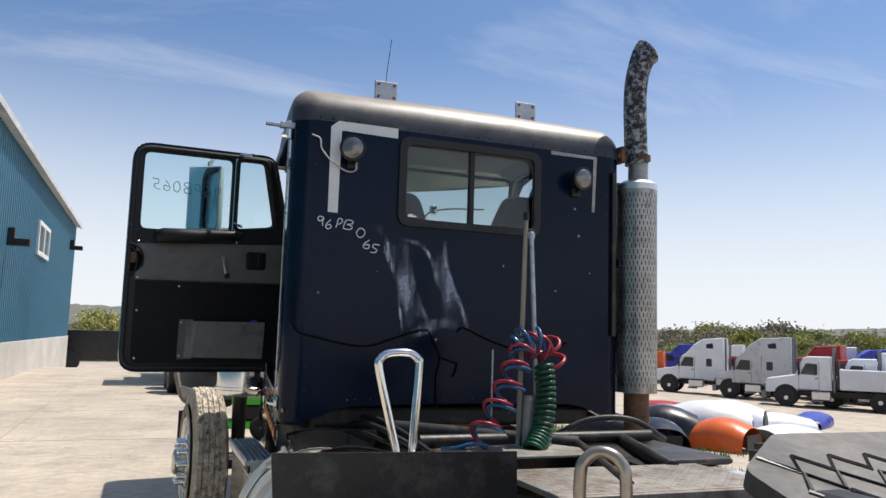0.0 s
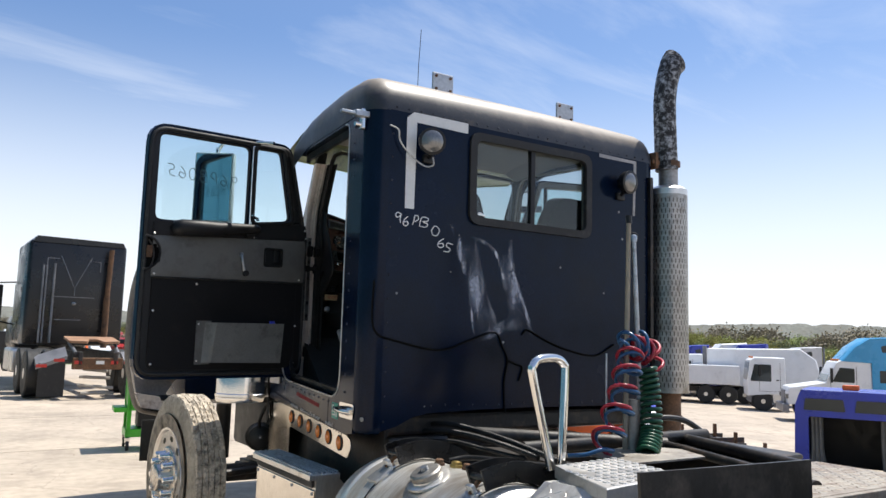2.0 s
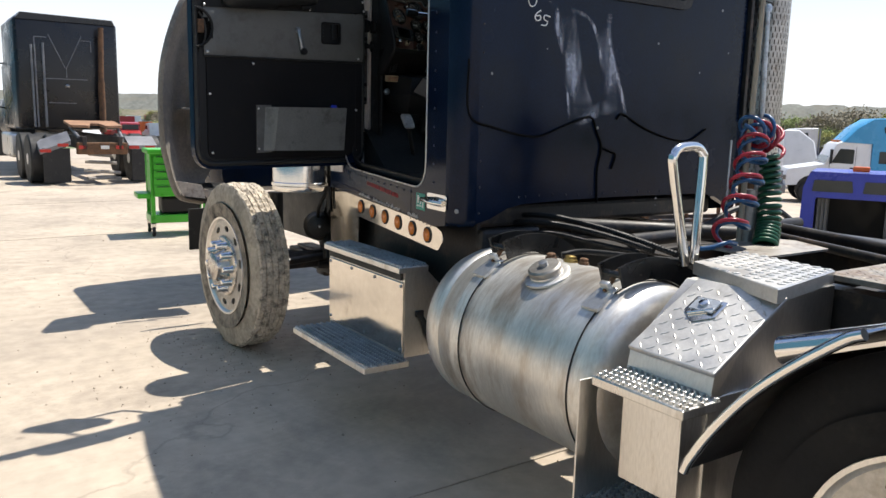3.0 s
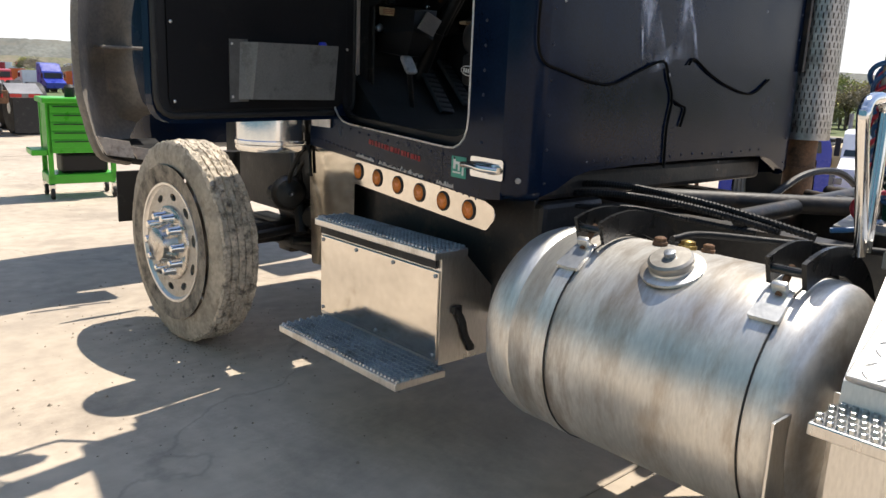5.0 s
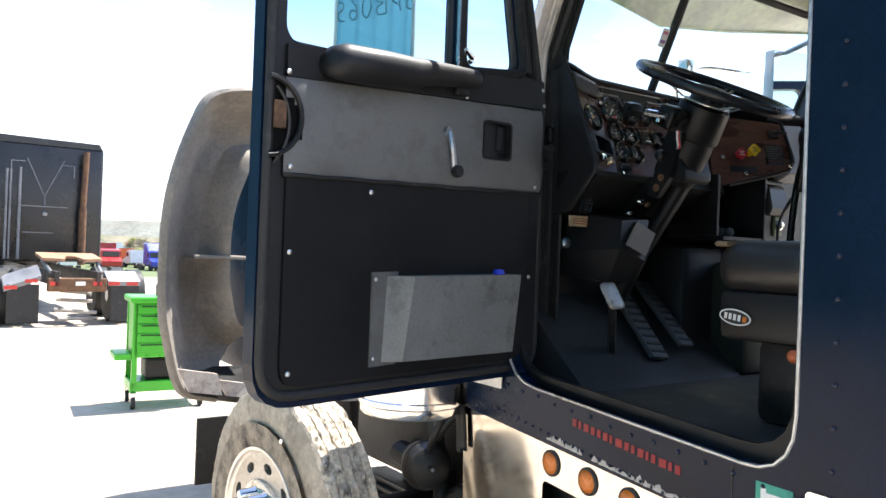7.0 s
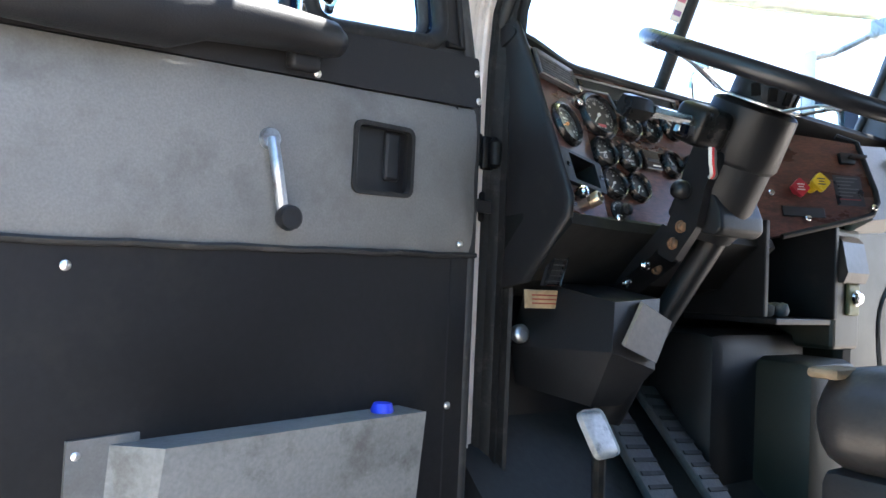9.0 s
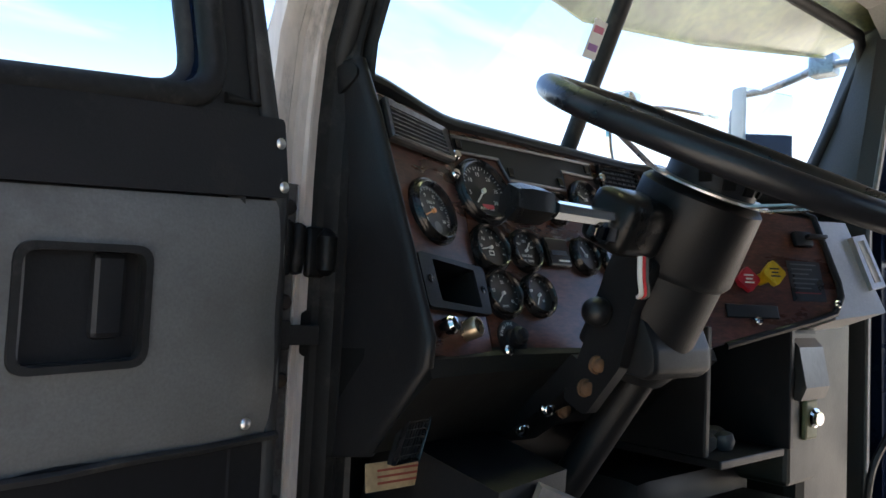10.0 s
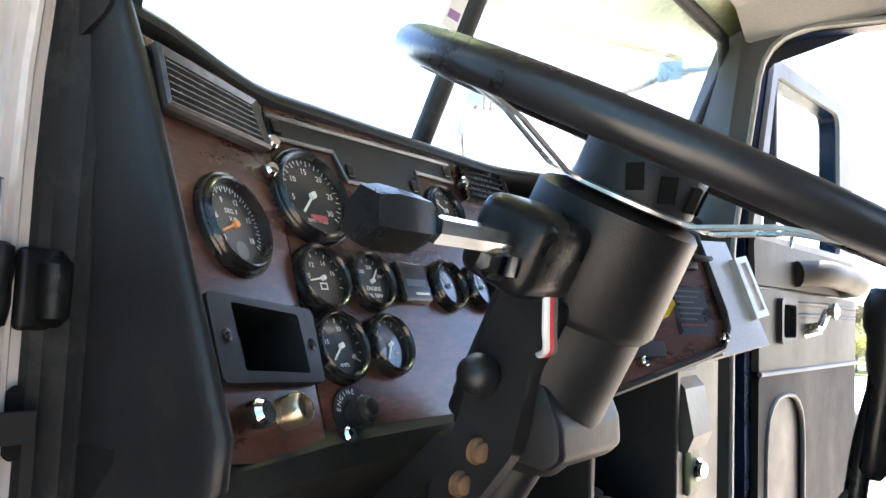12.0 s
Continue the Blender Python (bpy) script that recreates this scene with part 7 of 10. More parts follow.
# dashboard
dash = new("dashboard"); dash.parent = truck
dash["label"] = "dark woodgrain dashboard full of round gauges"
MAIN = frame_m((-0.412, 1.238, 1.858), X, (0, 0.42, 1))                 # w towards the driver
LPn = Vector((0.247, -0.893, 0.376)).normalized()


def on_main(x, z, w=0.0):
    return MAIN @ Vector((x + 0.412, (z - 1.858) / MAIN.to_3x3().col[1].z, w))


def on_left(p, w=0.0):
    return Vector(p) + LPn * w


def poly_plate(name, pts, nrm, th, mat, label=""):
    bm = B()
    nrm = Vector(nrm).normalized()
    rings(bm, [[Vector(p) + nrm * d for p in pts] for d in (-th, 0)])
    return part(name, bm, mat, dash, label)


MN = MAIN.to_3x3() @ Z
poly_plate("gauge_panel", [on_main(-0.437, 1.846), on_main(0.09, 1.846), on_main(0.09, 2.20), on_main(-0.412, 2.205)], MN, 0.02, WOOD, "dark woodgrain gauge panel")
left_pts = [(-0.592, 1.188, 1.868), (-0.449, 1.219, 1.846), (-0.415, 1.378, 2.192), (-0.585, 1.335, 2.20)]
LU2 = Vector((0.142, 0.031, -0.019))
LPM = frame_m((-0.589, 1.198, 1.877), LU2, LPn.cross(LU2))           # w towards the driver


def flat_left(p):
    q = LPM.inverted() @ Vector(p)
    return (q.x, q.y)


TRAY_O = [flat_left(p) for p in ((-0.583, 1.237, 1.986), (-0.433, 1.272, 1.973), (-0.440, 1.244, 1.909), (-0.583, 1.209, 1.919))]
TRAY_I = [flat_left(p) for p in ((-0.555, 1.241, 1.978), (-0.460, 1.263, 1.968), (-0.461, 1.242, 1.918), (-0.553, 1.220, 1.926))]
bm = B(); plate(bm, [flat_left(p) for p in left_pts], [TRAY_I], -0.006, LPM)
part("side_panel", bm, WOOD, dash, "dark woodgrain side panel")
# black surround
bm = B()
cheek = [(1.355, 2.245), (1.31, 2.16), (1.187, 1.885), (1.19, 1.85), (1.295, 1.73), (1.45, 1.70), (1.45, 2.245)]
rings(bm, [[(x, min(1.45, y + d), z) for y, z in cheek] for x, d in ((-0.590, 0.0), (-0.593, -0.007), (-0.598, -0.010), (-0.603, -0.008), (-0.606, -0.002), (-0.607, 0.010), (-0.598, 0.15))])
part("cheek", bm, DASHB, dash, smooth=60)
bm = B()
xs_ = [-0.61, -0.60, -0.59, -0.55, -0.51, -0.47, -0.43, -0.40, -0.2, 0.0, 0.05, 0.1, 0.16, 0.22, 0.3, 0.5, 0.80]
lp = []
for x in xs_:
    f = Vector((x, 1.36 + 0.12 * smooth(-0.6, -0.35, x) * 0.25, 2.190 + 0.030 * smooth(-0.40, -0.62, x)))
    if x > 0.05:
        f.y -= 0.10 * smooth(0.05, 0.3, x)
    lp.append([f + Vector((0, a, b)) for a, b in ((0.02, -0.02), (-0.010, -0.007), (-0.017, 0.0), (-0.016, 0.008), (-0.008, 0.015), (0.01, 0.019), (0.04, 0.019), (0.16, 0.006), (0.16, -0.04))])
rings(bm, lp)
part("dash_pad", bm, DASHB, dash, "padded black dash top", smooth=50)
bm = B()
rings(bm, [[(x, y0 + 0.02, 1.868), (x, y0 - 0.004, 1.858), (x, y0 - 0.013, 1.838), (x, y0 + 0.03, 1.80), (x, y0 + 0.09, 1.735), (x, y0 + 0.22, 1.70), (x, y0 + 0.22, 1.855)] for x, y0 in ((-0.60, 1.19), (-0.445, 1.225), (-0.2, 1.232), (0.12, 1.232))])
# black set below the dash vinyl; shade under the dash is in the colour
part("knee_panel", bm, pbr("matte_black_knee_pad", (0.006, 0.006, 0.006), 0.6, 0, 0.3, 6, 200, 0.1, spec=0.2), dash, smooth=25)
bm = B(); box(bm, (-0.69, 1.445, 1.2), (0.82, 1.475, 2.165))
part("dash_core", bm, BLACKP, dash)
bm = B(); box(bm, (-0.69, 1.442, 1.15), (-0.60, 1.455, 2.10), 0.004)
part("kick_panel", bm, BLACKP, dash)


def vent(corners, n, parent, frame_mat=GRATE, deep=False):
    """A louvred outlet between four corners: top-left, top-right, bottom-right, bottom-left."""
    c = [Vector(p) for p in corners]
    nrm = (c[1] - c[0]).cross(c[3] - c[0]).normalized()
    if nrm.y > 0:
        nrm = -nrm
    m = sum(c, Vector()) / 4
    up, rt = (c[0] - c[3]).normalized(), (c[1] - c[0]).normalized()
    inner = [c[0] + rt * 0.008 - up * 0.012, c[1] - rt * 0.012 - up * 0.010, c[2] - rt * 0.010 + up * 0.006, c[3] + rt * 0.007 + up * 0.006] if n > 4 and frame_mat is not BEZEL else [m + (p - m) * 0.88 for p in c]
    bm = B()
    rings(bm, [[p + nrm * 0.0 for p in c], [p + nrm * 0.006 for p in c], [p.lerp(q, 0.3) + nrm * 0.009 for p, q in zip(c, inner)], [p.lerp(q, 0.9) + nrm * 0.006 for p, q in zip(c, inner)], [p + nrm * 0.0 for p in inner]], True, False)
    fr = part("air_vent", bm, frame_mat, parent, "louvred air vent", smooth=25)
    bm = B(); rings(bm, [[p + nrm * d for p in c] for d in (-0.006, -0.0002 if deep else 0.0012)])
    part("vent_back", bm, FACE, fr)
    for k in range(n):
        t = (k + 0.5) / n
        bm = B()
        a, b = inner[0].lerp(inner[3], t), inner[1].lerp(inner[2], t)
        rings(bm, [[p + nrm * w + up * h for w, h in ((0.0015, -0.0012), (0.0065, 0.0), (0.0065, 0.0014), (0.0015, 0.0002))] for p in (a, b)])
        part("louvre", bm, BLACKP if frame_mat is BEZEL else frame_mat, fr)
    for k in range(6):
        t = (k + 1) / 7
        bm = B()
        a, b = inner[0].lerp(inner[1], t), inner[3].lerp(inner[2], t)
        tube(bm, [a + nrm * 0.0025, b + nrm * 0.0025], 0.0010, 4)
        part("louvre", bm, BLACKP if frame_mat is BEZEL else frame_mat, fr)
    return fr


vent([Vector(p) + LPn * 0.0015 for p in ((-0.587, 1.320, 2.187), (-0.450, 1.353, 2.175), (-0.444, 1.333, 2.125), (-0.588, 1.296, 2.131))], 6, dash, VENTM)
vent([on_main(-0.055, 2.180, .002), on_main(0.065, 2.184, .002), on_main(0.065, 2.132, .002), on_main(-0.06, 2.130, .002)], 5, dash, BEZEL)


def gauge(at, nrm, r, a0, a1, ticks, needle, texts, nmat=PRINT):
    """A round dial: bezel ring, face, printed ticks, needle and figures."""
    at, nrm = Vector(at), Vector(nrm).normalized()
    u = Z.cross(nrm).normalized()
    v = nrm.cross(u)
    G = Matrix(((u.x, v.x, nrm.x, at.x), (u.y, v.y, nrm.y, at.y), (u.z, v.z, nrm.z, at.z), (0, 0, 0, 1)))
    bm = B(); lathe(bm, [(r, 0), (r, 0.007), (r * 0.96, 0.010), (r * 0.92, 0.009), (r * 0.90, 0.012), (r * 0.85, 0.015), (r * 0.81, 0.014), (r * 0.78, 0.006)], (0, 0, 0), Z, 40, False)
    g = part("gauge", bm, BEZEL, dash, "round black gauge with white figures", smooth=50)
    g.matrix_local = G
    bm = B(); lathe(bm, [(r * 0.80, 0.0), (r * 0.80, 0.005)], (0, 0, 0), Z, 32)
    part("dial", bm, DIALF, g)
    bm = B()
    for k in range(ticks):
        a = radians(a0 + (a1 - a0) * k / (ticks - 1))
        big = k % 2 == 0
        l0, l1 = r * (0.63 if big else 0.68), r * 0.74
        q = Matrix.Rotation(a, 4, 'Z')
        box(bm, (l0, -r * 0.009, 0.0052), (l1, r * 0.009, 0.0056), 0, q)
    part("scale", bm, PRINT, g)
    bm = B(); a = radians(needle); box(bm, (-r * 0.12, -r * 0.022, 0.0065), (r * 0.5, r * 0.022, 0.0075), 0, Matrix.Rotation(a, 4, 'Z')); lathe(bm, [(r * 0.07, 0.005), (r * 0.07, 0.009)], (0, 0, 0), Z, 12)
    part("needle", bm, nmat, g)
    for txt, x, y, s in texts:
        writing("number", txt, r * s, Matrix.Translation((x * r, y * r, 0.0055)), PRINT, g, 0.0001)
    return g


def ring(vals, a0, a1, rr, s):
    out = []
    for k, t in enumerate(vals):
        a = radians(a0 + (a1 - a0) * k / (len(vals) - 1))
        out.append((t, rr * math.cos(a), rr * math.sin(a), s))
    return out


gauge(on_left((-0.516, 1.283, 2.045), -0.007), LPn, 0.049, 215, -35, 41, 200, ring("3 6 9 12 15 18".split(), 215, -35, 0.49, 0.16) + [("DEG. F", 0, 0.25, 0.13), ("X 10", 0, 0.10, 0.11)], NEEDLE)
bm = B(); lathe(bm, [(0.0085, 0.0), (0.0085, 0.0004)], on_left((-0.521, 1.266, 2.022), -0.0008), LPn, 20)
part("dial_emblem", bm, GREYV, dash, "pale round dial emblem")
gauge(on_main(-0.381, 2.088, 0.001), MN, 0.056, 230, -40, 31, 228, ring("5 10 15 20 25 30".split(), 190, -40, 0.5, 0.17) + [("RPM X 100", 0, -0.52, 0.11)])
bm = B(); lathe(bm, [(0.012, 0.0), (0.012, 0.0005)], on_main(-0.378, 2.067, 0.007), MN, 20)
for v in bm.verts:
    v.co.z = 2.067 + (v.co.z - 2.067) * 0.5
part("dial_badge", bm, pbr("red_badge", (0.45, 0.05, 0.08), 0.4), dash, "small red oval emblem")
bat = gauge(on_main(-0.397, 2.002, 0.001), MN, 0.038, 200, -20, 11, 190, [("10", -0.52, 0.05, 0.2), ("12", -0.3, 0.36, 0.2), ("14", 0.14, 0.42, 0.2), ("16", 0.42, 0.16, 0.2)])
bm = B(); box(bm, (-0.005, -0.012, 0.005), (0.005, -0.0105, 0.0055)); box(bm, (-0.005, -0.006, 0.005), (0.005, -0.0045, 0.0055)); box(bm, (-0.005, -0.012, 0.005), (-0.0038, -0.0045, 0.0055)); box(bm, (0.0038, -0.012, 0.005), (0.005, -0.0045, 0.0055))
part("battery_sign", bm, PRINT, bat)
gauge(on_main(-0.321, 2.003, 0.001), MN, 0.035, 200, 20, 9, 50, [("100", -0.38, 0.3, 0.18), ("200", 0.02, 0.45, 0.18), ("300", 0.42, 0.18, 0.16), ("ENGINE", 0, -0.25, 0.19), ("OIL TEMP", 0, -0.48, 0.17)])
gauge(on_main(-0.175, 2.005, 0.001), MN, 0.034, 200, -20, 9, 120, [])
gauge(on_main(-0.097, 2.006, 0.001), MN, 0.034, 200, -20, 9, 100, [])
gauge(on_main(-0.396, 1.937, 0.001), MN, 0.038, 215, -35, 13, 225, [("15", -0.46, 0.12, 0.19), ("30", 0.08, 0.45, 0.19), ("45", 0.42, -0.30, 0.19), ("AMPS", -0.02, -0.5, 0.14)])
gauge(on_main(-0.3195, 1.937, 0.001), MN, 0.035, 200, 20, 9, 240, [("40", 0.22, -0.25, 0.18), ("20", -0.4, 0.2, 0.18)])
gauge(on_main(-0.282, 2.077, 0.001), MN, 0.031, 200, -20, 11, 150, [("80", -0.2, 0.3, 0.22)])
gauge(on_main(-0.212, 2.080, 0.001), MN, 0.030, 200, -20, 11, 150, [])
gauge(on_main(-0.128, 2.104, 0.001), MN, 0.038, 215, -35, 21, 150, [("40", -0.3, 0.35, 0.18), ("60", 0.25, 0.38, 0.18)])
# hour meter
HM = MAIN @ Matrix.Translation((0.412 - 0.248, 0.147 / 0.922, 0.001))
bm = B(); box(bm, (-0.027, -0.024, 0), (0.027, 0.024, 0.010), 0.003, HM)
hm_ = part("hour_meter", bm, BEZEL, dash, "square black hour meter")
bm = B(); box(bm, (-0.018, -0.006, 0.010), (0.018, 0.002, 0.0104), 0, HM)
part("counter_window", bm, FACE, hm_)
bm = B(); box(bm, (-0.006, -0.017, 0.010), (0.020, -0.014, 0.0115), 0.0008, HM)
part("counter_mark", bm, PRINT, hm_)
# engine stop knob
GS = MAIN @ Matrix.Translation((0.412 - 0.397, 0.0185 / 0.922, 0.001))
bm = B(); lathe(bm, [(0.027, 0), (0.027, 0.003)], GS.translation, MN, 30)
stop = part("stop_plate", bm, FACE, dash, "engine stop knob plate")
bm = B(); lathe(bm, [(0.014, 0.003), (0.013, 0.006), (0.009, 0.008), (0.009, 0.013), (0.013, 0.015), (0.013, 0.020), (0.009, 0.022), (0.008, 0.026), (0.001, 0.027)], GS.translation, MN, 20)
part("stop_knob", bm, BLACKP, stop, smooth=40)
for k, ch in enumerate("ENGINE STOP"):
    a = radians(165 - k * 17)
    writing("stop_letters", ch, 0.0070, GS @ Matrix.Translation((0.021 * math.cos(a), 0.021 * math.sin(a), 0.0032)) @ Matrix.Rotation(a - math.pi / 2, 4, 'Z'), PRINT, stop, 0.0001)
# coin tray recess in the side panel
bm = B()
plate(bm, rpoly(TRAY_O, 0.008), [rpoly(TRAY_I, 0.004)], 0.009, LPM @ Matrix.Translation((0, 0, 0.001)))
tray = part("coin_tray", bm, DASHB, dash, "black recessed switch tray", smooth=25)
bm = B()
tc_ = sum((Vector(p) for p in TRAY_I), Vector((0, 0))) / 4
rings(bm, [[LPM @ Vector((*(tc_ + (Vector(p) - tc_) * f), w)) for p in TRAY_I] for w, f in ((0.004, 1.0), (-0.02, 0.98), (-0.07, 0.93), (-0.072, 0.01))], True, False)
part("tray_well", bm, pbr("tray_dark", (0.006, 0.006, 0.006), 0.5), tray)
bm = B(); q = tc_.lerp((Vector(TRAY_I[1]) + Vector(TRAY_I[2])) / 2, 0.25); box(bm, (q.x - 0.0015, q.y - 0.026, -0.07), (q.x + 0.0015, q.y + 0.018, -0.03), 0, LPM)
part("tray_divider", bm, DASHB, tray)
for a, b in ((0, 3), (1, 2)):
    p = (Vector(TRAY_O[a]) + Vector(TRAY_O[b]) + Vector(TRAY_I[a]) + Vector(TRAY_I[b])) / 4
    bm = B(); lathe(bm, [(0.0055, 0.010), (0.0055, 0.0115), (0.003, 0.012), (0.002, 0.0105)], LPM @ Vector((p.x, p.y, 0)), LPn, 12)
    part("tray_screw", bm, BEZEL, tray)
# thumb screws and lamps
KN = B(); lathe(KN, [(0.007, 0), (0.008, 0.002), (0.008, 0.016), (0.006, 0.019), (0.001, 0.0195)], (0, 0, 0), Z, 14)
kn = part("thumb_screw", KN, CHROME, dash, "knurled chrome thumb screw", smooth=30)


def face(at, nrm):
    nrm = Vector(nrm).normalized()
    u = Z.cross(nrm).normalized()
    v = nrm.cross(u)
    return Matrix(((u.x, v.x, nrm.x, at[0]), (u.y, v.y, nrm.y, at[1]), (u.z, v.z, nrm.z, at[2]), (0, 0, 0, 1)))


first = True
for at, nr in ((on_main(-0.428, 2.134, 0.0), MN), (on_main(-0.440, 2.103, 0.0), MN), (on_main(-0.423, 1.858, 0.0), MN), (on_main(-0.067, 2.150, 0.0), MN)):
    if first:
        kn.matrix_local = face(at, nr); first = False
    else:
        again(kn, face(at, nr))
again(kn, face((-0.568, 1.206, 1.891), LPn) @ Matrix.Scale(1.45, 4))
bm = B(); lathe(bm, [(0.014, 0), (0.014, 0.018), (0.012, 0.022), (0.010, 0.022), (0.009, 0.014)], (-0.506, 1.224, 1.889), LPn, 20)
pil = part("pilot_lamp", bm, pbr("brass_bezel", (0.5, 0.40, 0.28), 0.3, 0.9), dash, "brass pilot lamp", smooth=40)
bm = B(); lathe(bm, [(0.009, 0.012), (0.009, 0.016)], (-0.506, 1.224, 1.889), LPn, 14)
part("pilot_lens", bm, BLACKP, pil)
# warning light panel with its rounded frame
bl = [(-0.420, 2.172), (-0.078, 2.178), (-0.080, 2.152), (-0.168, 2.152), (-0.170, 2.118), (-0.311, 2.117), (-0.324, 2.149), (-0.418, 2.147)]
pts = [on_main(x, z, 0.003) for x, z in bl]
bm = B(); tube(bm, pts, 0.0028, 6, True)
wp = part("warning_panel", bm, VENTM, dash, "blank warning light panel with a grey frame", smooth=40)
bm = B(); rings(bm, [[p - MN * 0.003 for p in pts], pts])
part("blank_panel", bm, DASHB, wp)
for x, z in ((-0.407, 2.160), (-0.092, 2.165), (-0.302, 2.130), (-0.180, 2.130)):
    bm = B(); box(bm, (-0.006, -0.008, 0.0), (0.006, 0.008, 0.003), 0.001, MAIN @ Matrix.Translation((x + 0.412, (z - 1.858) / MAIN.to_3x3().col[1].z, 0.003)))
    part("panel_clip", bm, BEZEL, wp)
# small louvre and data plate under the dash
vent([(-0.568, 1.255, 1.795), (-0.525, 1.262, 1.795), (-0.548, 1.262, 1.725), (-0.592, 1.255, 1.725)], 6, dash, BEZEL)
bm = B(); box(bm, (-0.066, -0.018, 0), (0.066, 0.018, 0.003), 0.001, face((-0.524, 1.308, 1.698), (0, -1, 0.1)))
dp = part("data_plate", bm, pbr("tan_plate", (0.45, 0.32, 0.18), 0.5, 0, 0.3, 20, 90, 0), dash, "tan data plate")
PINK = pbr("plate_ink", (0.25, 0.05, 0.03), 0.6)
for k in range(3):
    bm = B(); box(bm, (-0.048, -0.010 + k * 0.008, 0.003), (0.045 - 0.012 * k, -0.007 + k * 0.008, 0.0034), 0, face((-0.524, 1.308, 1.698), (0, -1, 0.1)))
    part("plate_bar", bm, PINK, dp)

bm = B(); lathe(bm, [(0.019, 0), (0.019, 0.012), (0.014, 0.018), (0.006, 0.020)], (-0.544, 1.372, 1.625), (-0.2, -1, 0.2), 18)
part("floor_switch", bm, GRATE, dash, "round silver floor switch", smooth=40)
bm = B(); tube(bm, curve([(-0.56, 1.40, 1.60), (-0.50, 1.37, 1.63), (-0.44, 1.38, 1.68), (-0.40, 1.42, 1.75)], 6), 0.007, 6)
part("under_dash_cable", bm, BLACKP, dash, smooth=60)

# right-hand panel, turned to the driver
RPN = Vector((-0.50, -1, 0.34)).normalized()
RP = face((0.225, 1.190, 1.985), RPN)
bm = B(); plate(bm, rpoly([(-0.16, -0.137), (0.145, -0.056), (0.166, -0.02), (0.166, 0.005), (0.143, 0.137), (-0.16, 0.16)], 0.01), [], 0.02, RP @ Matrix.Translation((0, 0, -0.02)))
rp = part("switch_panel", bm, WOOD, dash, "woodgrain switch panel")
bm = B(); tube(bm, [RP @ Vector((-0.10, -0.125, 0.0)), RP @ Vector((0.10, -0.072, 0.002)), RP @ Vector((0.148, -0.057, 0.003)), RP @ Vector((0.171, -0.022, 0.003)), RP @ Vector((0.171, 0.006, 0.003)), RP @ Vector((0.147, 0.14, 0.0)), RP @ Vector((0.10, 0.16, -0.01))], 0.007, 8)
part("panel_edge", bm, DASHB, rp, smooth=40)
# beige dash end in a pale colour that holds the sun on it
bm = B(); rings(bm, [[RP @ Vector(p) for p in ((0.150, -0.068, 0.0), (0.283, -0.046, -0.01), (0.238, 0.142, -0.015), (0.155, 0.135, -0.004))], [RP @ Vector(p) for p in ((0.150, -0.068, -0.1), (0.283, -0.046, -0.13), (0.238, 0.142, -0.13), (0.155, 0.135, -0.1))]])
part("dash_end", bm, pbr("silver_moulding", (0.50, 0.50, 0.50), 0.4, 0.1, 0.1, 5, 200, 0.1), rp, "pale dash end moulding with sunlight in its colour")
bm = B(); plate(bm, [(0.252, -0.004), (0.286, 0.004), (0.262, 0.112), (0.231, 0.105)], [[(0.260, 0.010), (0.277, 0.014), (0.257, 0.100), (0.241, 0.096)]], 0.014, RP @ Matrix.Translation((0, 0, -0.012)))
part("switch_frame", bm, ALU, rp, "empty bright switch frame")
for (u, v), ln, mt, nm, lb in (((-0.006, 0.003), 0.036, pbr("yellow_knob", (0.75, 0.50, 0.02), 0.35), "parking_knob", "yellow parking brake knob"), ((-0.046, -0.004), 0.014, pbr("red_knob", (0.42, 0.02, 0.04), 0.35), "trailer_knob", "red trailer air knob")):
    bm = B(); rod(bm, RP @ Vector((u, v, 0)), RP @ Vector((u, v, ln)), 0.011)
    plate(bm, rpoly([(-0.026, 0), (0, -0.026), (0.026, 0), (0, 0.026)], 0.007), [], 0.010, RP @ Matrix.Translation((u, v, ln)))
    knb = part(nm, bm, mt, rp, lb, smooth=40)
    for q in range(3):
        bm = B(); box(bm, (-0.010 + 0.003 * (q % 2), 0.006 - q * 0.007, 0.010), (0.010 - 0.003 * (q % 2), 0.009 - q * 0.007, 0.0105), 0, RP @ Matrix.Translation((u, v, ln)))
        part("knob_bar", bm, FACE if "yellow" in lb else PRINT, knb)
bm = B(); box(bm, (0.085, 0.075, 0), (0.125, 0.105, 0.012), 0.003, RP); box(bm, (0.105, 0.088, 0.012), (0.150, 0.096, 0.026), 0.003, RP)
part("wiper_switch", bm, BLACKP, rp, "black toggle switch", smooth=40)
bm = B(); box(bm, (0.062, -0.034, 0.0), (0.138, 0.046, 0.0008), 0, RP)
lab = part("instruction_label", bm, FACE, rp, "dark instruction label with pale and red bars")
for k in range(7):
    bm = B(); box(bm, (0.070, 0.038 - k * 0.0095, 0.0008), (0.128 - 0.01 * (k % 3), 0.0405 - k * 0.0095, 0.0014), 0, RP)
    part("label_bar", bm, FADED if k == 6 else GREYV, lab)
bm = B(); box(bm, (-0.09, -0.072, 0.0), (0.022, -0.046, 0.004), 0.002, RP)
part("label_strip", bm, FACE, rp)
for u, v in ((0.149, -0.041), (-0.034, -0.080), (-0.12, -0.02)):
    again(kn, RP @ Matrix.Translation((u, v, 0)), rp)
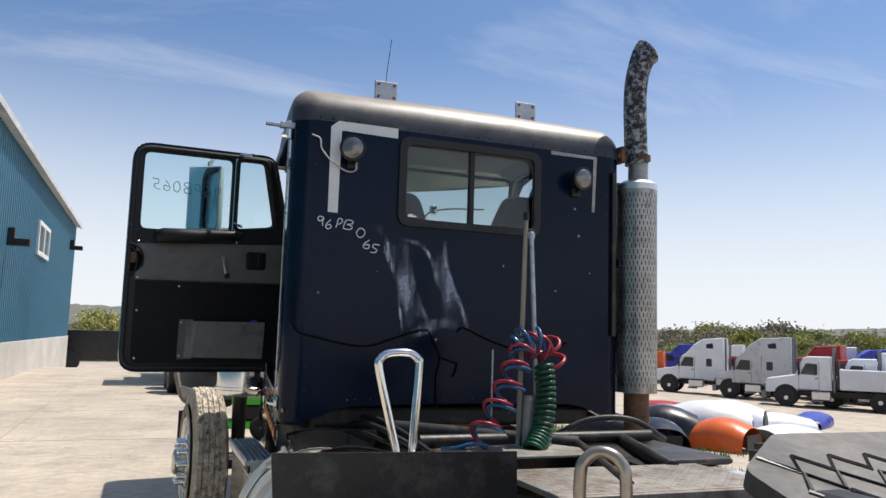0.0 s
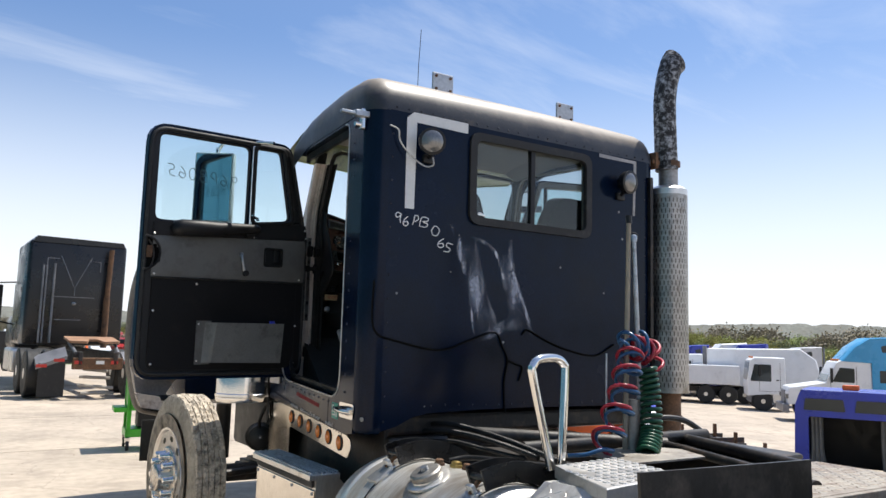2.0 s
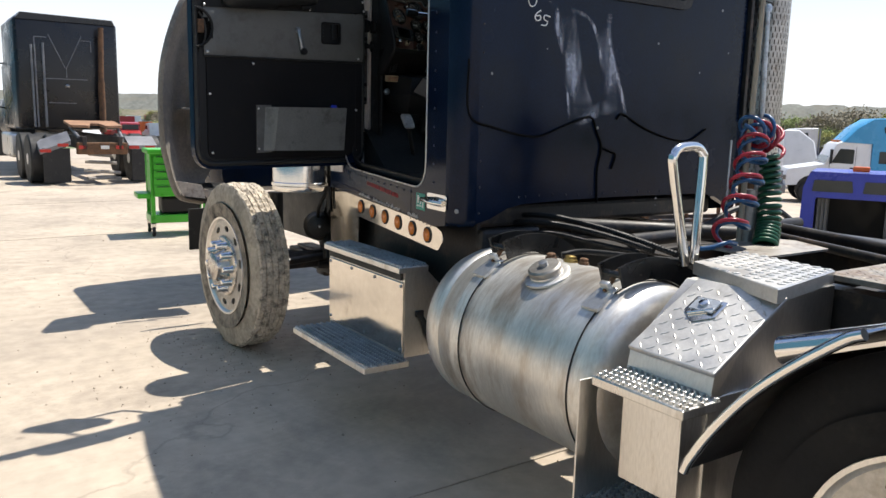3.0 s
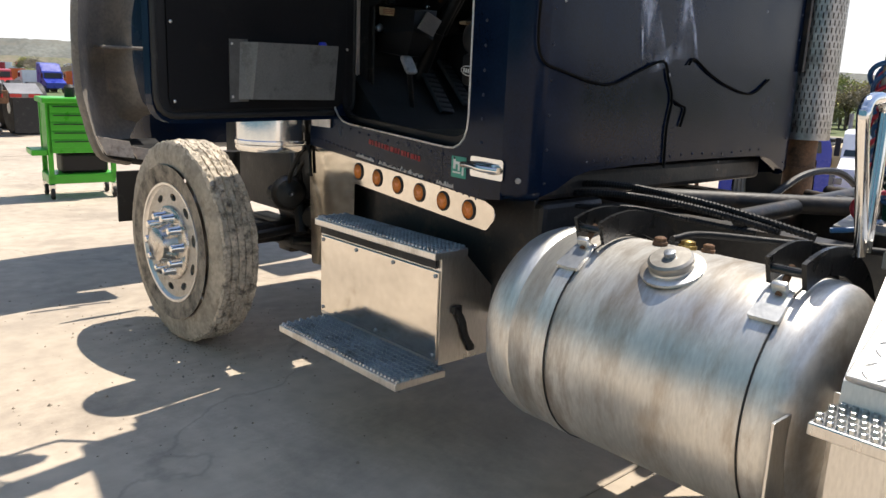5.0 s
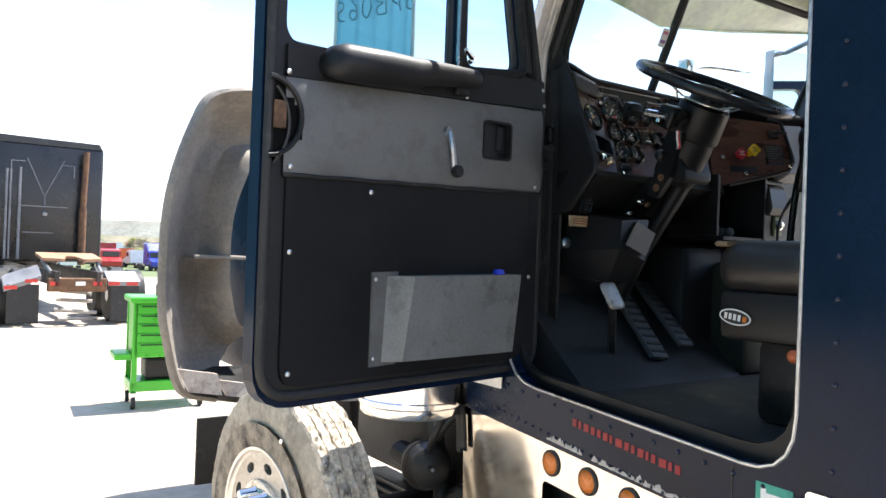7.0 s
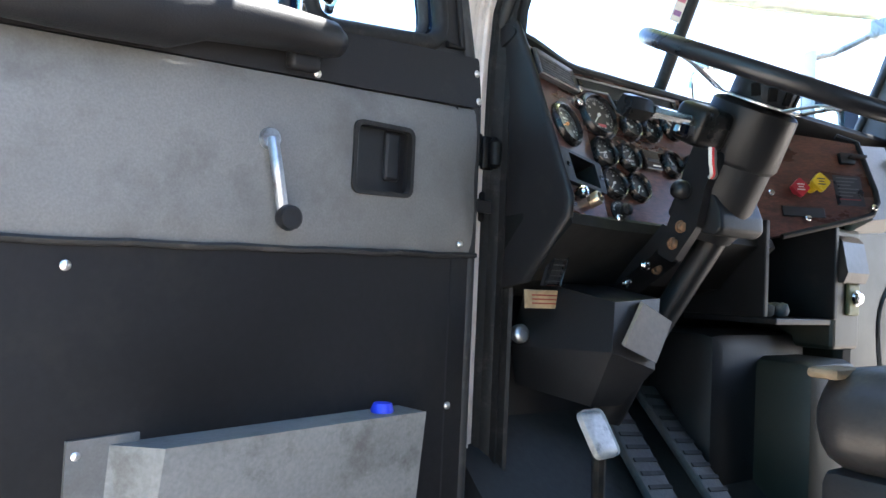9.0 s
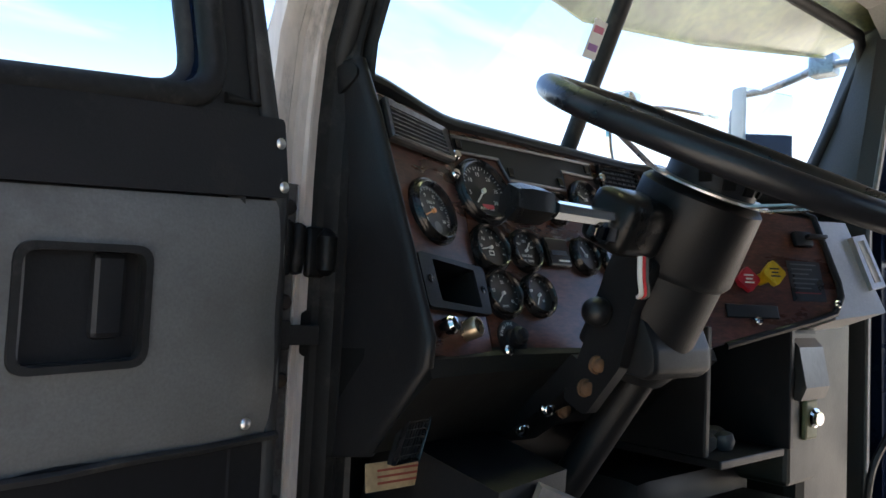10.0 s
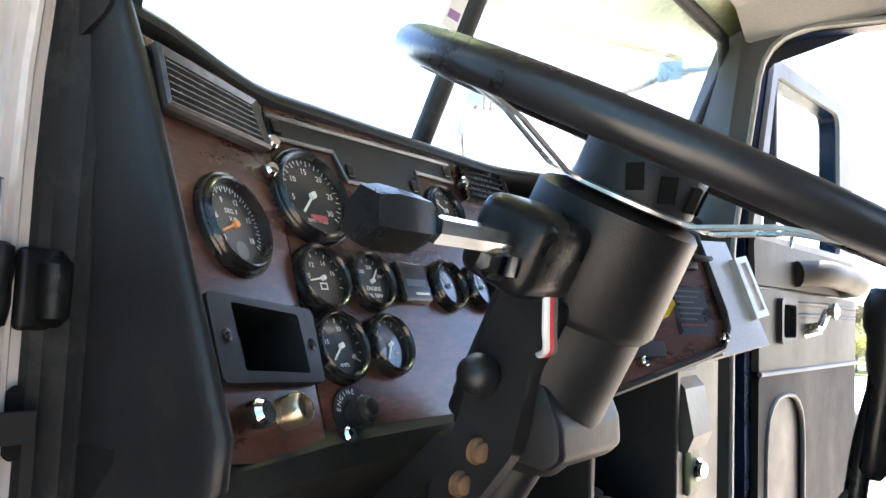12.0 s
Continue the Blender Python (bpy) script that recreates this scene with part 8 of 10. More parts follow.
# centre console below: open bin, ash tray, lock
bm = B(); box(bm, (0.05, 1.17, 1.66), (0.29, 1.42, 1.675), 0.003)
bin_ = part("console_bin", bm, DASHB, dash, "open black console bin")
for lo, hi in (((0.05, 1.20, 1.675), (0.066, 1.42, 1.90)), ((0.276, 1.155, 1.675), (0.292, 1.42, 1.90)), ((0.066, 1.40, 1.675), (0.276, 1.42, 1.90))):
    bm = B(); box(bm, lo, hi, 0.003)
    part("bin_wall", bm, DASHB, bin_)
rv = random.Random(8)
CLUT = pbr("grey_scrap", (0.10, 0.10, 0.10), 0.4, 0.2, 0.4, 20)
for k in range(7):
    p = Vector((rv.uniform(0.09, 0.25), rv.uniform(1.2, 1.33), 1.676))
    bm = B(); lathe(bm, [(0.012, 0), (0.02, 0.012), (0.018, 0.028), (0.008, 0.034)], p, (rv.uniform(-.2, .2), rv.uniform(-.2, .2), 1), 8)
    part("loose_fitting", bm, CLUT, bin_, "small dark fitting", smooth=40)
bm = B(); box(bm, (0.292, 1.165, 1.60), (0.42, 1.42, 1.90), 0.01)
con = part("console_column", bm, DIM_BEIGE, dash, "console column, beige dimmed to dark olive")
bm = B(); rings(bm, [[(x, y, z) for y, z in ((1.168, 1.885), (1.150, 1.865), (1.135, 1.79), (1.145, 1.765), (1.168, 1.765))] for x in (0.298, 0.405)])
part("ash_tray", bm, pbr("dark_grey_plastic", (0.035, 0.034, 0.030), 0.45), con, "flip-down ash tray")
bm = B(); box(bm, (0.345, 1.155, 1.685), (0.402, 1.166, 1.765), 0.006)
part("lock_plate", bm, pbr("olive_plate", (0.16, 0.16, 0.07), 0.5), con)
bm = B(); lathe(bm, [(0.019, 0), (0.019, 0.008), (0.013, 0.012), (0.013, 0.018), (0.001, 0.019)], (0.373, 1.156, 1.728), (-0.2, -1, 0), 18)
part("lock_barrel", bm, CHROME, con, smooth=40)
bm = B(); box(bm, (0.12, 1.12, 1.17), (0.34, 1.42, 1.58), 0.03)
part("tunnel_box", bm, DIM_BEIGE, dash, "tunnel cover, beige dimmed to dark olive", smooth=30)
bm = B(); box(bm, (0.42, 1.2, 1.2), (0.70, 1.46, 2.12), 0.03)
part("glove_side", bm, DIM_BEIGE, dash, "passenger side moulding, beige dimmed to dark olive")
bm = B(); box(bm, (-0.05, 1.26, 1.2), (0.36, 1.46, 1.64), 0.04)
part("tunnel", bm, BLACKP, dash, smooth=30)

# steering column and wheel
WC = Vector((-0.262, 1.008, 2.136))
WT, WY = 0.454, -0.02
WU = Vector((math.cos(WY), math.sin(WY), 0))
WV = Vector((-math.sin(WY) * math.cos(WT), math.cos(WY) * math.cos(WT), math.sin(WT)))
WN = WU.cross(WV)
CF = frame_m(WC, WU, WN)                 # y up along the column, z towards the driver
CD = CF.to_3x3()
GLOSSB = pbr("gloss_black_plastic", (0.008, 0.008, 0.008), 0.28, 0, 0.2, 6, 160, 0.05, spec=0.22)
bm = B()
tube(bm, [WC + (WU * math.cos(a) + WV * math.sin(a)) * 0.243 for a in [2 * math.pi * k / 72 for k in range(72)]], 0.0165, 14, True)
swheel = part("steering_wheel", bm, pbr("glossy_black_rim", (0.014, 0.014, 0.016), 0.3, 0, 0.2, 6, 160, 0.06), truck, "glossy black steering wheel with thin metal spokes", smooth=70)
bm = B(); lathe(bm, [(0.060, -0.055), (0.060, -0.012), (0.054, -0.002), (0.03, 0.004), (0.001, 0.006)], WC, WN, 32)
hub = part("wheel_hub", bm, DASHB, swheel, smooth=40)
# notches are flat black blocks; the shade of each recess is its colour
for k in range(6):
    a = radians(200 + 30 * k)
    d = WU * math.cos(a) + WV * math.sin(a)
    bm = B(); box(bm, (-0.008, -0.012, -0.002), (0.008, 0.012, 0.002), 0.001, face(WC + d * 0.0605 - WN * 0.03, d))
    part("hub_notch", bm, HOSEB, hub)
SPOKE = pbr("worn_spoke_steel", (0.62, 0.60, 0.57), 0.3, 0.9, 0.15, 8, 90, 0.1)
for ang in (152, 258, 25):
    a = radians(ang)
    d = WU * math.cos(a) + WV * math.sin(a)
    e = WU * -math.sin(a) + WV * math.cos(a)
    for s in (-1, 1):
        bm = B()
        cs = [WC + d * r + WN * h + e * w * s for r, h, w in ((0.055, -0.052, 0.012), (0.085, -0.050, 0.017), (0.15, -0.022, 0.014), (0.228, -0.004, 0.010))]
        rings(bm, [[p + e * 0.0055 + WN * 0.0016, p - e * 0.0055 + WN * 0.0016, p - e * 0.0055 - WN * 0.0016, p + e * 0.0055 - WN * 0.0016] for p in cs])
        part("spoke", bm, SPOKE, swheel, "flat bare-metal spoke")
bm = B(); lathe(bm, [(0.058, -0.054), (0.078, -0.053), (0.078, -0.050), (0.058, -0.049)], WC, WN, 36)
part("spoke_ring", bm, SPOKE, swheel, smooth=30)
SC_ = WC + WU * 0.012 - CD @ Z * 0.012
bm = B(); lathe(bm, [(0.058, -0.055), (0.076, -0.060), (0.082, -0.066), (0.084, -0.165), (0.080, -0.172), (0.076, -0.176), (0.074, -0.30), (0.06, -0.33)], SC_, WN, 44)
column = part("steering_column", bm, DASHB, truck, "textured black steering column shroud", smooth=35)
bm = B()
SPL = rpoly([(-0.155, -0.040), (-0.155, 0.024), (-0.225, 0.022), (-0.30, 0.040), (-0.385, 0.022), (-0.385, -0.022), (-0.30, -0.026), (-0.20, -0.040)], 0.012)
rings(bm, [[CF @ Vector((x, y, z)) for y, z in SPL] for x in (-0.082, -0.060)])
part("tilt_bracket", bm, BLACKP, column, smooth=25)
bm = B()
HSG = rpoly([(-0.222, -0.01), (-0.236, 0.030), (-0.262, 0.060), (-0.286, 0.074), (-0.304, 0.066), (-0.314, 0.030), (-0.314, -0.06), (-0.25, -0.06)], [0.01, 0.02, 0.02, 0.012, 0.012, 0.02, 0.01, 0.01])
hc = Vector((-0.272, 0.01))
rings(bm, [[CF @ Vector((x, hc.x + (y - hc.x) * f, hc.y + (z - hc.y) * f)) for y, z in HSG] for x, f in ((-0.055, 0.90), (-0.054, 0.95), (-0.050, 0.99), (-0.044, 1.0), (0.070, 1.0), (0.080, 0.97), (0.086, 0.91), (0.088, 0.84))])
part("column_housing", bm, DASHB, column, smooth=40)
bm = B(); rings(bm, [[CF @ Vector((x, y, z + dz)) for x, dz in ((-0.07, 0), (0.03, 0), (0.03, -0.03), (-0.07, -0.03))] for y, z in ((-0.33, -0.015), (-0.40, -0.04), (-0.53, -0.115))])
lowb = part("lower_bracket", bm, BLACKP, column, smooth=20)
for x, y, z, mt in ((-0.084, -0.313, 0.010, RUST), (-0.084, -0.350, 0.008, RUST), (-0.06, -0.425, -0.052, CHROME), (-0.012, -0.435, -0.058, RUST), (-0.05, -0.485, -0.088, CHROME)):
    bm = B(); lathe(bm, [(0.0125, -0.004), (0.0125, 0.001), (0.0095, 0.0012), (0.0095, 0.006), (0.007, 0.008), (0.001, 0.0085)], CF @ Vector((x, y, z)), CD @ Vector((-0.2, 0.35, 1)), 14)
    part("column_bolt", bm, mt, lowb, "rusty bolt head" if mt is RUST else "bright bolt head", smooth=40)
for x0, x1, z, r in ((0.04, 0.0, 0.0, 0.027), (0.09, 0.05, -0.02, 0.020)):
    bm = B(); rod(bm, CF @ Vector((x0, -0.33, z)), CF @ Vector((x1, -0.60, z - 0.02)), r, seg=18)
    part("column_tube", bm, DASHB, column, smooth=40)
bm = B(); rod(bm, CF @ Vector((0.0, -0.58, -0.02)), Vector((-0.27, 1.42, 1.36)), 0.034, seg=16)
part("lower_shaft", bm, BLACKP, column, smooth=40)
TANC = pbr("worn_tan_cover", (0.20, 0.17, 0.145), 0.7, 0, 0.15, 6, 100, 0.1)
bm = B(); cov = [Vector(p) for p in ((-0.432, 1.150, 1.700), (-0.344, 1.152, 1.665), (-0.412, 1.132, 1.590), (-0.505, 1.130, 1.622))]
rings(bm, [cov, [p + Vector((0.006, 0.012, 0.004)) for p in cov]])
part("shaft_cover", bm, TANC, column, "worn tan cover plate")
bm = B(); rings(bm, [[(-0.50, 1.16, 1.70), (-0.36, 1.17, 1.71), (-0.33, 1.40, 1.74), (-0.50, 1.40, 1.74)], [(-0.52, 1.145, 1.61), (-0.40, 1.145, 1.575), (-0.36, 1.40, 1.56), (-0.54, 1.40, 1.60)], [(-0.49, 1.22, 1.50), (-0.42, 1.21, 1.50), (-0.38, 1.40, 1.50), (-0.52, 1.40, 1.52)]])
part("shaft_boot", bm, BLACKP, column, smooth=25)
# turn signal switch and its lever
bm = B(); box(bm, (-0.162, -0.157, -0.05), (-0.072, -0.083, 0.024), 0.016, CF, 3)
sw = part("signal_switch", bm, GLOSSB, column, "glossy black turn signal switch", smooth=50)
bm = B(); rings(bm, [[CF @ Vector((x, -0.114 + a, 0.0 + b)) for a, b in ((-0.009, -0.006), (-0.009, 0.006), (0.0, 0.009), (0.009, 0.006), (0.009, -0.006), (0.0, -0.009))] for x in (-0.14, -0.272)])
part("signal_lever", bm, CHROME, sw, smooth=20)
bm = B(); rings(bm, [[CF @ Vector((x, -0.116 + a * f, -0.010 + b * f)) for a, b in ((-0.018, -0.012), (-0.020, 0.006), (0.0, 0.018), (0.019, 0.008), (0.018, -0.012), (0.0, -0.018))] for x, f in ((-0.262, 0.6), (-0.280, 1.0), (-0.315, 1.05), (-0.332, 0.9))])
part("lever_grip", bm, GLOSSB, sw, smooth=20)
bm = B(); rings(bm, [[CF @ Vector((x, -0.132 + y * f, z * f)) for y, z in ((-0.012, -0.010), (-0.014, 0.004), (-0.006, 0.014), (0.010, 0.012), (0.012, -0.008))] for x, f in ((-0.196, 0.5), (-0.190, 0.9), (-0.175, 1.0), (-0.155, 1.0))])
part("clamp", bm, CHROME, sw, smooth=40)
for k, mt in enumerate((WHITETAPE, pbr("red_wire", (0.65, 0.04, 0.05), 0.4), GREYV)):
    bm = B(); tube(bm, curve([CF @ Vector(p) for p in ((-0.112 + 0.007 * k, -0.150, 0.020), (-0.108 + 0.007 * k, -0.175, 0.030), (-0.094 + 0.007 * k, -0.195, 0.032), (-0.076 + 0.006 * k, -0.208, 0.018))], 5), 0.0034, 6)
    part("switch_wire", bm, mt, sw, smooth=60)
bm = B(); lathe(bm, [(0.016, -0.03), (0.017, 0.006), (0.0165, 0.009), (0.019, 0.012), (0.020, 0.021), (0.017, 0.031), (0.010, 0.037), (0.001, 0.039)], CF @ Vector((-0.074, -0.248, -0.018)), -WU, 22)
part("tilt_knob", bm, BLACKP, column, "black tilt release knob", smooth=60)

# pedals
M = frame_m((-0.515, 1.175, 1.46), Vector((1, 0.1, 0)), Vector((-0.05, 0.55, 0.85)))
bm = B(); box(bm, (-0.034, -0.046, -0.008), (0.034, 0.046, 0.008), 0.014, M, 3)
pd = part("pedal", bm, pbr("bare_pedal", (0.52, 0.51, 0.50), 0.5, 0.4, 0.25, 12, 90, 0.3, (0.15, 0.15, 0.15), 0.3), truck, "bare metal clutch pedal", smooth=30)
bm = B(); tube(bm, curve([M @ Vector((0, -0.02, -0.01)), Vector((-0.46, 1.22, 1.33)), Vector((-0.40, 1.27, 1.2))], 5), 0.013, 8)
part("pedal_arm", bm, FRAMEM, pd, smooth=40)
for p0, p1, w in ((Vector((-0.25, 1.20, 1.235)), Vector((-0.19, 1.42, 1.46)), 0.046), (Vector((-0.108, 1.20, 1.27)), Vector((0.01, 1.42, 1.46)), 0.040)):
    M = frame_m(p0, Vector((1, 0.05, -0.1)), p1 - p0)
    h = (p1 - p0).length
    bm = B(); box(bm, (-w, 0, 0), (w, h, 0.022), 0.008, M)
    pd = part("pedal", bm, pbr("ribbed_pedal", (0.06, 0.06, 0.06), 0.55, 0, 0.2, 6, 120, 0.3), truck, "long black treadle pedal", smooth=30)
    for k in range(9):
        bm = B(); box(bm, (-w * 0.85, 0.02 + k * h / 10, 0.022), (w * 0.85, 0.03 + k * h / 10, 0.026), 0.001, M)
        part("pedal_rib", bm, RUBBER, pd)
bm = B(); rings(bm, [[(x, 1.12, 1.165), (x, 1.46, 1.46), (x, 1.47, 1.165)] for x in (-0.67, 0.12)])
part("toe_board", bm, pbr("black_toe_mat", (0.018, 0.018, 0.018), 0.7, 0, 0.3, 5, 60, 0.3), truck)

# seats
SEATV = pbr("worn_black_vinyl_seat", (0.018, 0.017, 0.017), 0.4, 0, 0.3, 4, 120, 0.15, (0.07, 0.055, 0.04), 0.2)


def seat(x0, x1, y0, y1, z0, z1, back):
    bm = B(); box(bm, (x0, y0, z0), (x1, y1, z1), 0.06, None, 4)
    st = part("cab_seat", bm, SEATV, truck, "worn black vinyl air-ride seat", smooth=50)
    bm = B(); box(bm, (x0 + 0.01, y0, z0 - 0.12), (x1 - 0.01, y1 - 0.02, z0 + 0.01), 0.02)
    part("seat_skirt", bm, BLACKP, st, smooth=40)
    bm = B(); box(bm, (x0 + 0.06, y0 + 0.04, 1.17), (x1 - 0.06, y1 - 0.10, z0 - 0.11), 0.03)
    part("seat_base", bm, FRAMEM, st, smooth=40)
    M = pose((x0 + x1) / 2, y0 + 0.04, z1 - 0.05, 8, 0, 0)
    hw = (x1 - x0) / 2 - 0.02
    bm = B(); plate(bm, rpoly([(-hw, 0), (hw, 0), (hw * 0.95, back * 0.75), (hw * 0.62, back), (-hw * 0.62, back), (-hw * 0.95, back * 0.75)], 0.09), [], 0.10, M @ frame_m((0, 0.06, 0), X, Z))
    part("seat_back", bm, SEATV, st, smooth=30)
    return st


s1 = seat(-0.62, -0.16, 0.24, 0.74, 1.50, 1.64, 0.66)
bm = B(); lathe(bm, [(0.046, 0), (0.046, 0.002)], (0, 0, 0), Z, 28)
LG = frame_m((-0.6135, 0.665, 1.44), (0, -1, -0.12), Z)
for v in bm.verts:
    v.co.x *= 1.0; v.co.y *= 0.45
    v.co = LG @ v.co
bd = part("seat_badge", bm, WHITETAPE, s1, "oval seat emblem")
bm = B(); lathe(bm, [(0.042, 0), (0.042, 0.003)], (0, 0, 0), Z, 28)
for v in bm.verts:
    v.co.x *= 1.0; v.co.y *= 0.40
    v.co = LG @ v.co
part("badge_field", bm, FACE, bd)
for k in range(4):
    bm = B(); box(bm, (-0.030 + k * 0.013, -0.008, 0.003), (-0.022 + k * 0.013, 0.008, 0.0036), 0, LG)
    part("badge_bar", bm, PRINT, bd)
bm = B(); box(bm, (0.023, -0.008, 0.003), (0.034, 0.006, 0.0036), 0, LG)
part("badge_mark", bm, AMBER, bd)
bm = B(); box(bm, (-0.62, 0.69, 1.622), (-0.545, 0.732, 1.636), 0.006)
part("torn_foam", bm, pbr("old_foam", (0.17, 0.12, 0.07), 0.95, 0, 0.3, 12, 60, 0.6), s1, "torn cushion foam")
bm = B(); lathe(bm, [(0.016, 0), (0.016, 0.01), (0.008, 0.016)], (-0.612, 0.50, 1.36), (-1, 0, 0), 16)
part("seat_knob", bm, pbr("orange_cap", (0.5, 0.12, 0.04), 0.5), s1, "orange adjuster cap", smooth=40)
s2 = seat(0.20, 0.66, 0.24, 0.72, 1.50, 1.64, 0.70)
GA, GB_ = Vector((0.0, 0.875, 1.17)), Vector((0.0, 0.842, 1.945))
bm = B(); tube(bm, curve([GA, Vector((0.005, 0.895, 1.5)), Vector((0.0, 0.872, 1.80)), GB_], 6), 0.012, 10)
stick = part("gear_lever", bm, GLOSSB, truck, "black gear lever with a shaped grip", smooth=50)
bm = B(); lathe(bm, [(0.010, -0.13), (0.017, -0.12), (0.016, -0.02), (0.020, 0.0), (0.022, 0.02), (0.027, 0.03), (0.029, 0.055), (0.024, 0.072), (0.001, 0.078)], GB_, (0, -0.12, 1), 18)
part("gear_knob", bm, GLOSSB, stick, smooth=50)
bm = B(); tube(bm, curve([GB_ + Vector((0.0, 0.015, -0.12)), GB_ + Vector((-0.01, 0.05, -0.17)), GB_ + Vector((-0.02, 0.075, -0.26)), GB_ + Vector((0.0, 0.07, -0.45))], 6), 0.005, 6)
part("shift_air_line", bm, BLACKP, stick, smooth=60)

# ---- the yard ----
# blue metal workshop
SIDING = pbr("blue_ribbed_siding", (0.055, 0.17, 0.25), 0.45, 0.1, 0.12, 0.6, 30, 0.05)
bm = B()
yy = []
k = 0
y = -12.0
while y < 36.4:
    yy += [(y, 0.0), (y + 0.22, 0.0), (y + 0.24, 0.03), (y + 0.28, 0.03)]
    y += 0.30
rings(bm, [[(-5.0 + d, q, z) for q, d in yy] for z in (0.95, 6.1)], False, False)
wall_w = tagged(part("wall_workshop", bm, SIDING), "blue ribbed metal workshop wall", "building", kind="structure")
bm = B(); box(bm, (-22, 36.3, 0.0), (-5.0, 36.4, 6.1)); box(bm, (-22, -12, 0), (-5.05, -11.9, 6.1)); box(bm, (-5.15, -12, 0.9), (-5.02, 36.4, 6.1))
part("gable_wall", bm, SIDING, wall_w)
bm = B(); box(bm, (-5.2, -12, -0.5), (-4.93, 36.5, 0.96), 0.01)
part("plinth", bm, pbr("pale_concrete_plinth", (0.55, 0.52, 0.47), 0.8, 0, 0.15, 0.8, 20, 0.2), wall_w, "pale concrete plinth")
bm = B(); rings(bm, [[(-5.25, q, 6.25), (-4.72, q, 6.02), (-4.70, q, 6.16), (-5.0, q, 6.32), (-14, q, 9.0), (-14, q, 8.8)] for q in (-12.3, 36.7)])
part("roof_edge", bm, pbr("white_roof_trim", (0.7, 0.7, 0.68), 0.5), wall_w, "white roof trim")
bm = B(); plate(bm, [(23.4, 3.66), (26.3, 3.66), (26.3, 4.75), (23.4, 4.75)], [[(23.55, 3.8), (24.75, 3.8), (24.75, 4.62), (23.55, 4.62)], [(24.9, 3.8), (26.15, 3.8), (26.15, 4.62), (24.9, 4.62)]], 0.08, frame_m((-4.99, 0, 0), Y, Z))
win = part("window_frame", bm, WHITETAPE, wall_w, "white two-light window")
bm = B(); box(bm, (-4.985, 23.5, 3.75), (-4.975, 26.2, 4.65))
part("pane", bm, pbr("dark_window_glass", (0.05, 0.06, 0.07), 0.08), win)
for q, z in ((18.1, 3.5), (34.2, 4.9)):
    bm = B(); box(bm, (-4.97, q - 0.12, z - 0.1), (-4.80, q + 0.12, z + 0.35), 0.02); box(bm, (-4.8, q - 0.15, z - 0.1), (-4.45, q + 0.15, z + 0.08), 0.02)
    part("wall_lamp", bm, BLACKP, wall_w, "dark wall pack lamp")

# green tool cart
GREENP = pbr("bright_green_enamel", (0.06, 0.42, 0.03), 0.35, 0, 0.08, 3, 60, 0.03)
cart = thing("tool_cart", "bright green rolling tool cart with drawers", "tool cart", at=(-0.32, 7.15, 0), turn=-6)
bm = B(); box(bm, (-0.22, -0.18, 0.48), (0.42, 0.24, 1.0), 0.01)
body = part("drawer_body", bm, GREENP, cart)
for k in range(5):
    bm = B(); box(bm, (-0.19, -0.192, 0.90 - k * 0.09), (0.39, -0.18, 0.975 - k * 0.09), 0.004)
    d = part("drawer", bm, GREENP, body)
    bm = B(); box(bm, (-0.16, -0.20, 0.955 - k * 0.09), (0.36, -0.19, 0.965 - k * 0.09), 0.002)
    part("drawer_pull", bm, BLACKP, d)
bm = B(); box(bm, (-0.26, -0.22, 0.995), (0.46, 0.28, 1.05), 0.012)
part("lid", bm, GREENP, cart)
bm = B(); box(bm, (-0.24, -0.18, 0.16), (0.42, 0.24, 0.26), 0.01)
part("bottom_tray", bm, GREENP, cart)
for x in (-0.23, 0.38):
    for y in (-0.18, 0.21):
        bm = B(); box(bm, (x, y, 0.2), (x + 0.05, y + 0.04, 1.0), 0.004)
        part("post", bm, GREENP, cart)
        bm = B(); lathe(bm, [(0.02, -0.02), (0.06, -0.018), (0.065, 0.0), (0.06, 0.018), (0.02, 0.02)], (x + 0.02, y, 0.065), X, 18)
        c = part("castor", bm, RUBBER, cart, smooth=40)
        bm = B(); lathe(bm, [(0.03, -0.022), (0.03, 0.022)], (x + 0.02, y, 0.065), X, 14); box(bm, (x - 0.01, y - 0.03, 0.10), (x + 0.05, y + 0.03, 0.16), 0.006)
        part("castor_fork", bm, CHROME, c)
bm = B(); box(bm, (-0.38, -0.17, 0.46), (-0.23, 0.2, 0.52), 0.01)
part("side_tray", bm, GREENP, cart)
bm = B(); box(bm, (-0.1, -0.12, 0.26), (0.36, 0.2, 0.47), 0.03)
part("tool_bag", bm, BLACKP, cart, "black bag on the shelf")
bm = B(); lathe(bm, [(0.05, 0), (0.055, 0.1), (0.03, 0.13)], (0.05, 0.05, 1.05), Z, 14); box(bm, (0.15, -0.1, 1.05), (0.38, 0.12, 1.10), 0.02)
part("top_clutter", bm, RUBBER, cart)

DARKG = pbr("dark_vehicle_glass", (0.02, 0.03, 0.035), 0.06, 0, 0.1, 2, 20, 0)
GREYP = pbr("black_truck_paint", (0.012, 0.012, 0.014), 0.3, 0, 0.2, 2, 60, 0.03)
REFL = pbr("red_reflector", (0.5, 0.03, 0.02), 0.4)


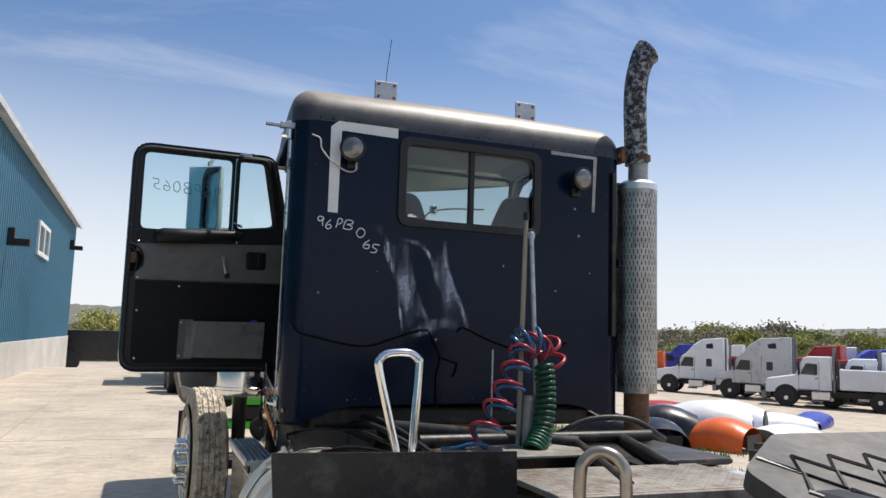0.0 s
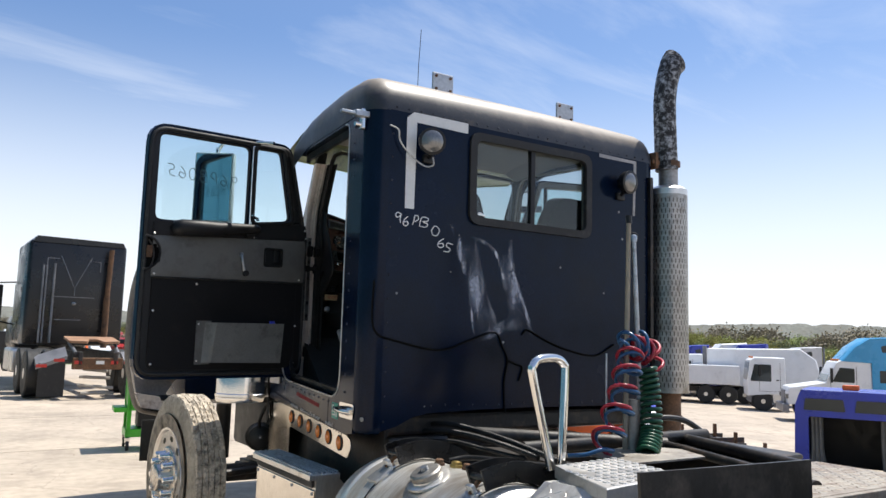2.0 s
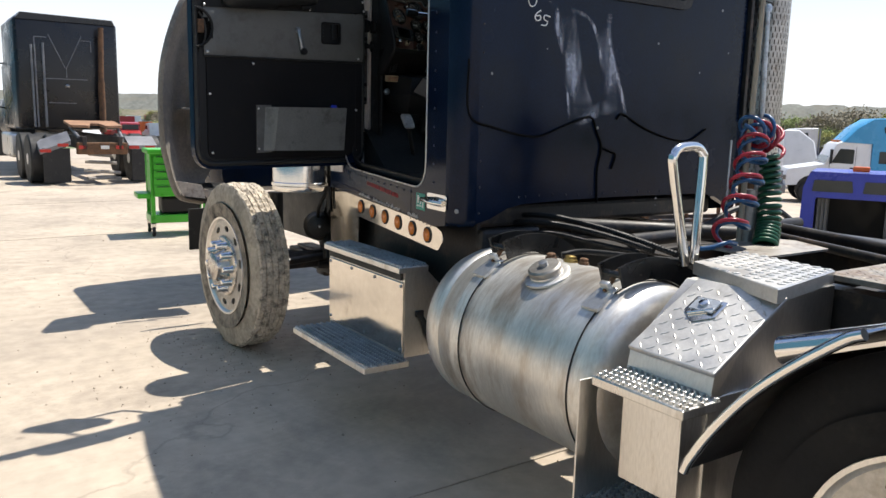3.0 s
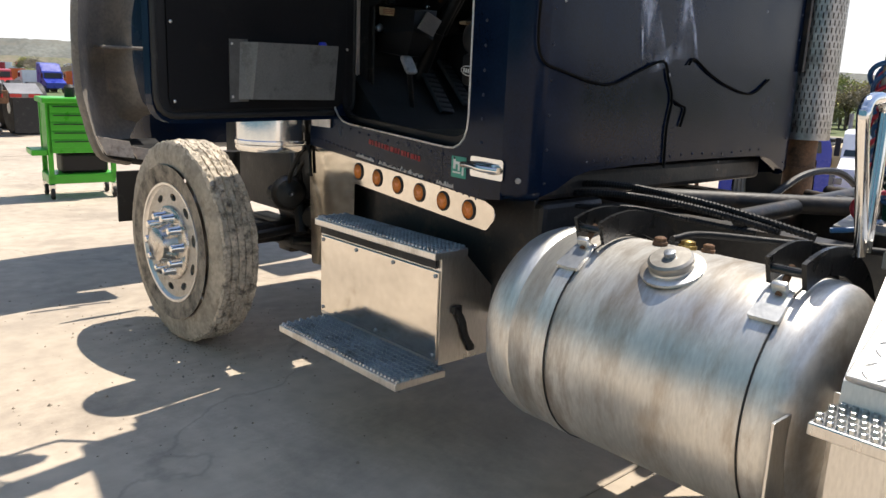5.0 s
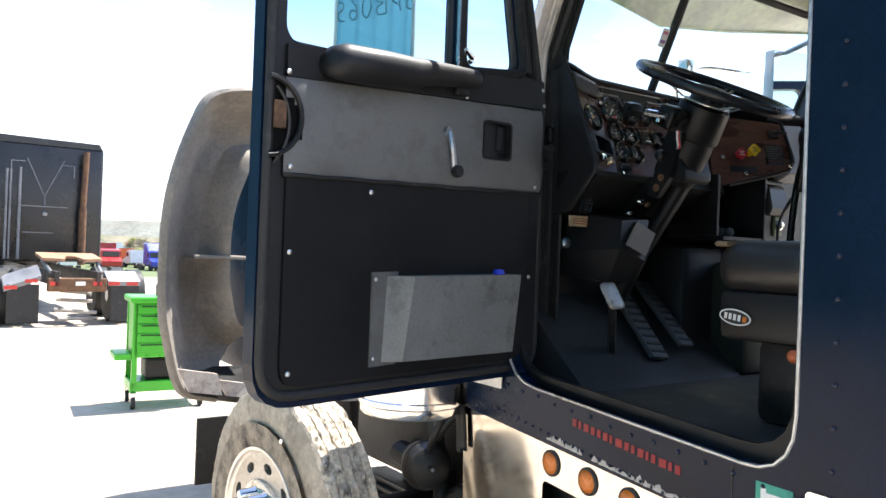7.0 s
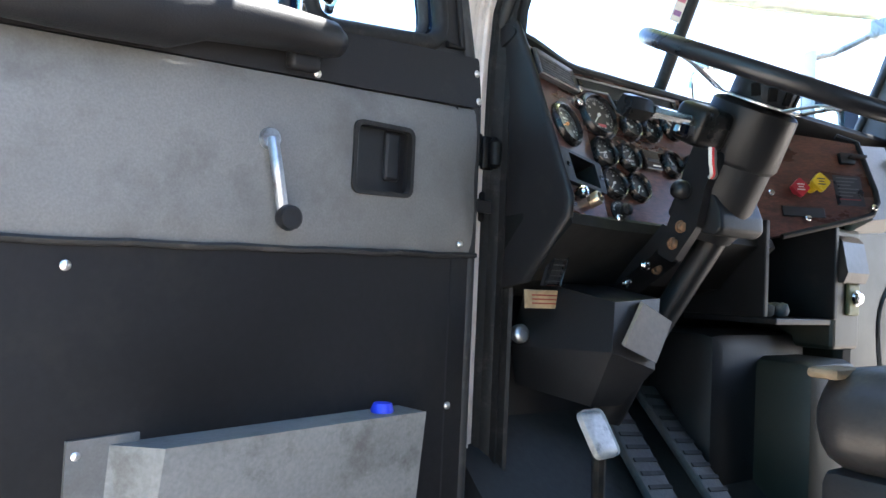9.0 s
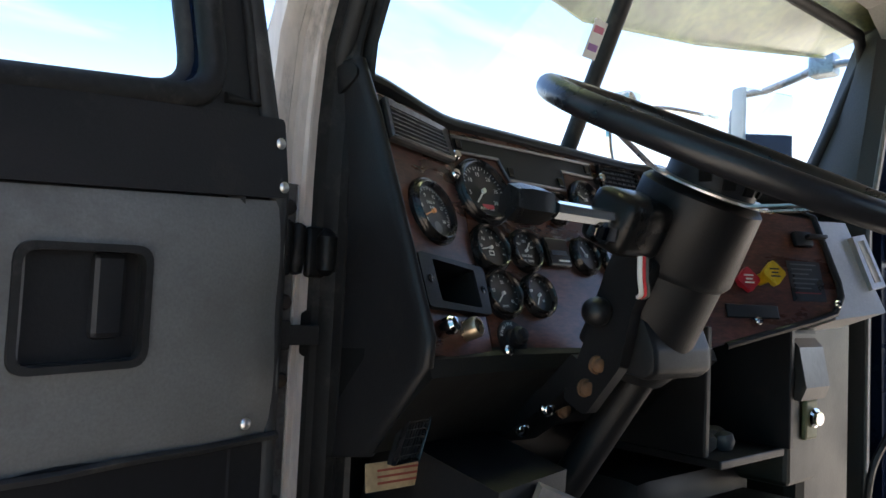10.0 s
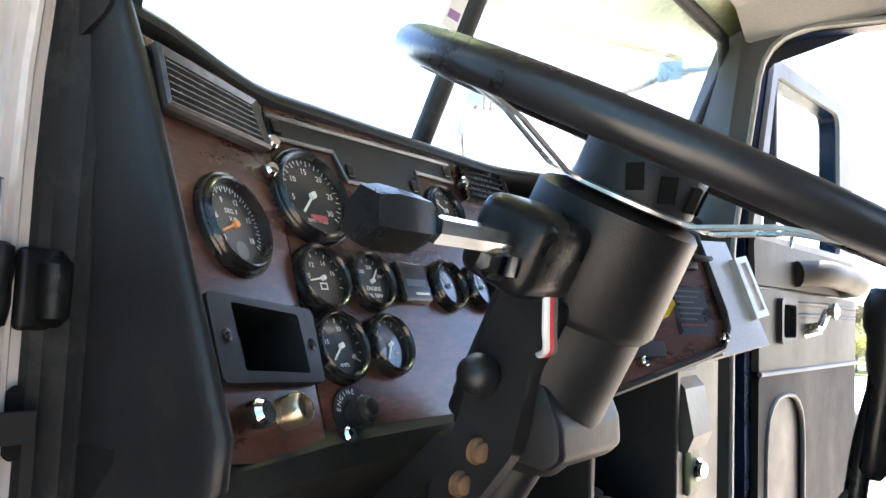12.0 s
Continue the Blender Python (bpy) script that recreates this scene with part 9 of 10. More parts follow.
def simple_wheel(parent, x, y, r=0.52, w=0.28, z=None, name="wheel", n=26):
    z = r if z is None else z
    bm = B(); lathe(bm, [(r * 0.55, -w / 2), (r * 0.94, -w / 2), (r, -w * 0.4), (r, w * 0.4), (r * 0.94, w / 2), (r * 0.55, w / 2)], (x, y, z), X, n)
    wh = part(name, bm, RUBBER, parent, smooth=40)
    bm = B(); lathe(bm, [(r * 0.56, -w * 0.42), (r * 0.25, -w * 0.3), (r * 0.22, -w * 0.52), (0.01, -w * 0.52)], (x, y, z), X, 18); lathe(bm, [(r * 0.56, w * 0.42), (r * 0.25, w * 0.3), (r * 0.22, w * 0.52), (0.01, w * 0.52)], (x, y, z), X, 18)
    part("rim", bm, ALU, wh, smooth=40)
    return wh


# black sleeper tractor ahead, seen from behind
bt = thing("sleeper_tractor", "black sleeper tractor parked with its bare frame showing", "truck", at=(0.30, 14.6, 0), turn=1.5)
bm = B(); box(bm, (-1.15, 3.0, 1.05), (1.05, 5.2, 3.55), 0.08, None, 3)
sl = part("sleeper", bm, GREYP, bt, "flat black sleeper box", smooth=40)
bm = B(); rings(bm, [[(x, y, z) for x, z in ((-1.1, 3.5), (1.0, 3.5), (0.95, 3.62), (-1.0, 3.65))] for y in (2.98, 5.2)])
part("roof_cap", bm, GREYP, sl)
STRIP = pbr("grey_strip", (0.20, 0.20, 0.21), 0.5, 0.3)
bm = B()
for a, b in (((-0.45, 3.2), (-0.12, 2.45)), ((0.25, 3.2), (-0.10, 2.45)), ((-0.10, 2.45), (-0.10, 2.25))):
    rod(bm, (a[0], 2.985, a[1]), (b[0], 2.985, b[1]), 0.012, seg=6)
part("light_bar_stay", bm, STRIP, sl)
for x0, z0, x1, z1 in ((-0.74, 3.12, -0.48, 3.14), (-0.75, 2.9, -0.73, 3.13), (0.2, 3.1, 0.46, 3.11), (0.44, 2.85, 0.46, 3.1), (-0.55, 2.2, 0.35, 2.22), (-0.5, 1.65, 0.08, 1.67)):
    bm = B(); box(bm, (x0, 2.98, z0), (x1, 2.99, z1))
    part("rear_strip", bm, STRIP, sl)
for x, r, m_ in ((-0.82, 0.025, STRIP), (-0.75, 0.02, STRIP), (-0.58, 0.03, STRIP)):
    bm = B(); rod(bm, (x, 2.93, 1.1), (x, 2.93, 3.0 if x > -0.7 else 2.95), r, seg=8)
    part("upright_pipe", bm, m_, sl, smooth=40)
bm = B(); rod(bm, (0.62, 2.85, 1.0), (0.62, 2.85, 2.2), 0.075, seg=14); rod(bm, (0.62, 2.85, 2.2), (0.66, 2.85, 3.42), 0.06, seg=14)
part("exhaust_stack", bm, RUST, bt, "rusty exhaust stack", smooth=40)
bm = B(); lathe(bm, [(0.06, 0), (0.05, 0.04), (0.01, 0.05)], (-0.1, 2.98, 2.05), (0, -1, 0), 12)
part("rear_lamp", bm, LENS, sl)
bm = B(); box(bm, (-1.05, 5.0, 1.0), (0.95, 6.6, 2.7), 0.12); box(bm, (-1.0, 6.5, 0.8), (0.9, 8.6, 1.8), 0.2)
part("cab", bm, GREYP, bt, smooth=40)
bm = B(); box(bm, (-1.62, 5.6, 1.65), (-1.40, 5.7, 2.55), 0.03); rod(bm, (-1.5, 5.65, 2.6), (-1.0, 5.8, 2.65), 0.02); rod(bm, (-1.5, 5.65, 1.6), (-1.0, 5.8, 1.5), 0.02)
part("side_mirror", bm, BLACKP, bt)
for x in (-0.38, 0.30):
    bm = B(); box(bm, (x - 0.04, -0.2, 0.72), (x + 0.04, 6, 0.98), 0.01)
    part("frame_rail", bm, FRAMEM, bt)
bm = B(); box(bm, (-0.52, -0.18, 0.62), (0.45, -0.02, 0.86), 0.02)
cb_ = part("rear_cross_member", bm, RUST, bt)
for x in (-0.42, 0.28):
    bm = B(); box(bm, (x - 0.07, -0.2, 0.73), (x + 0.07, -0.182, 0.80))
    part("tail_lamp", bm, REFL, cb_)
bm = B(); box(bm, (-0.08, -0.2, 0.73), (0.08, -0.182, 0.80))
part("plate_bar", bm, WHITETAPE, cb_)
bm = B(); plate(bm, rpoly([(-0.55, 0.3), (-0.2, 0.2), (-0.12, 0.6), (0.05, 0.6), (0.12, 0.2), (0.46, 0.3), (0.46, 1.1), (-0.55, 1.1)], 0.05), [], 0.05, Matrix.Translation((0, 0, 1.12)) @ pose(0, 0, 0, 6, 0, 0))
part("fifth_wheel", bm, pbr("rusty_plate", (0.34, 0.19, 0.11), 0.7, 0.1, 0.3), bt, "rust-brown fifth wheel")
for a, b in (((-0.45, 0.0, 0.95), (-0.50, 0.6, 1.15)), ((0.38, 0.0, 0.95), (0.42, 0.6, 1.15)), ((-0.3, 0.3, 0.45), (0.3, 0.2, 0.42)), ((-0.35, 0.2, 0.28), (0.35, 0.1, 0.22)), ((-0.3, 0.1, 0.12), (0.4, 0.3, 0.10)), ((-0.2, 0.5, 0.60), (0.3, 0.5, 0.55))):
    bm = B(); rod(bm, a, b, 0.035, seg=8)
    part("frame_strut", bm, pbr("pale_scrap", (0.38, 0.35, 0.31), 0.6, 0.3) if a[2] < 0.9 else STRIP, bt)
for s in (-1, 1):
    for y in (0.65, 1.95):
        for dx in (0.82, 1.14):
            w_ = simple_wheel(bt, s * dx - 0.04, y, 0.5, 0.27)
    bm = B(); tl = 0.16 if s < 0 else 0.0
    rings(bm, [[(s * 0.84 - 0.04 + e, y, z + tl * e / 0.27 * 0.6) for y, z in ((-0.05, 0.80), (0.35, 0.98), (0.36, 0.90), (-0.04, 0.72))] for e in (-0.30, 0.27)])
    fl = part("flap_hanger", bm, STRIP, bt, "bright flap hanger with red reflectors")
    for e in (-0.2, 0.12):
        bm = B(); box(bm, (s * 0.84 - 0.04 + e - 0.10, -0.062, 0.73 + tl * e / 0.27 * 0.6), (s * 0.84 - 0.04 + e + 0.10, -0.052, 0.79 + tl * e / 0.27 * 0.6))
        part("reflector", bm, REFL, fl)
    bm = B(); box(bm, (s * 0.84 - 0.04 - 0.25, -0.03, 0.06), (s * 0.84 - 0.04 + 0.25, -0.015, 0.74), 0.003)
    part("mud_flap", bm, RUBBER, bt)
bm = B(); box(bm, (-1.35, 3.1, 0.4), (-1.0, 4.6, 0.95), 0.06)
part("side_tank", bm, ALU, bt)

WHITEP = pbr("white_truck_paint", (0.74, 0.75, 0.76), 0.35, 0, 0.06, 1.5, 40, 0.02)
SILVERP = pbr("silver_truck_paint", (0.52, 0.52, 0.52), 0.35, 0.2, 0.08, 1.5, 40, 0.02)
BLUEP = pbr("blue_truck_paint", (0.03, 0.05, 0.36), 0.32, 0, 0.15, 1.5, 40, 0.02)
CYANP = pbr("cyan_truck_paint", (0.05, 0.30, 0.55), 0.32, 0, 0.08, 1.5, 40, 0.02)
REDP = pbr("red_truck_paint", (0.38, 0.03, 0.03), 0.35, 0, 0.1, 1.5, 40, 0.02)
ORANGEP = pbr("orange_paint", (0.72, 0.13, 0.02), 0.35, 0, 0.08, 2, 40, 0.02)
TANP = pbr("tan_truck_paint", (0.50, 0.38, 0.20), 0.4, 0, 0.08, 1.5, 40, 0.02)


def prism(bm, prof, x0, x1, inset=0.0):
    """A side outline (y, z) drawn out across the vehicle, drawn in a little at the sides."""
    cy = sum(p[0] for p in prof) / len(prof)
    cz = sum(p[1] for p in prof) / len(prof)
    def sc(f):
        return [(cy + (a - cy) * f, cz + (b - cz) * f) for a, b in prof]
    rings(bm, [[(x, a, b) for a, b in sc(f)] for x, f in ((x0, 0.965), (x0 + 0.07, 1.0), (x1 - 0.07, 1.0), (x1, 0.965))])


def lot_truck(label, at, turn, paint, sleeper=0.0, tall=2.75, bed=None, cabover=False, hood=1.5, band=None):
    """A parked truck; it faces its own -y. bed: None, 'dump' or 'packer'."""
    z0 = level(at[0], at[1])
    v = thing("parked_truck", label, "truck", "trucks in the lower lots", at=(at[0], at[1], z0), turn=turn)
    hw = 1.15
    bm = B()
    if cabover:
        prism(bm, [(-0.95, 0.75), (-1.0, 1.5), (-0.85, 2.55), (-0.6, 2.7), (0.8, 2.7), (0.85, 0.9)], -hw, hw)
    else:
        prism(bm, [(-0.55, 0.95), (-0.6, 1.75), (-0.2, tall - 0.12), (0.0, tall - 0.02), (1.15, tall), (1.2, 0.95)], -hw * 0.92, hw * 0.92)
    cab = part("cab", bm, paint, v, smooth=30)
    if not cabover:
        bm = B(); prism(bm, [(-0.58 - hood, 0.75), (-0.62 - hood, 1.25), (-0.5 - hood, 1.48), (-0.55, 1.74), (-0.5, 0.9), (-hood * 0.35, 0.85), (-hood * 0.42 - 0.1, 1.12), (-hood * 0.62 - 0.35, 1.16), (-0.3 - hood * 0.8, 0.8)], -hw * 0.9, hw * 0.9)
        hd = part("hood", bm, paint, v, smooth=30)
        for s in (-1, 1):
            bm = B(); box(bm, (s * 0.95 - 0.12, -0.66 - hood, 1.0), (s * 0.95 + 0.12, -0.56 - hood, 1.2), 0.02)
            part("headlight", bm, LENS, hd)
        bm = B(); box(bm, (-0.5, -0.66 - hood, 0.8), (0.5, -0.60 - hood, 1.35), 0.02)
        part("grille", bm, STRIP, hd)
    bm = B(); box(bm, (-hw, -0.8 - (0 if cabover else hood), 0.42), (hw, -0.55 - (0.3 if cabover else hood), 0.78), 0.04)
    part("bumper", bm, STRIP, v)
    for s in (-1, 1):
        xx = s * hw * (0.995 if cabover else 0.92)
        bm = B()
        if cabover:
            plate(bm, rpoly([(-0.85, 1.5), (0.15, 1.5), (0.15, 2.35), (-0.65, 2.35)], 0.06), [], 0.02, frame_m((xx - 0.01, 0, 0), Y, Z))
        else:
            plate(bm, rpoly([(-0.35, 1.78), (0.5, 1.75), (0.5, 2.35), (-0.05, 2.38)], 0.06), [], 0.02, frame_m((xx - 0.01, 0, 0), Y, Z))
        part("side_window", bm, DARKG, cab)
        bm = B(); box(bm, (xx + s * 0.05, -0.45, 1.75), (xx + s * 0.22, -0.35, 2.35), 0.02)
        part("side_mirror", bm, BLACKP, cab)
    bm = B()
    if cabover:
        rings(bm, [[(-1.05, -0.995, 1.55), (1.05, -0.995, 1.55), (1.0, -0.89, 2.45), (-1.0, -0.89, 2.45)], [(-1.05, -0.975, 1.55), (1.05, -0.975, 1.55), (1.0, -0.87, 2.45), (-1.0, -0.87, 2.45)]])
    else:
        rings(bm, [[(-0.98, -0.605, 1.78), (0.98, -0.605, 1.78), (0.92, -0.265, tall - 0.3), (-0.92, -0.265, tall - 0.3)], [(-0.98, -0.59, 1.78), (0.98, -0.59, 1.78), (0.92, -0.25, tall - 0.3), (-0.92, -0.25, tall - 0.3)]])
    part("windscreen", bm, DARKG, cab)
    end = 1.2
    if sleeper:
        bm = B(); prism(bm, [(0.0, tall - 0.05), (0.5, tall + 0.55), (1.1, tall + 0.95), (1.15 + sleeper, tall + 1.05), (1.2 + sleeper, 0.9), (1.15, 0.9), (1.15, tall - 0.1)], -hw * 0.98, hw * 0.98)
        sp = part("sleeper", bm, band or paint, v, smooth=30)
        for s in (-1, 1):
            bm = B(); plate(bm, rpoly([(0.75 + sleeper * 0.5, tall + 0.35), (1.05 + sleeper * 0.6, tall + 0.35), (1.0 + sleeper * 0.6, tall + 0.7), (0.7 + sleeper * 0.5, tall + 0.6)], 0.05), [], 0.02, frame_m((s * hw * 0.985 - 0.01, 0, 0), Y, Z))
            part("sleeper_window", bm, DARKG, sp)
            bm = B(); plate(bm, rrect(0.95 + sleeper * 0.3, 1.8, 1.3 + sleeper * 0.3, 2.3, 0.04), [], 0.02, frame_m((s * hw * 0.985 - 0.01, 0, 0), Y, Z))
            part("side_window", bm, DARKG, sp)
        end = 1.2 + sleeper
    bm = B(); box(bm, (-0.43, -0.5, 0.6), (0.43, end + 3.4, 0.9))
    part("chassis", bm, FRAMEM, v)
    if bed == 'dump':
        bm = B(); box(bm, (-1.15, end + 0.35, 1.05), (1.15, end + 4.0, 2.1), 0.03)
        bd_ = part("dump_body", bm, paint, v, "white ribbed dump body")
        for k in range(7):
            for s in (-1, 1):
                bm = B(); box(bm, (s * 1.15 - 0.03, end + 0.5 + k * 0.55, 1.05), (s * 1.15 + 0.05, end + 0.58 + k * 0.55, 2.1))
                part("side_rib", bm, paint, bd_)
        bm = B(); rod(bm, (0.9, end + 0.12, 0.9), (0.9, end + 0.12, 3.0), 0.09, seg=10); box(bm, (-1.1, end + 0.25, 1.0), (1.1, end + 0.33, 2.6), 0.02)
        part("stack_and_guard", bm, FRAMEM, v)
    elif bed == 'packer':
        bm = B(); prism(bm, [(end + 0.2, 1.0), (end + 0.2, 3.1), (end + 5.2, 3.2), (end + 6.0, 2.6), (end + 6.3, 1.4), (end + 5.8, 0.9)], -1.2, 1.2)
        part("packer_body", bm, WHITEP, v, "white refuse packer body", smooth=30)
        for k in range(3):
            bm = B(); rod(bm, (-1.25, end + 4.0 + k * 0.4, 3.0 - k * 0.3), (-1.25, end + 5.2 + k * 0.2, 1.6 + k * 0.2), 0.05, seg=6)
            part("hydraulic_arm", bm, FRAMEM, v)
    else:
        bm = B(); box(bm, (-0.5, end + 1.2, 0.95), (0.5, end + 2.2, 1.12), 0.03)
        part("fifth_wheel", bm, FRAMEM, v)
    for s in (-1, 1):
        simple_wheel(v, s * 1.0, -0.25 if cabover else -hood * 0.62 - 0.12, 0.5, n=20)
        for y in ((end + 2.2, end + 3.4) if bed else (end + 1.3, end + 2.5)):
            simple_wheel(v, s * 0.95, y, 0.5, 0.5, n=20)
    bm = B(); box(bm, (-1.15, 0.2, 0.45), (1.15, 1.1, 0.9), 0.05)
    part("side_tank", bm, ALU, v)
    fy = -0.25 if cabover else -hood * 0.62 - 0.12
    for s in (-1, 1):
        xx = s * hw * (1.0 if cabover else 0.925)
        for y0, y1, z0_, z1_ in ((-0.42, -0.405, 1.0, 1.78), (0.56, 0.575, 1.0, 2.45), (-0.42, 0.575, 1.0, 1.012)):
            bm = B(); box(bm, (xx - 0.006, y0, z0_), (xx + 0.006, y1, z1_))
            part("door_gap", bm, BLACKP, cab)
        bm = B(); box(bm, (xx - 0.02, 0.38, 1.55), (xx + 0.02, 0.52, 1.60), 0.01)
        part("door_handle", bm, BLACKP, cab)
        # black drum drawn for the shade inside the wheel arch
        bm = B(); lathe(bm, [(0.05, 0), (0.60, 0.0), (0.60, 0.22), (0.05, 0.22)], (s * 0.93 - 0.11, fy, 0.62), X, 24)
        part("wheel_well", bm, BLACKP, v, "black disc for the shaded wheel well")
        if not cabover:
            bm = B(); rod(bm, (s * 1.0, end + 0.1, 0.9), (s * 1.0, end + 0.1, tall + (1.0 if sleeper else 0.5)), 0.07, seg=10)
            part("exhaust_stack", bm, STRIP, v, smooth=40)
        bm = B(); box(bm, (s * 1.05 - 0.1, 0.15, 0.35), (s * 1.05 + 0.1, 0.75, 0.45), 0.01)
        part("cab_step", bm, STRIP, v)
    for x in (-0.6, -0.3, 0, 0.3, 0.6):
        bm = B(); box(bm, (x - 0.05, -0.1 if not cabover else -0.75, tall - 0.06 if not cabover else 2.66), (x + 0.05, 0.02 if not cabover else -0.65, tall + 0.03 if not cabover else 2.74), 0.01)
        part("marker_lamp", bm, AMBER, cab)
    return v


# the row in the lower lot, noses to the yard
lot_truck("white box-nosed truck parked on the lower lot", (32.4, 38.9), -139, WHITEP, 1.2, 2.6)
lot_truck("silver high-roof sleeper tractor with its hood off", (33.3, 34.8), -139, SILVERP, 1.6, 2.75, hood=0.9)
lot_truck("white conventional dump truck on the lot", (32.5, 29.0), -139, WHITEP, bed='dump')
lot_truck("white refuse packer truck beside the dump truck", (35.0, 28.3), -139, WHITEP, bed='packer')
lot_truck("white cab-over truck with a bare chassis", (33.7, 21.8), -139, WHITEP, cabover=True, bed=None)
lot_truck("white sleeper tractor with a bright blue roof", (30.1, 15.9), -139, WHITEP, 1.6, 2.7, band=CYANP)
lot_truck("white sleeper tractor in the back row", (50.0, 45.0), -130, WHITEP, 1.7, 2.7)
lot_truck("white sleeper tractor in the back row", (52.0, 38.0), -130, WHITEP, 1.7, 2.7)
lot_truck("red conventional truck in the back row", (47.5, 52.0), -130, REDP, 0, 2.6)
lot_truck("blue conventional truck in the back row", (50.0, 41.5), -130, BLUEP, 1.4, 2.6)
lot_truck("grey sleeper tractor in the back row", (52.0, 33.0), -130, SILVERP, 1.5, 2.7)
lot_truck("tan conventional truck near the yard's edge", (20.0, 5.5), -100, TANP, 1.2, 2.7)

wv = lot_truck("small white truck parked facing the yard", (17.5, 5.4), -72, WHITEP, 0, 2.6)
wv.matrix_world = wv.matrix_world @ Matrix.Scale(0.74, 4)

# salvaged blue cab on the ground
bc = thing("salvaged_cab", "cut-off blue sleeper cab sitting on the ground", "truck cab", at=(14.3, 6.4, level(14.3, 6.4)), turn=-64)
bm = B(); plate(bm, rpoly([(-1.15, 0.0), (1.15, 0.0), (1.12, 1.5), (1.0, 1.86), (-1.0, 1.86), (-1.12, 1.5)], [0.03, 0.03, 0.2, 0.15, 0.15, 0.2]), [rrect(-0.85, 0.10, 0.85, 1.28, 0.06)], 0.08, frame_m((0, 0.08, 0), X, Z))
part("back_frame", bm, BLUEP, bc)
bm = B(); rings(bm, [[(-1.15, y, 0), (-1.12, y, 1.5), (-1.0, y, 1.86), (1.0, y, 1.86), (1.12, y, 1.5), (1.15, y, 0)] for y in (0.08, 1.9)], False, False); bmesh.ops.solidify(bm, geom=bm.faces[:], thickness=0.03)
part("shell", bm, BLUEP, bc, smooth=40)
for x in (-0.52, 0.50):
    bm = B(); plate(bm, rpoly([(x - 0.42, 1.42), (x + 0.42, 1.42), (x + 0.38, 1.68), (x - 0.38, 1.68)], 0.03), [], 0.02, frame_m((0, 0.0, 0), X, Z))
    part("roof_window", bm, DARKG, bc)
bm = B(); box(bm, (-0.17, 0.25, 1.88), (0.17, 0.45, 2.0), 0.03)
part("beacon", bm, ORANGEP, bc, "orange roof lamp")
for x in (-0.72, 0.66):
    bm = B()
    rings(bm, [[(x + 0.04 * k + 0.02 * (k % 2), 0.14 + 0.05 * (k % 2), z) if z > 0.5 else (x + (0.04 * k) * (1.4 if x < 0 else 1) * (0.7 if x > 0 else 1), 0.14 + 0.05 * (k % 2), z) for k in range(-3, 5)] for z in (1.26, 0.6, 0.12)], False, False)
    part("curtain", bm, pbr("grey_curtain", (0.16, 0.16, 0.15), 0.9), bc)
bm = B(); box(bm, (-1.1, 1.85, 0.0), (1.1, 1.9, 1.8))
part("cab_interior", bm, BLACKP, bc)

# loose hood panels and fenders on the slope
def hood_piece(label, at, turn, paint, ln, wd, ht):
    h = thing("hood_panel", label, "body panel", "salvaged hood panels", at=(at[0], at[1], level(*at)), turn=turn)
    bm = B()
    n = 14
    loops = []
    for k in range(9):
        t = k / 8
        w = wd * (0.62 + 0.38 * math.sin(math.pi * (0.25 + 0.5 * t)))
        hh = ht * (0.75 + 0.25 * math.sin(math.pi * t))
        loops.append([(-w / 2 * math.cos(math.pi * i / n), ln * (t - 0.5), hh * math.sin(math.pi * i / n) ** 0.6) for i in range(n + 1)])
    rings(bm, loops, False, False)
    bmesh.ops.solidify(bm, geom=bm.faces[:], thickness=0.015)
    part("shell", bm, paint, h, smooth=50)
    bm = B(); box(bm, (-wd * 0.3, -ln * 0.5 - 0.04, 0.05), (wd * 0.3, -ln * 0.5, ht * 0.55), 0.03)
    part("grille_opening", bm, BLACKP, h)


hood_piece("white fibreglass hood lying on the grass slope", (14.4, 15.4), 50, WHITEP, 2.4, 1.9, 1.15)
hood_piece("white fibreglass hood lying on the slope", (18.2, 16.9), 65, WHITEP, 2.6, 1.7, 0.7)
hood_piece("bright orange fibreglass hood on the grass", (13.1, 13.2), 25, ORANGEP, 1.5, 1.5, 0.85)
hood_piece("black hood panel standing among others", (12.1, 14.5), 55, GREYP, 1.8, 1.5, 1.05)
hood_piece("blue hood panel on the lot's edge", (22.6, 19.3), 125, BLUEP, 3.2, 1.2, 0.55)
hood_piece("red hood panel behind the others", (16.5, 20.5), 60, REDP, 2.6, 1.5, 0.75)
hood_piece("white fibreglass hood among other panels", (16.2, 16.6), 40, WHITEP, 2.2, 1.6, 1.1)
hood_piece("black hood panel lying on its side", (11.0, 13.4), -20, GREYP, 1.7, 1.5, 0.8)
hood_piece("red hood panel at the end of the row", (13.6, 17.6), 15, REDP, 1.6, 1.3, 0.55)
hood_piece("black hood panel at the end of the row", (11.2, 16.2), 50, GREYP, 1.8, 1.3, 0.7)
hood_piece("white hood panel at the end of the row", (16.6, 14.6), 95, WHITEP, 2.0, 1.4, 0.55)
hood_piece("long blue hood panel on the lot", (20.4, 20.0), 100, BLUEP, 2.6, 1.0, 0.5)
SCRAPM = pbr("scrap_chassis_paint", (0.03, 0.028, 0.028), 0.6, 0, 0.4, 3, 40, 0.3, (0.16, 0.085, 0.045), 0.4)
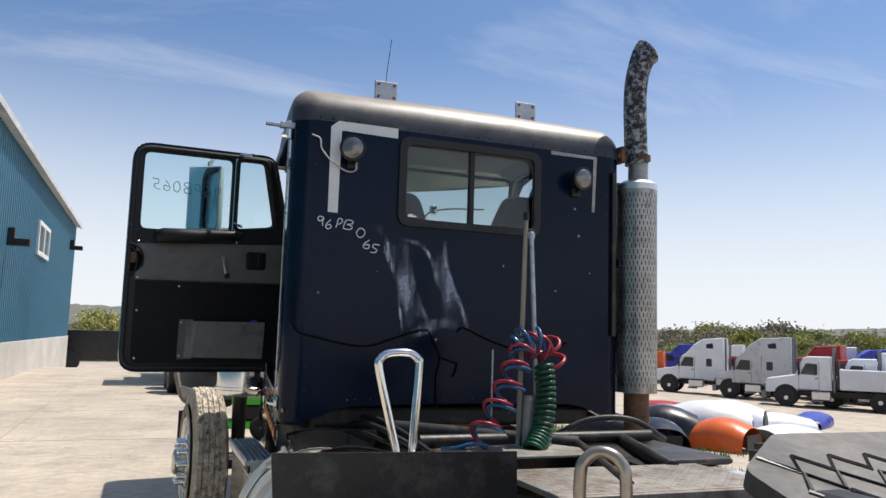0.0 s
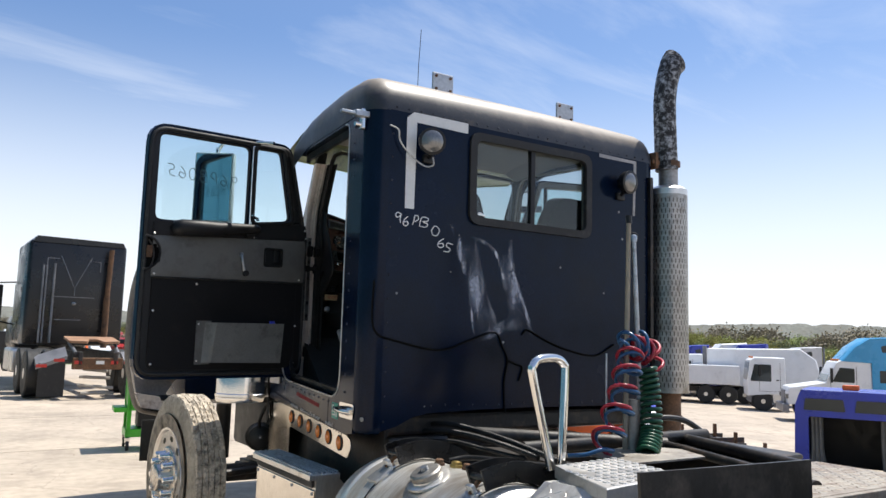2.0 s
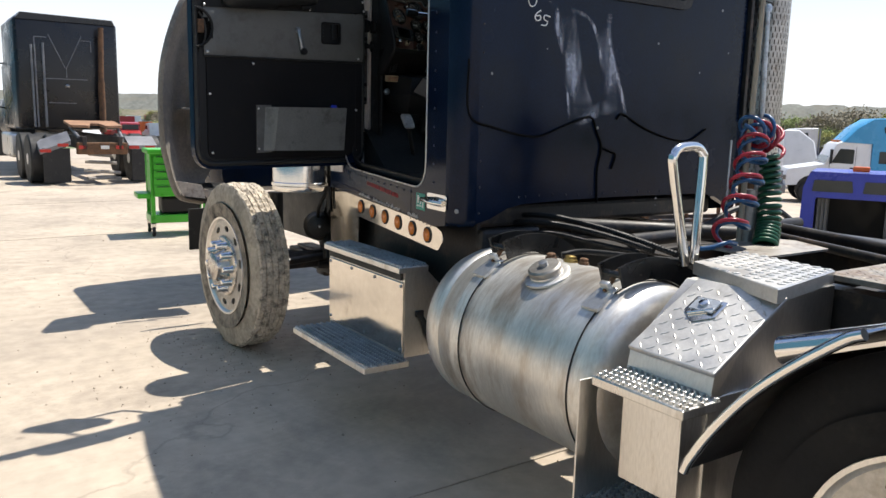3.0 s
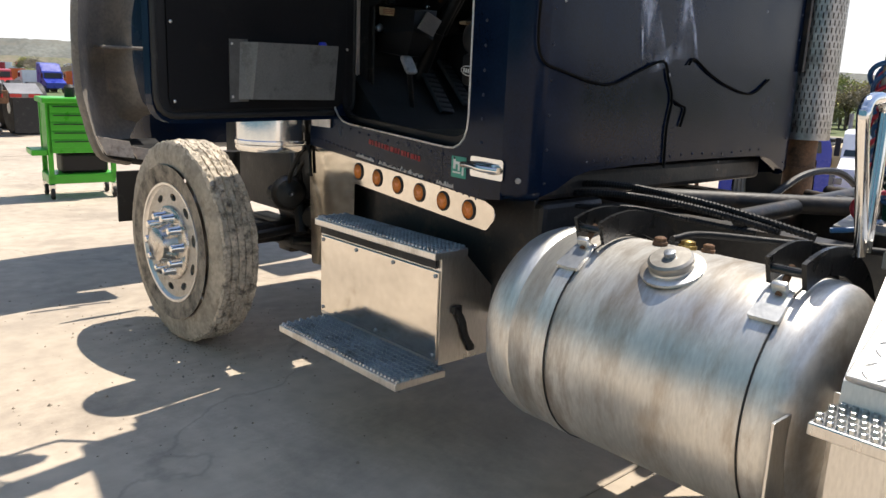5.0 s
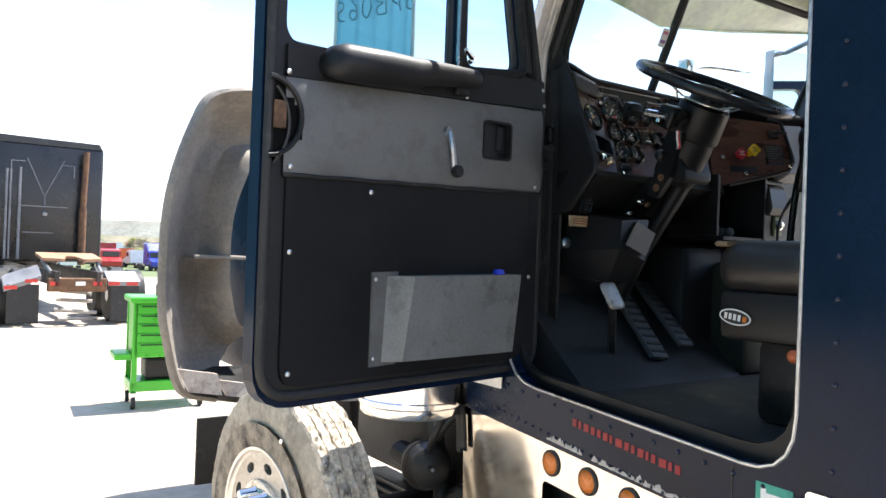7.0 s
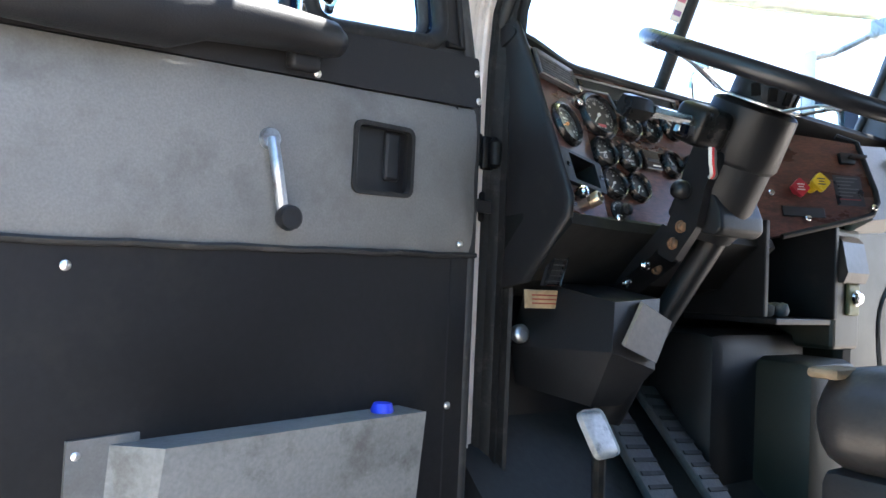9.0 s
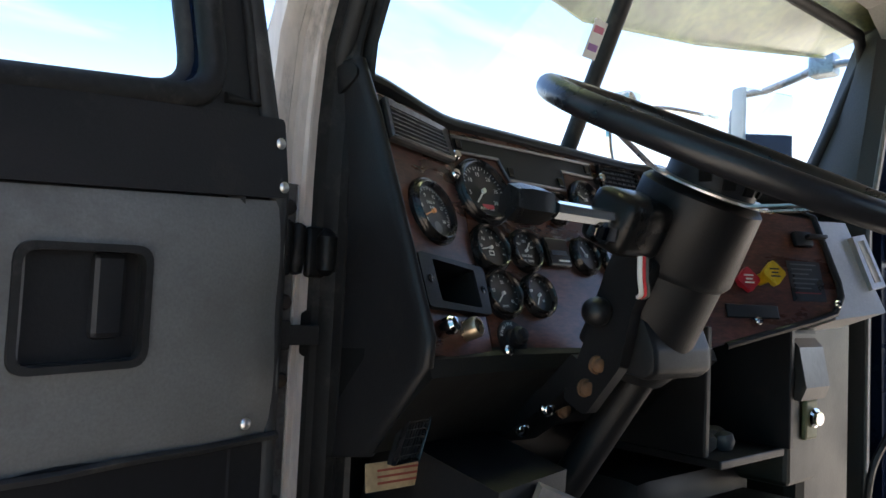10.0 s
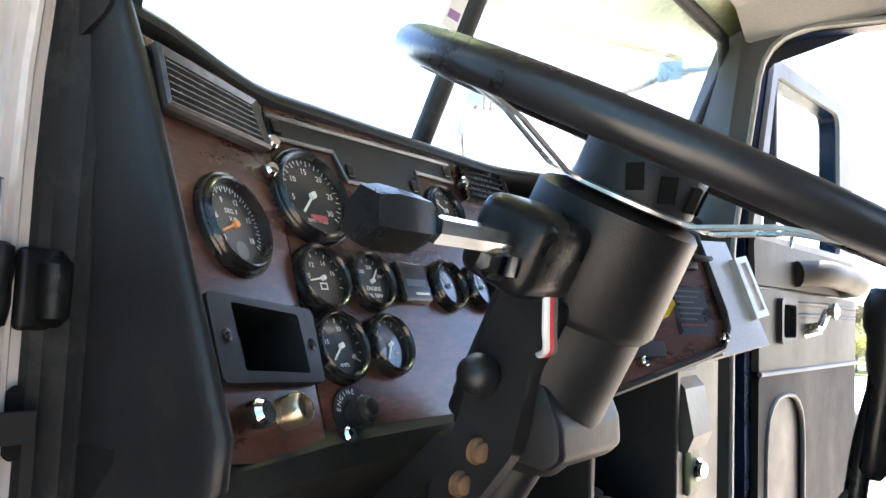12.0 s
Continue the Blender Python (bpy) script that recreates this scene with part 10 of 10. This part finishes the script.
for x, y, tn in ((12.0, 8.8, 62), (13.4, 10.2, 75), (10.8, 7.4, 50)):
    v = thing("scrap_chassis", "cut-off rusty truck frame section lying on the lot", "scrap frame", "scrap frames", at=(x, y, level(x, y)), turn=tn)
    for e in (-0.42, 0.42):
        bm = B(); rings(bm, [[(e + a, yy_, 0.25 + b) for a, b in ((0, 0), (0.07, 0), (0.07, 0.02), (0.02, 0.02), (0.02, 0.22), (0.07, 0.22), (0.07, 0.24), (0, 0.24))] for yy_ in (-1.5, 1.5)])
        part("rail", bm, SCRAPM, v)
    for yy_ in (-1.2, -0.2, 1.1):
        bm = B(); box(bm, (-0.42, yy_ - 0.06, 0.28), (0.46, yy_ + 0.06, 0.42), 0.01)
        part("cross_member", bm, SCRAPM, v)
        bm = B(); box(bm, (-0.5, yy_ - 0.1, 0.0), (-0.3, yy_ + 0.1, 0.26), 0.02); box(bm, (0.3, yy_ - 0.03, 0.4), (0.4, yy_ + 0.03, 0.75), 0.01)
        part("bracket", bm, RUST, v)
# grass on the slope
bm = B()
rv = random.Random(12)
for k in range(9000):
    x, y = rv.uniform(5.5, 13.2), rv.uniform(2.5, 18)
    if noise.noise(Vector((x * 0.5, y * 0.5, 0))) < -0.12:
        continue
    z = level(x, y) - 0.01
    a = rv.uniform(0, 6.28)
    h = rv.uniform(0.06, 0.2)
    u = Vector((math.cos(a), math.sin(a), 0)) * 0.02
    t = Vector((rv.uniform(-.06, .06), rv.uniform(-.06, .06), h))
    p = Vector((x, y, z))
    bm.faces.new([bm.verts.new(q) for q in (p - u, p + u, p + t)])
tagged(part("grass", bm, pbr("spring_grass", (0.11, 0.17, 0.03), 0.8, 0, 0.3, 2, 20, 0)), "spring grass tufts on the slope beside the yard", "grass", kind="stuff")

# the crowded far lots: three plain trucks repeated
def far_truck(paint, sleeper):
    v = thing("parked_truck", "tractor far off in the crowded salvage lot", "truck", "crowded far lot", at=(0, 0, -80))
    bm = B(); prism(bm, [(-1.9, 0.7), (-1.95, 1.3), (-0.5, 1.75), (-0.2, 2.6), (1.1, 2.75), (1.2, 0.9)], -1.1, 1.1)
    part("cab", bm, paint, v, smooth=30)
    if sleeper:
        bm = B(); prism(bm, [(0.2, 2.6), (1.0, 3.5), (2.6, 3.6), (2.6, 0.9), (1.1, 0.9)], -1.12, 1.12)
        part("sleeper", bm, paint, v, smooth=30)
    bm = B(); box(bm, (-0.95, -0.52, 1.82), (0.95, -0.3, 2.45), 0.05)
    part("windscreen", bm, DARKG, v)
    for s in (-1, 1):
        bm = B(); box(bm, (s * 1.09 - 0.03, -0.35, 1.8), (s * 1.09 + 0.03, 0.5, 2.4), 0.02)
        part("side_window", bm, DARKG, v)
    bm = B(); box(bm, (-0.45, -1, 0.6), (0.45, 5, 0.9))
    part("chassis", bm, FRAMEM, v)
    for y in (-1.2, 3.4, 4.6):
        for s in (-1, 1):
            bm = B(); lathe(bm, [(0.3, -0.2), (0.5, -0.18), (0.5, 0.18), (0.3, 0.2)], (s, y, 0.5), X, 14)
            part("wheel", bm, RUBBER, v)
    return v


FT = [far_truck(p, s) for p, s in ((WHITEP, 1), (REDP, 0), (WHITEP, 0), (BLUEP, 1), (SILVERP, 0), (REDP, 1), (GREYP, 0), (ORANGEP, 0))]
rv = random.Random(31)
for row in range(8):
    for k in range(15):
        x, y = 4 + k * 5 + rv.uniform(-0.5, 0.5) + row * 1.5, 100 + row * 14 + rv.uniform(-1, 1)
        copy_thing(rv.choice(FT), pose(x, y, level(x, y), 0, 0, rv.choice((0, 180)) + rv.uniform(-6, 6)))
for k in range(26):
    x = rv.uniform(38, 62)
    y = rv.uniform(26, 66)
    copy_thing(rv.choice(FT), pose(x, y, level(x, y), 0, 0, -139 + rv.uniform(-12, 12)))
for v in FT:
    for o in list(v.children_recursive) + [v]:
        bpy.data.objects.remove(o)
# poles
for x, y, h in ((24, 170, 10), (105, 118, 8), (125, 112, 8), (130, 150, 10), (-2, 110, 9)):
    p = thing("utility_pole", "grey utility pole with a cross arm", "pole", "utility poles", at=(x, y, level(x, y)))
    bm = B(); rod(bm, (0, 0, -1), (0, 0, h), 0.12, 0.08, 8)
    part("pole", bm, BARK, p)
    bm = B(); box(bm, (-1.2, -0.06, h - 0.9), (1.2, 0.06, h - 0.75))
    part("cross_arm", bm, BARK, p)
# dark flatbed at the end of the workshop
fb = thing("flatbed_trailer", "black flatbed trailer parked past the workshop", "trailer", at=(-2.0, 39, level(-2, 39)), turn=0)
bm = B(); box(bm, (-6, -0.3, 0.55), (5, 1.5, 2.05), 0.03)
part("deck", bm, GREYP, fb)
for x in (-4, -3, 2.5, 3.6):
    bm = B(); lathe(bm, [(0.3, -0.2), (0.5, -0.18), (0.5, 0.18), (0.3, 0.2)], (x, -0.3, 0.5), Y, 16)
    part("wheel", bm, RUBBER, fb)
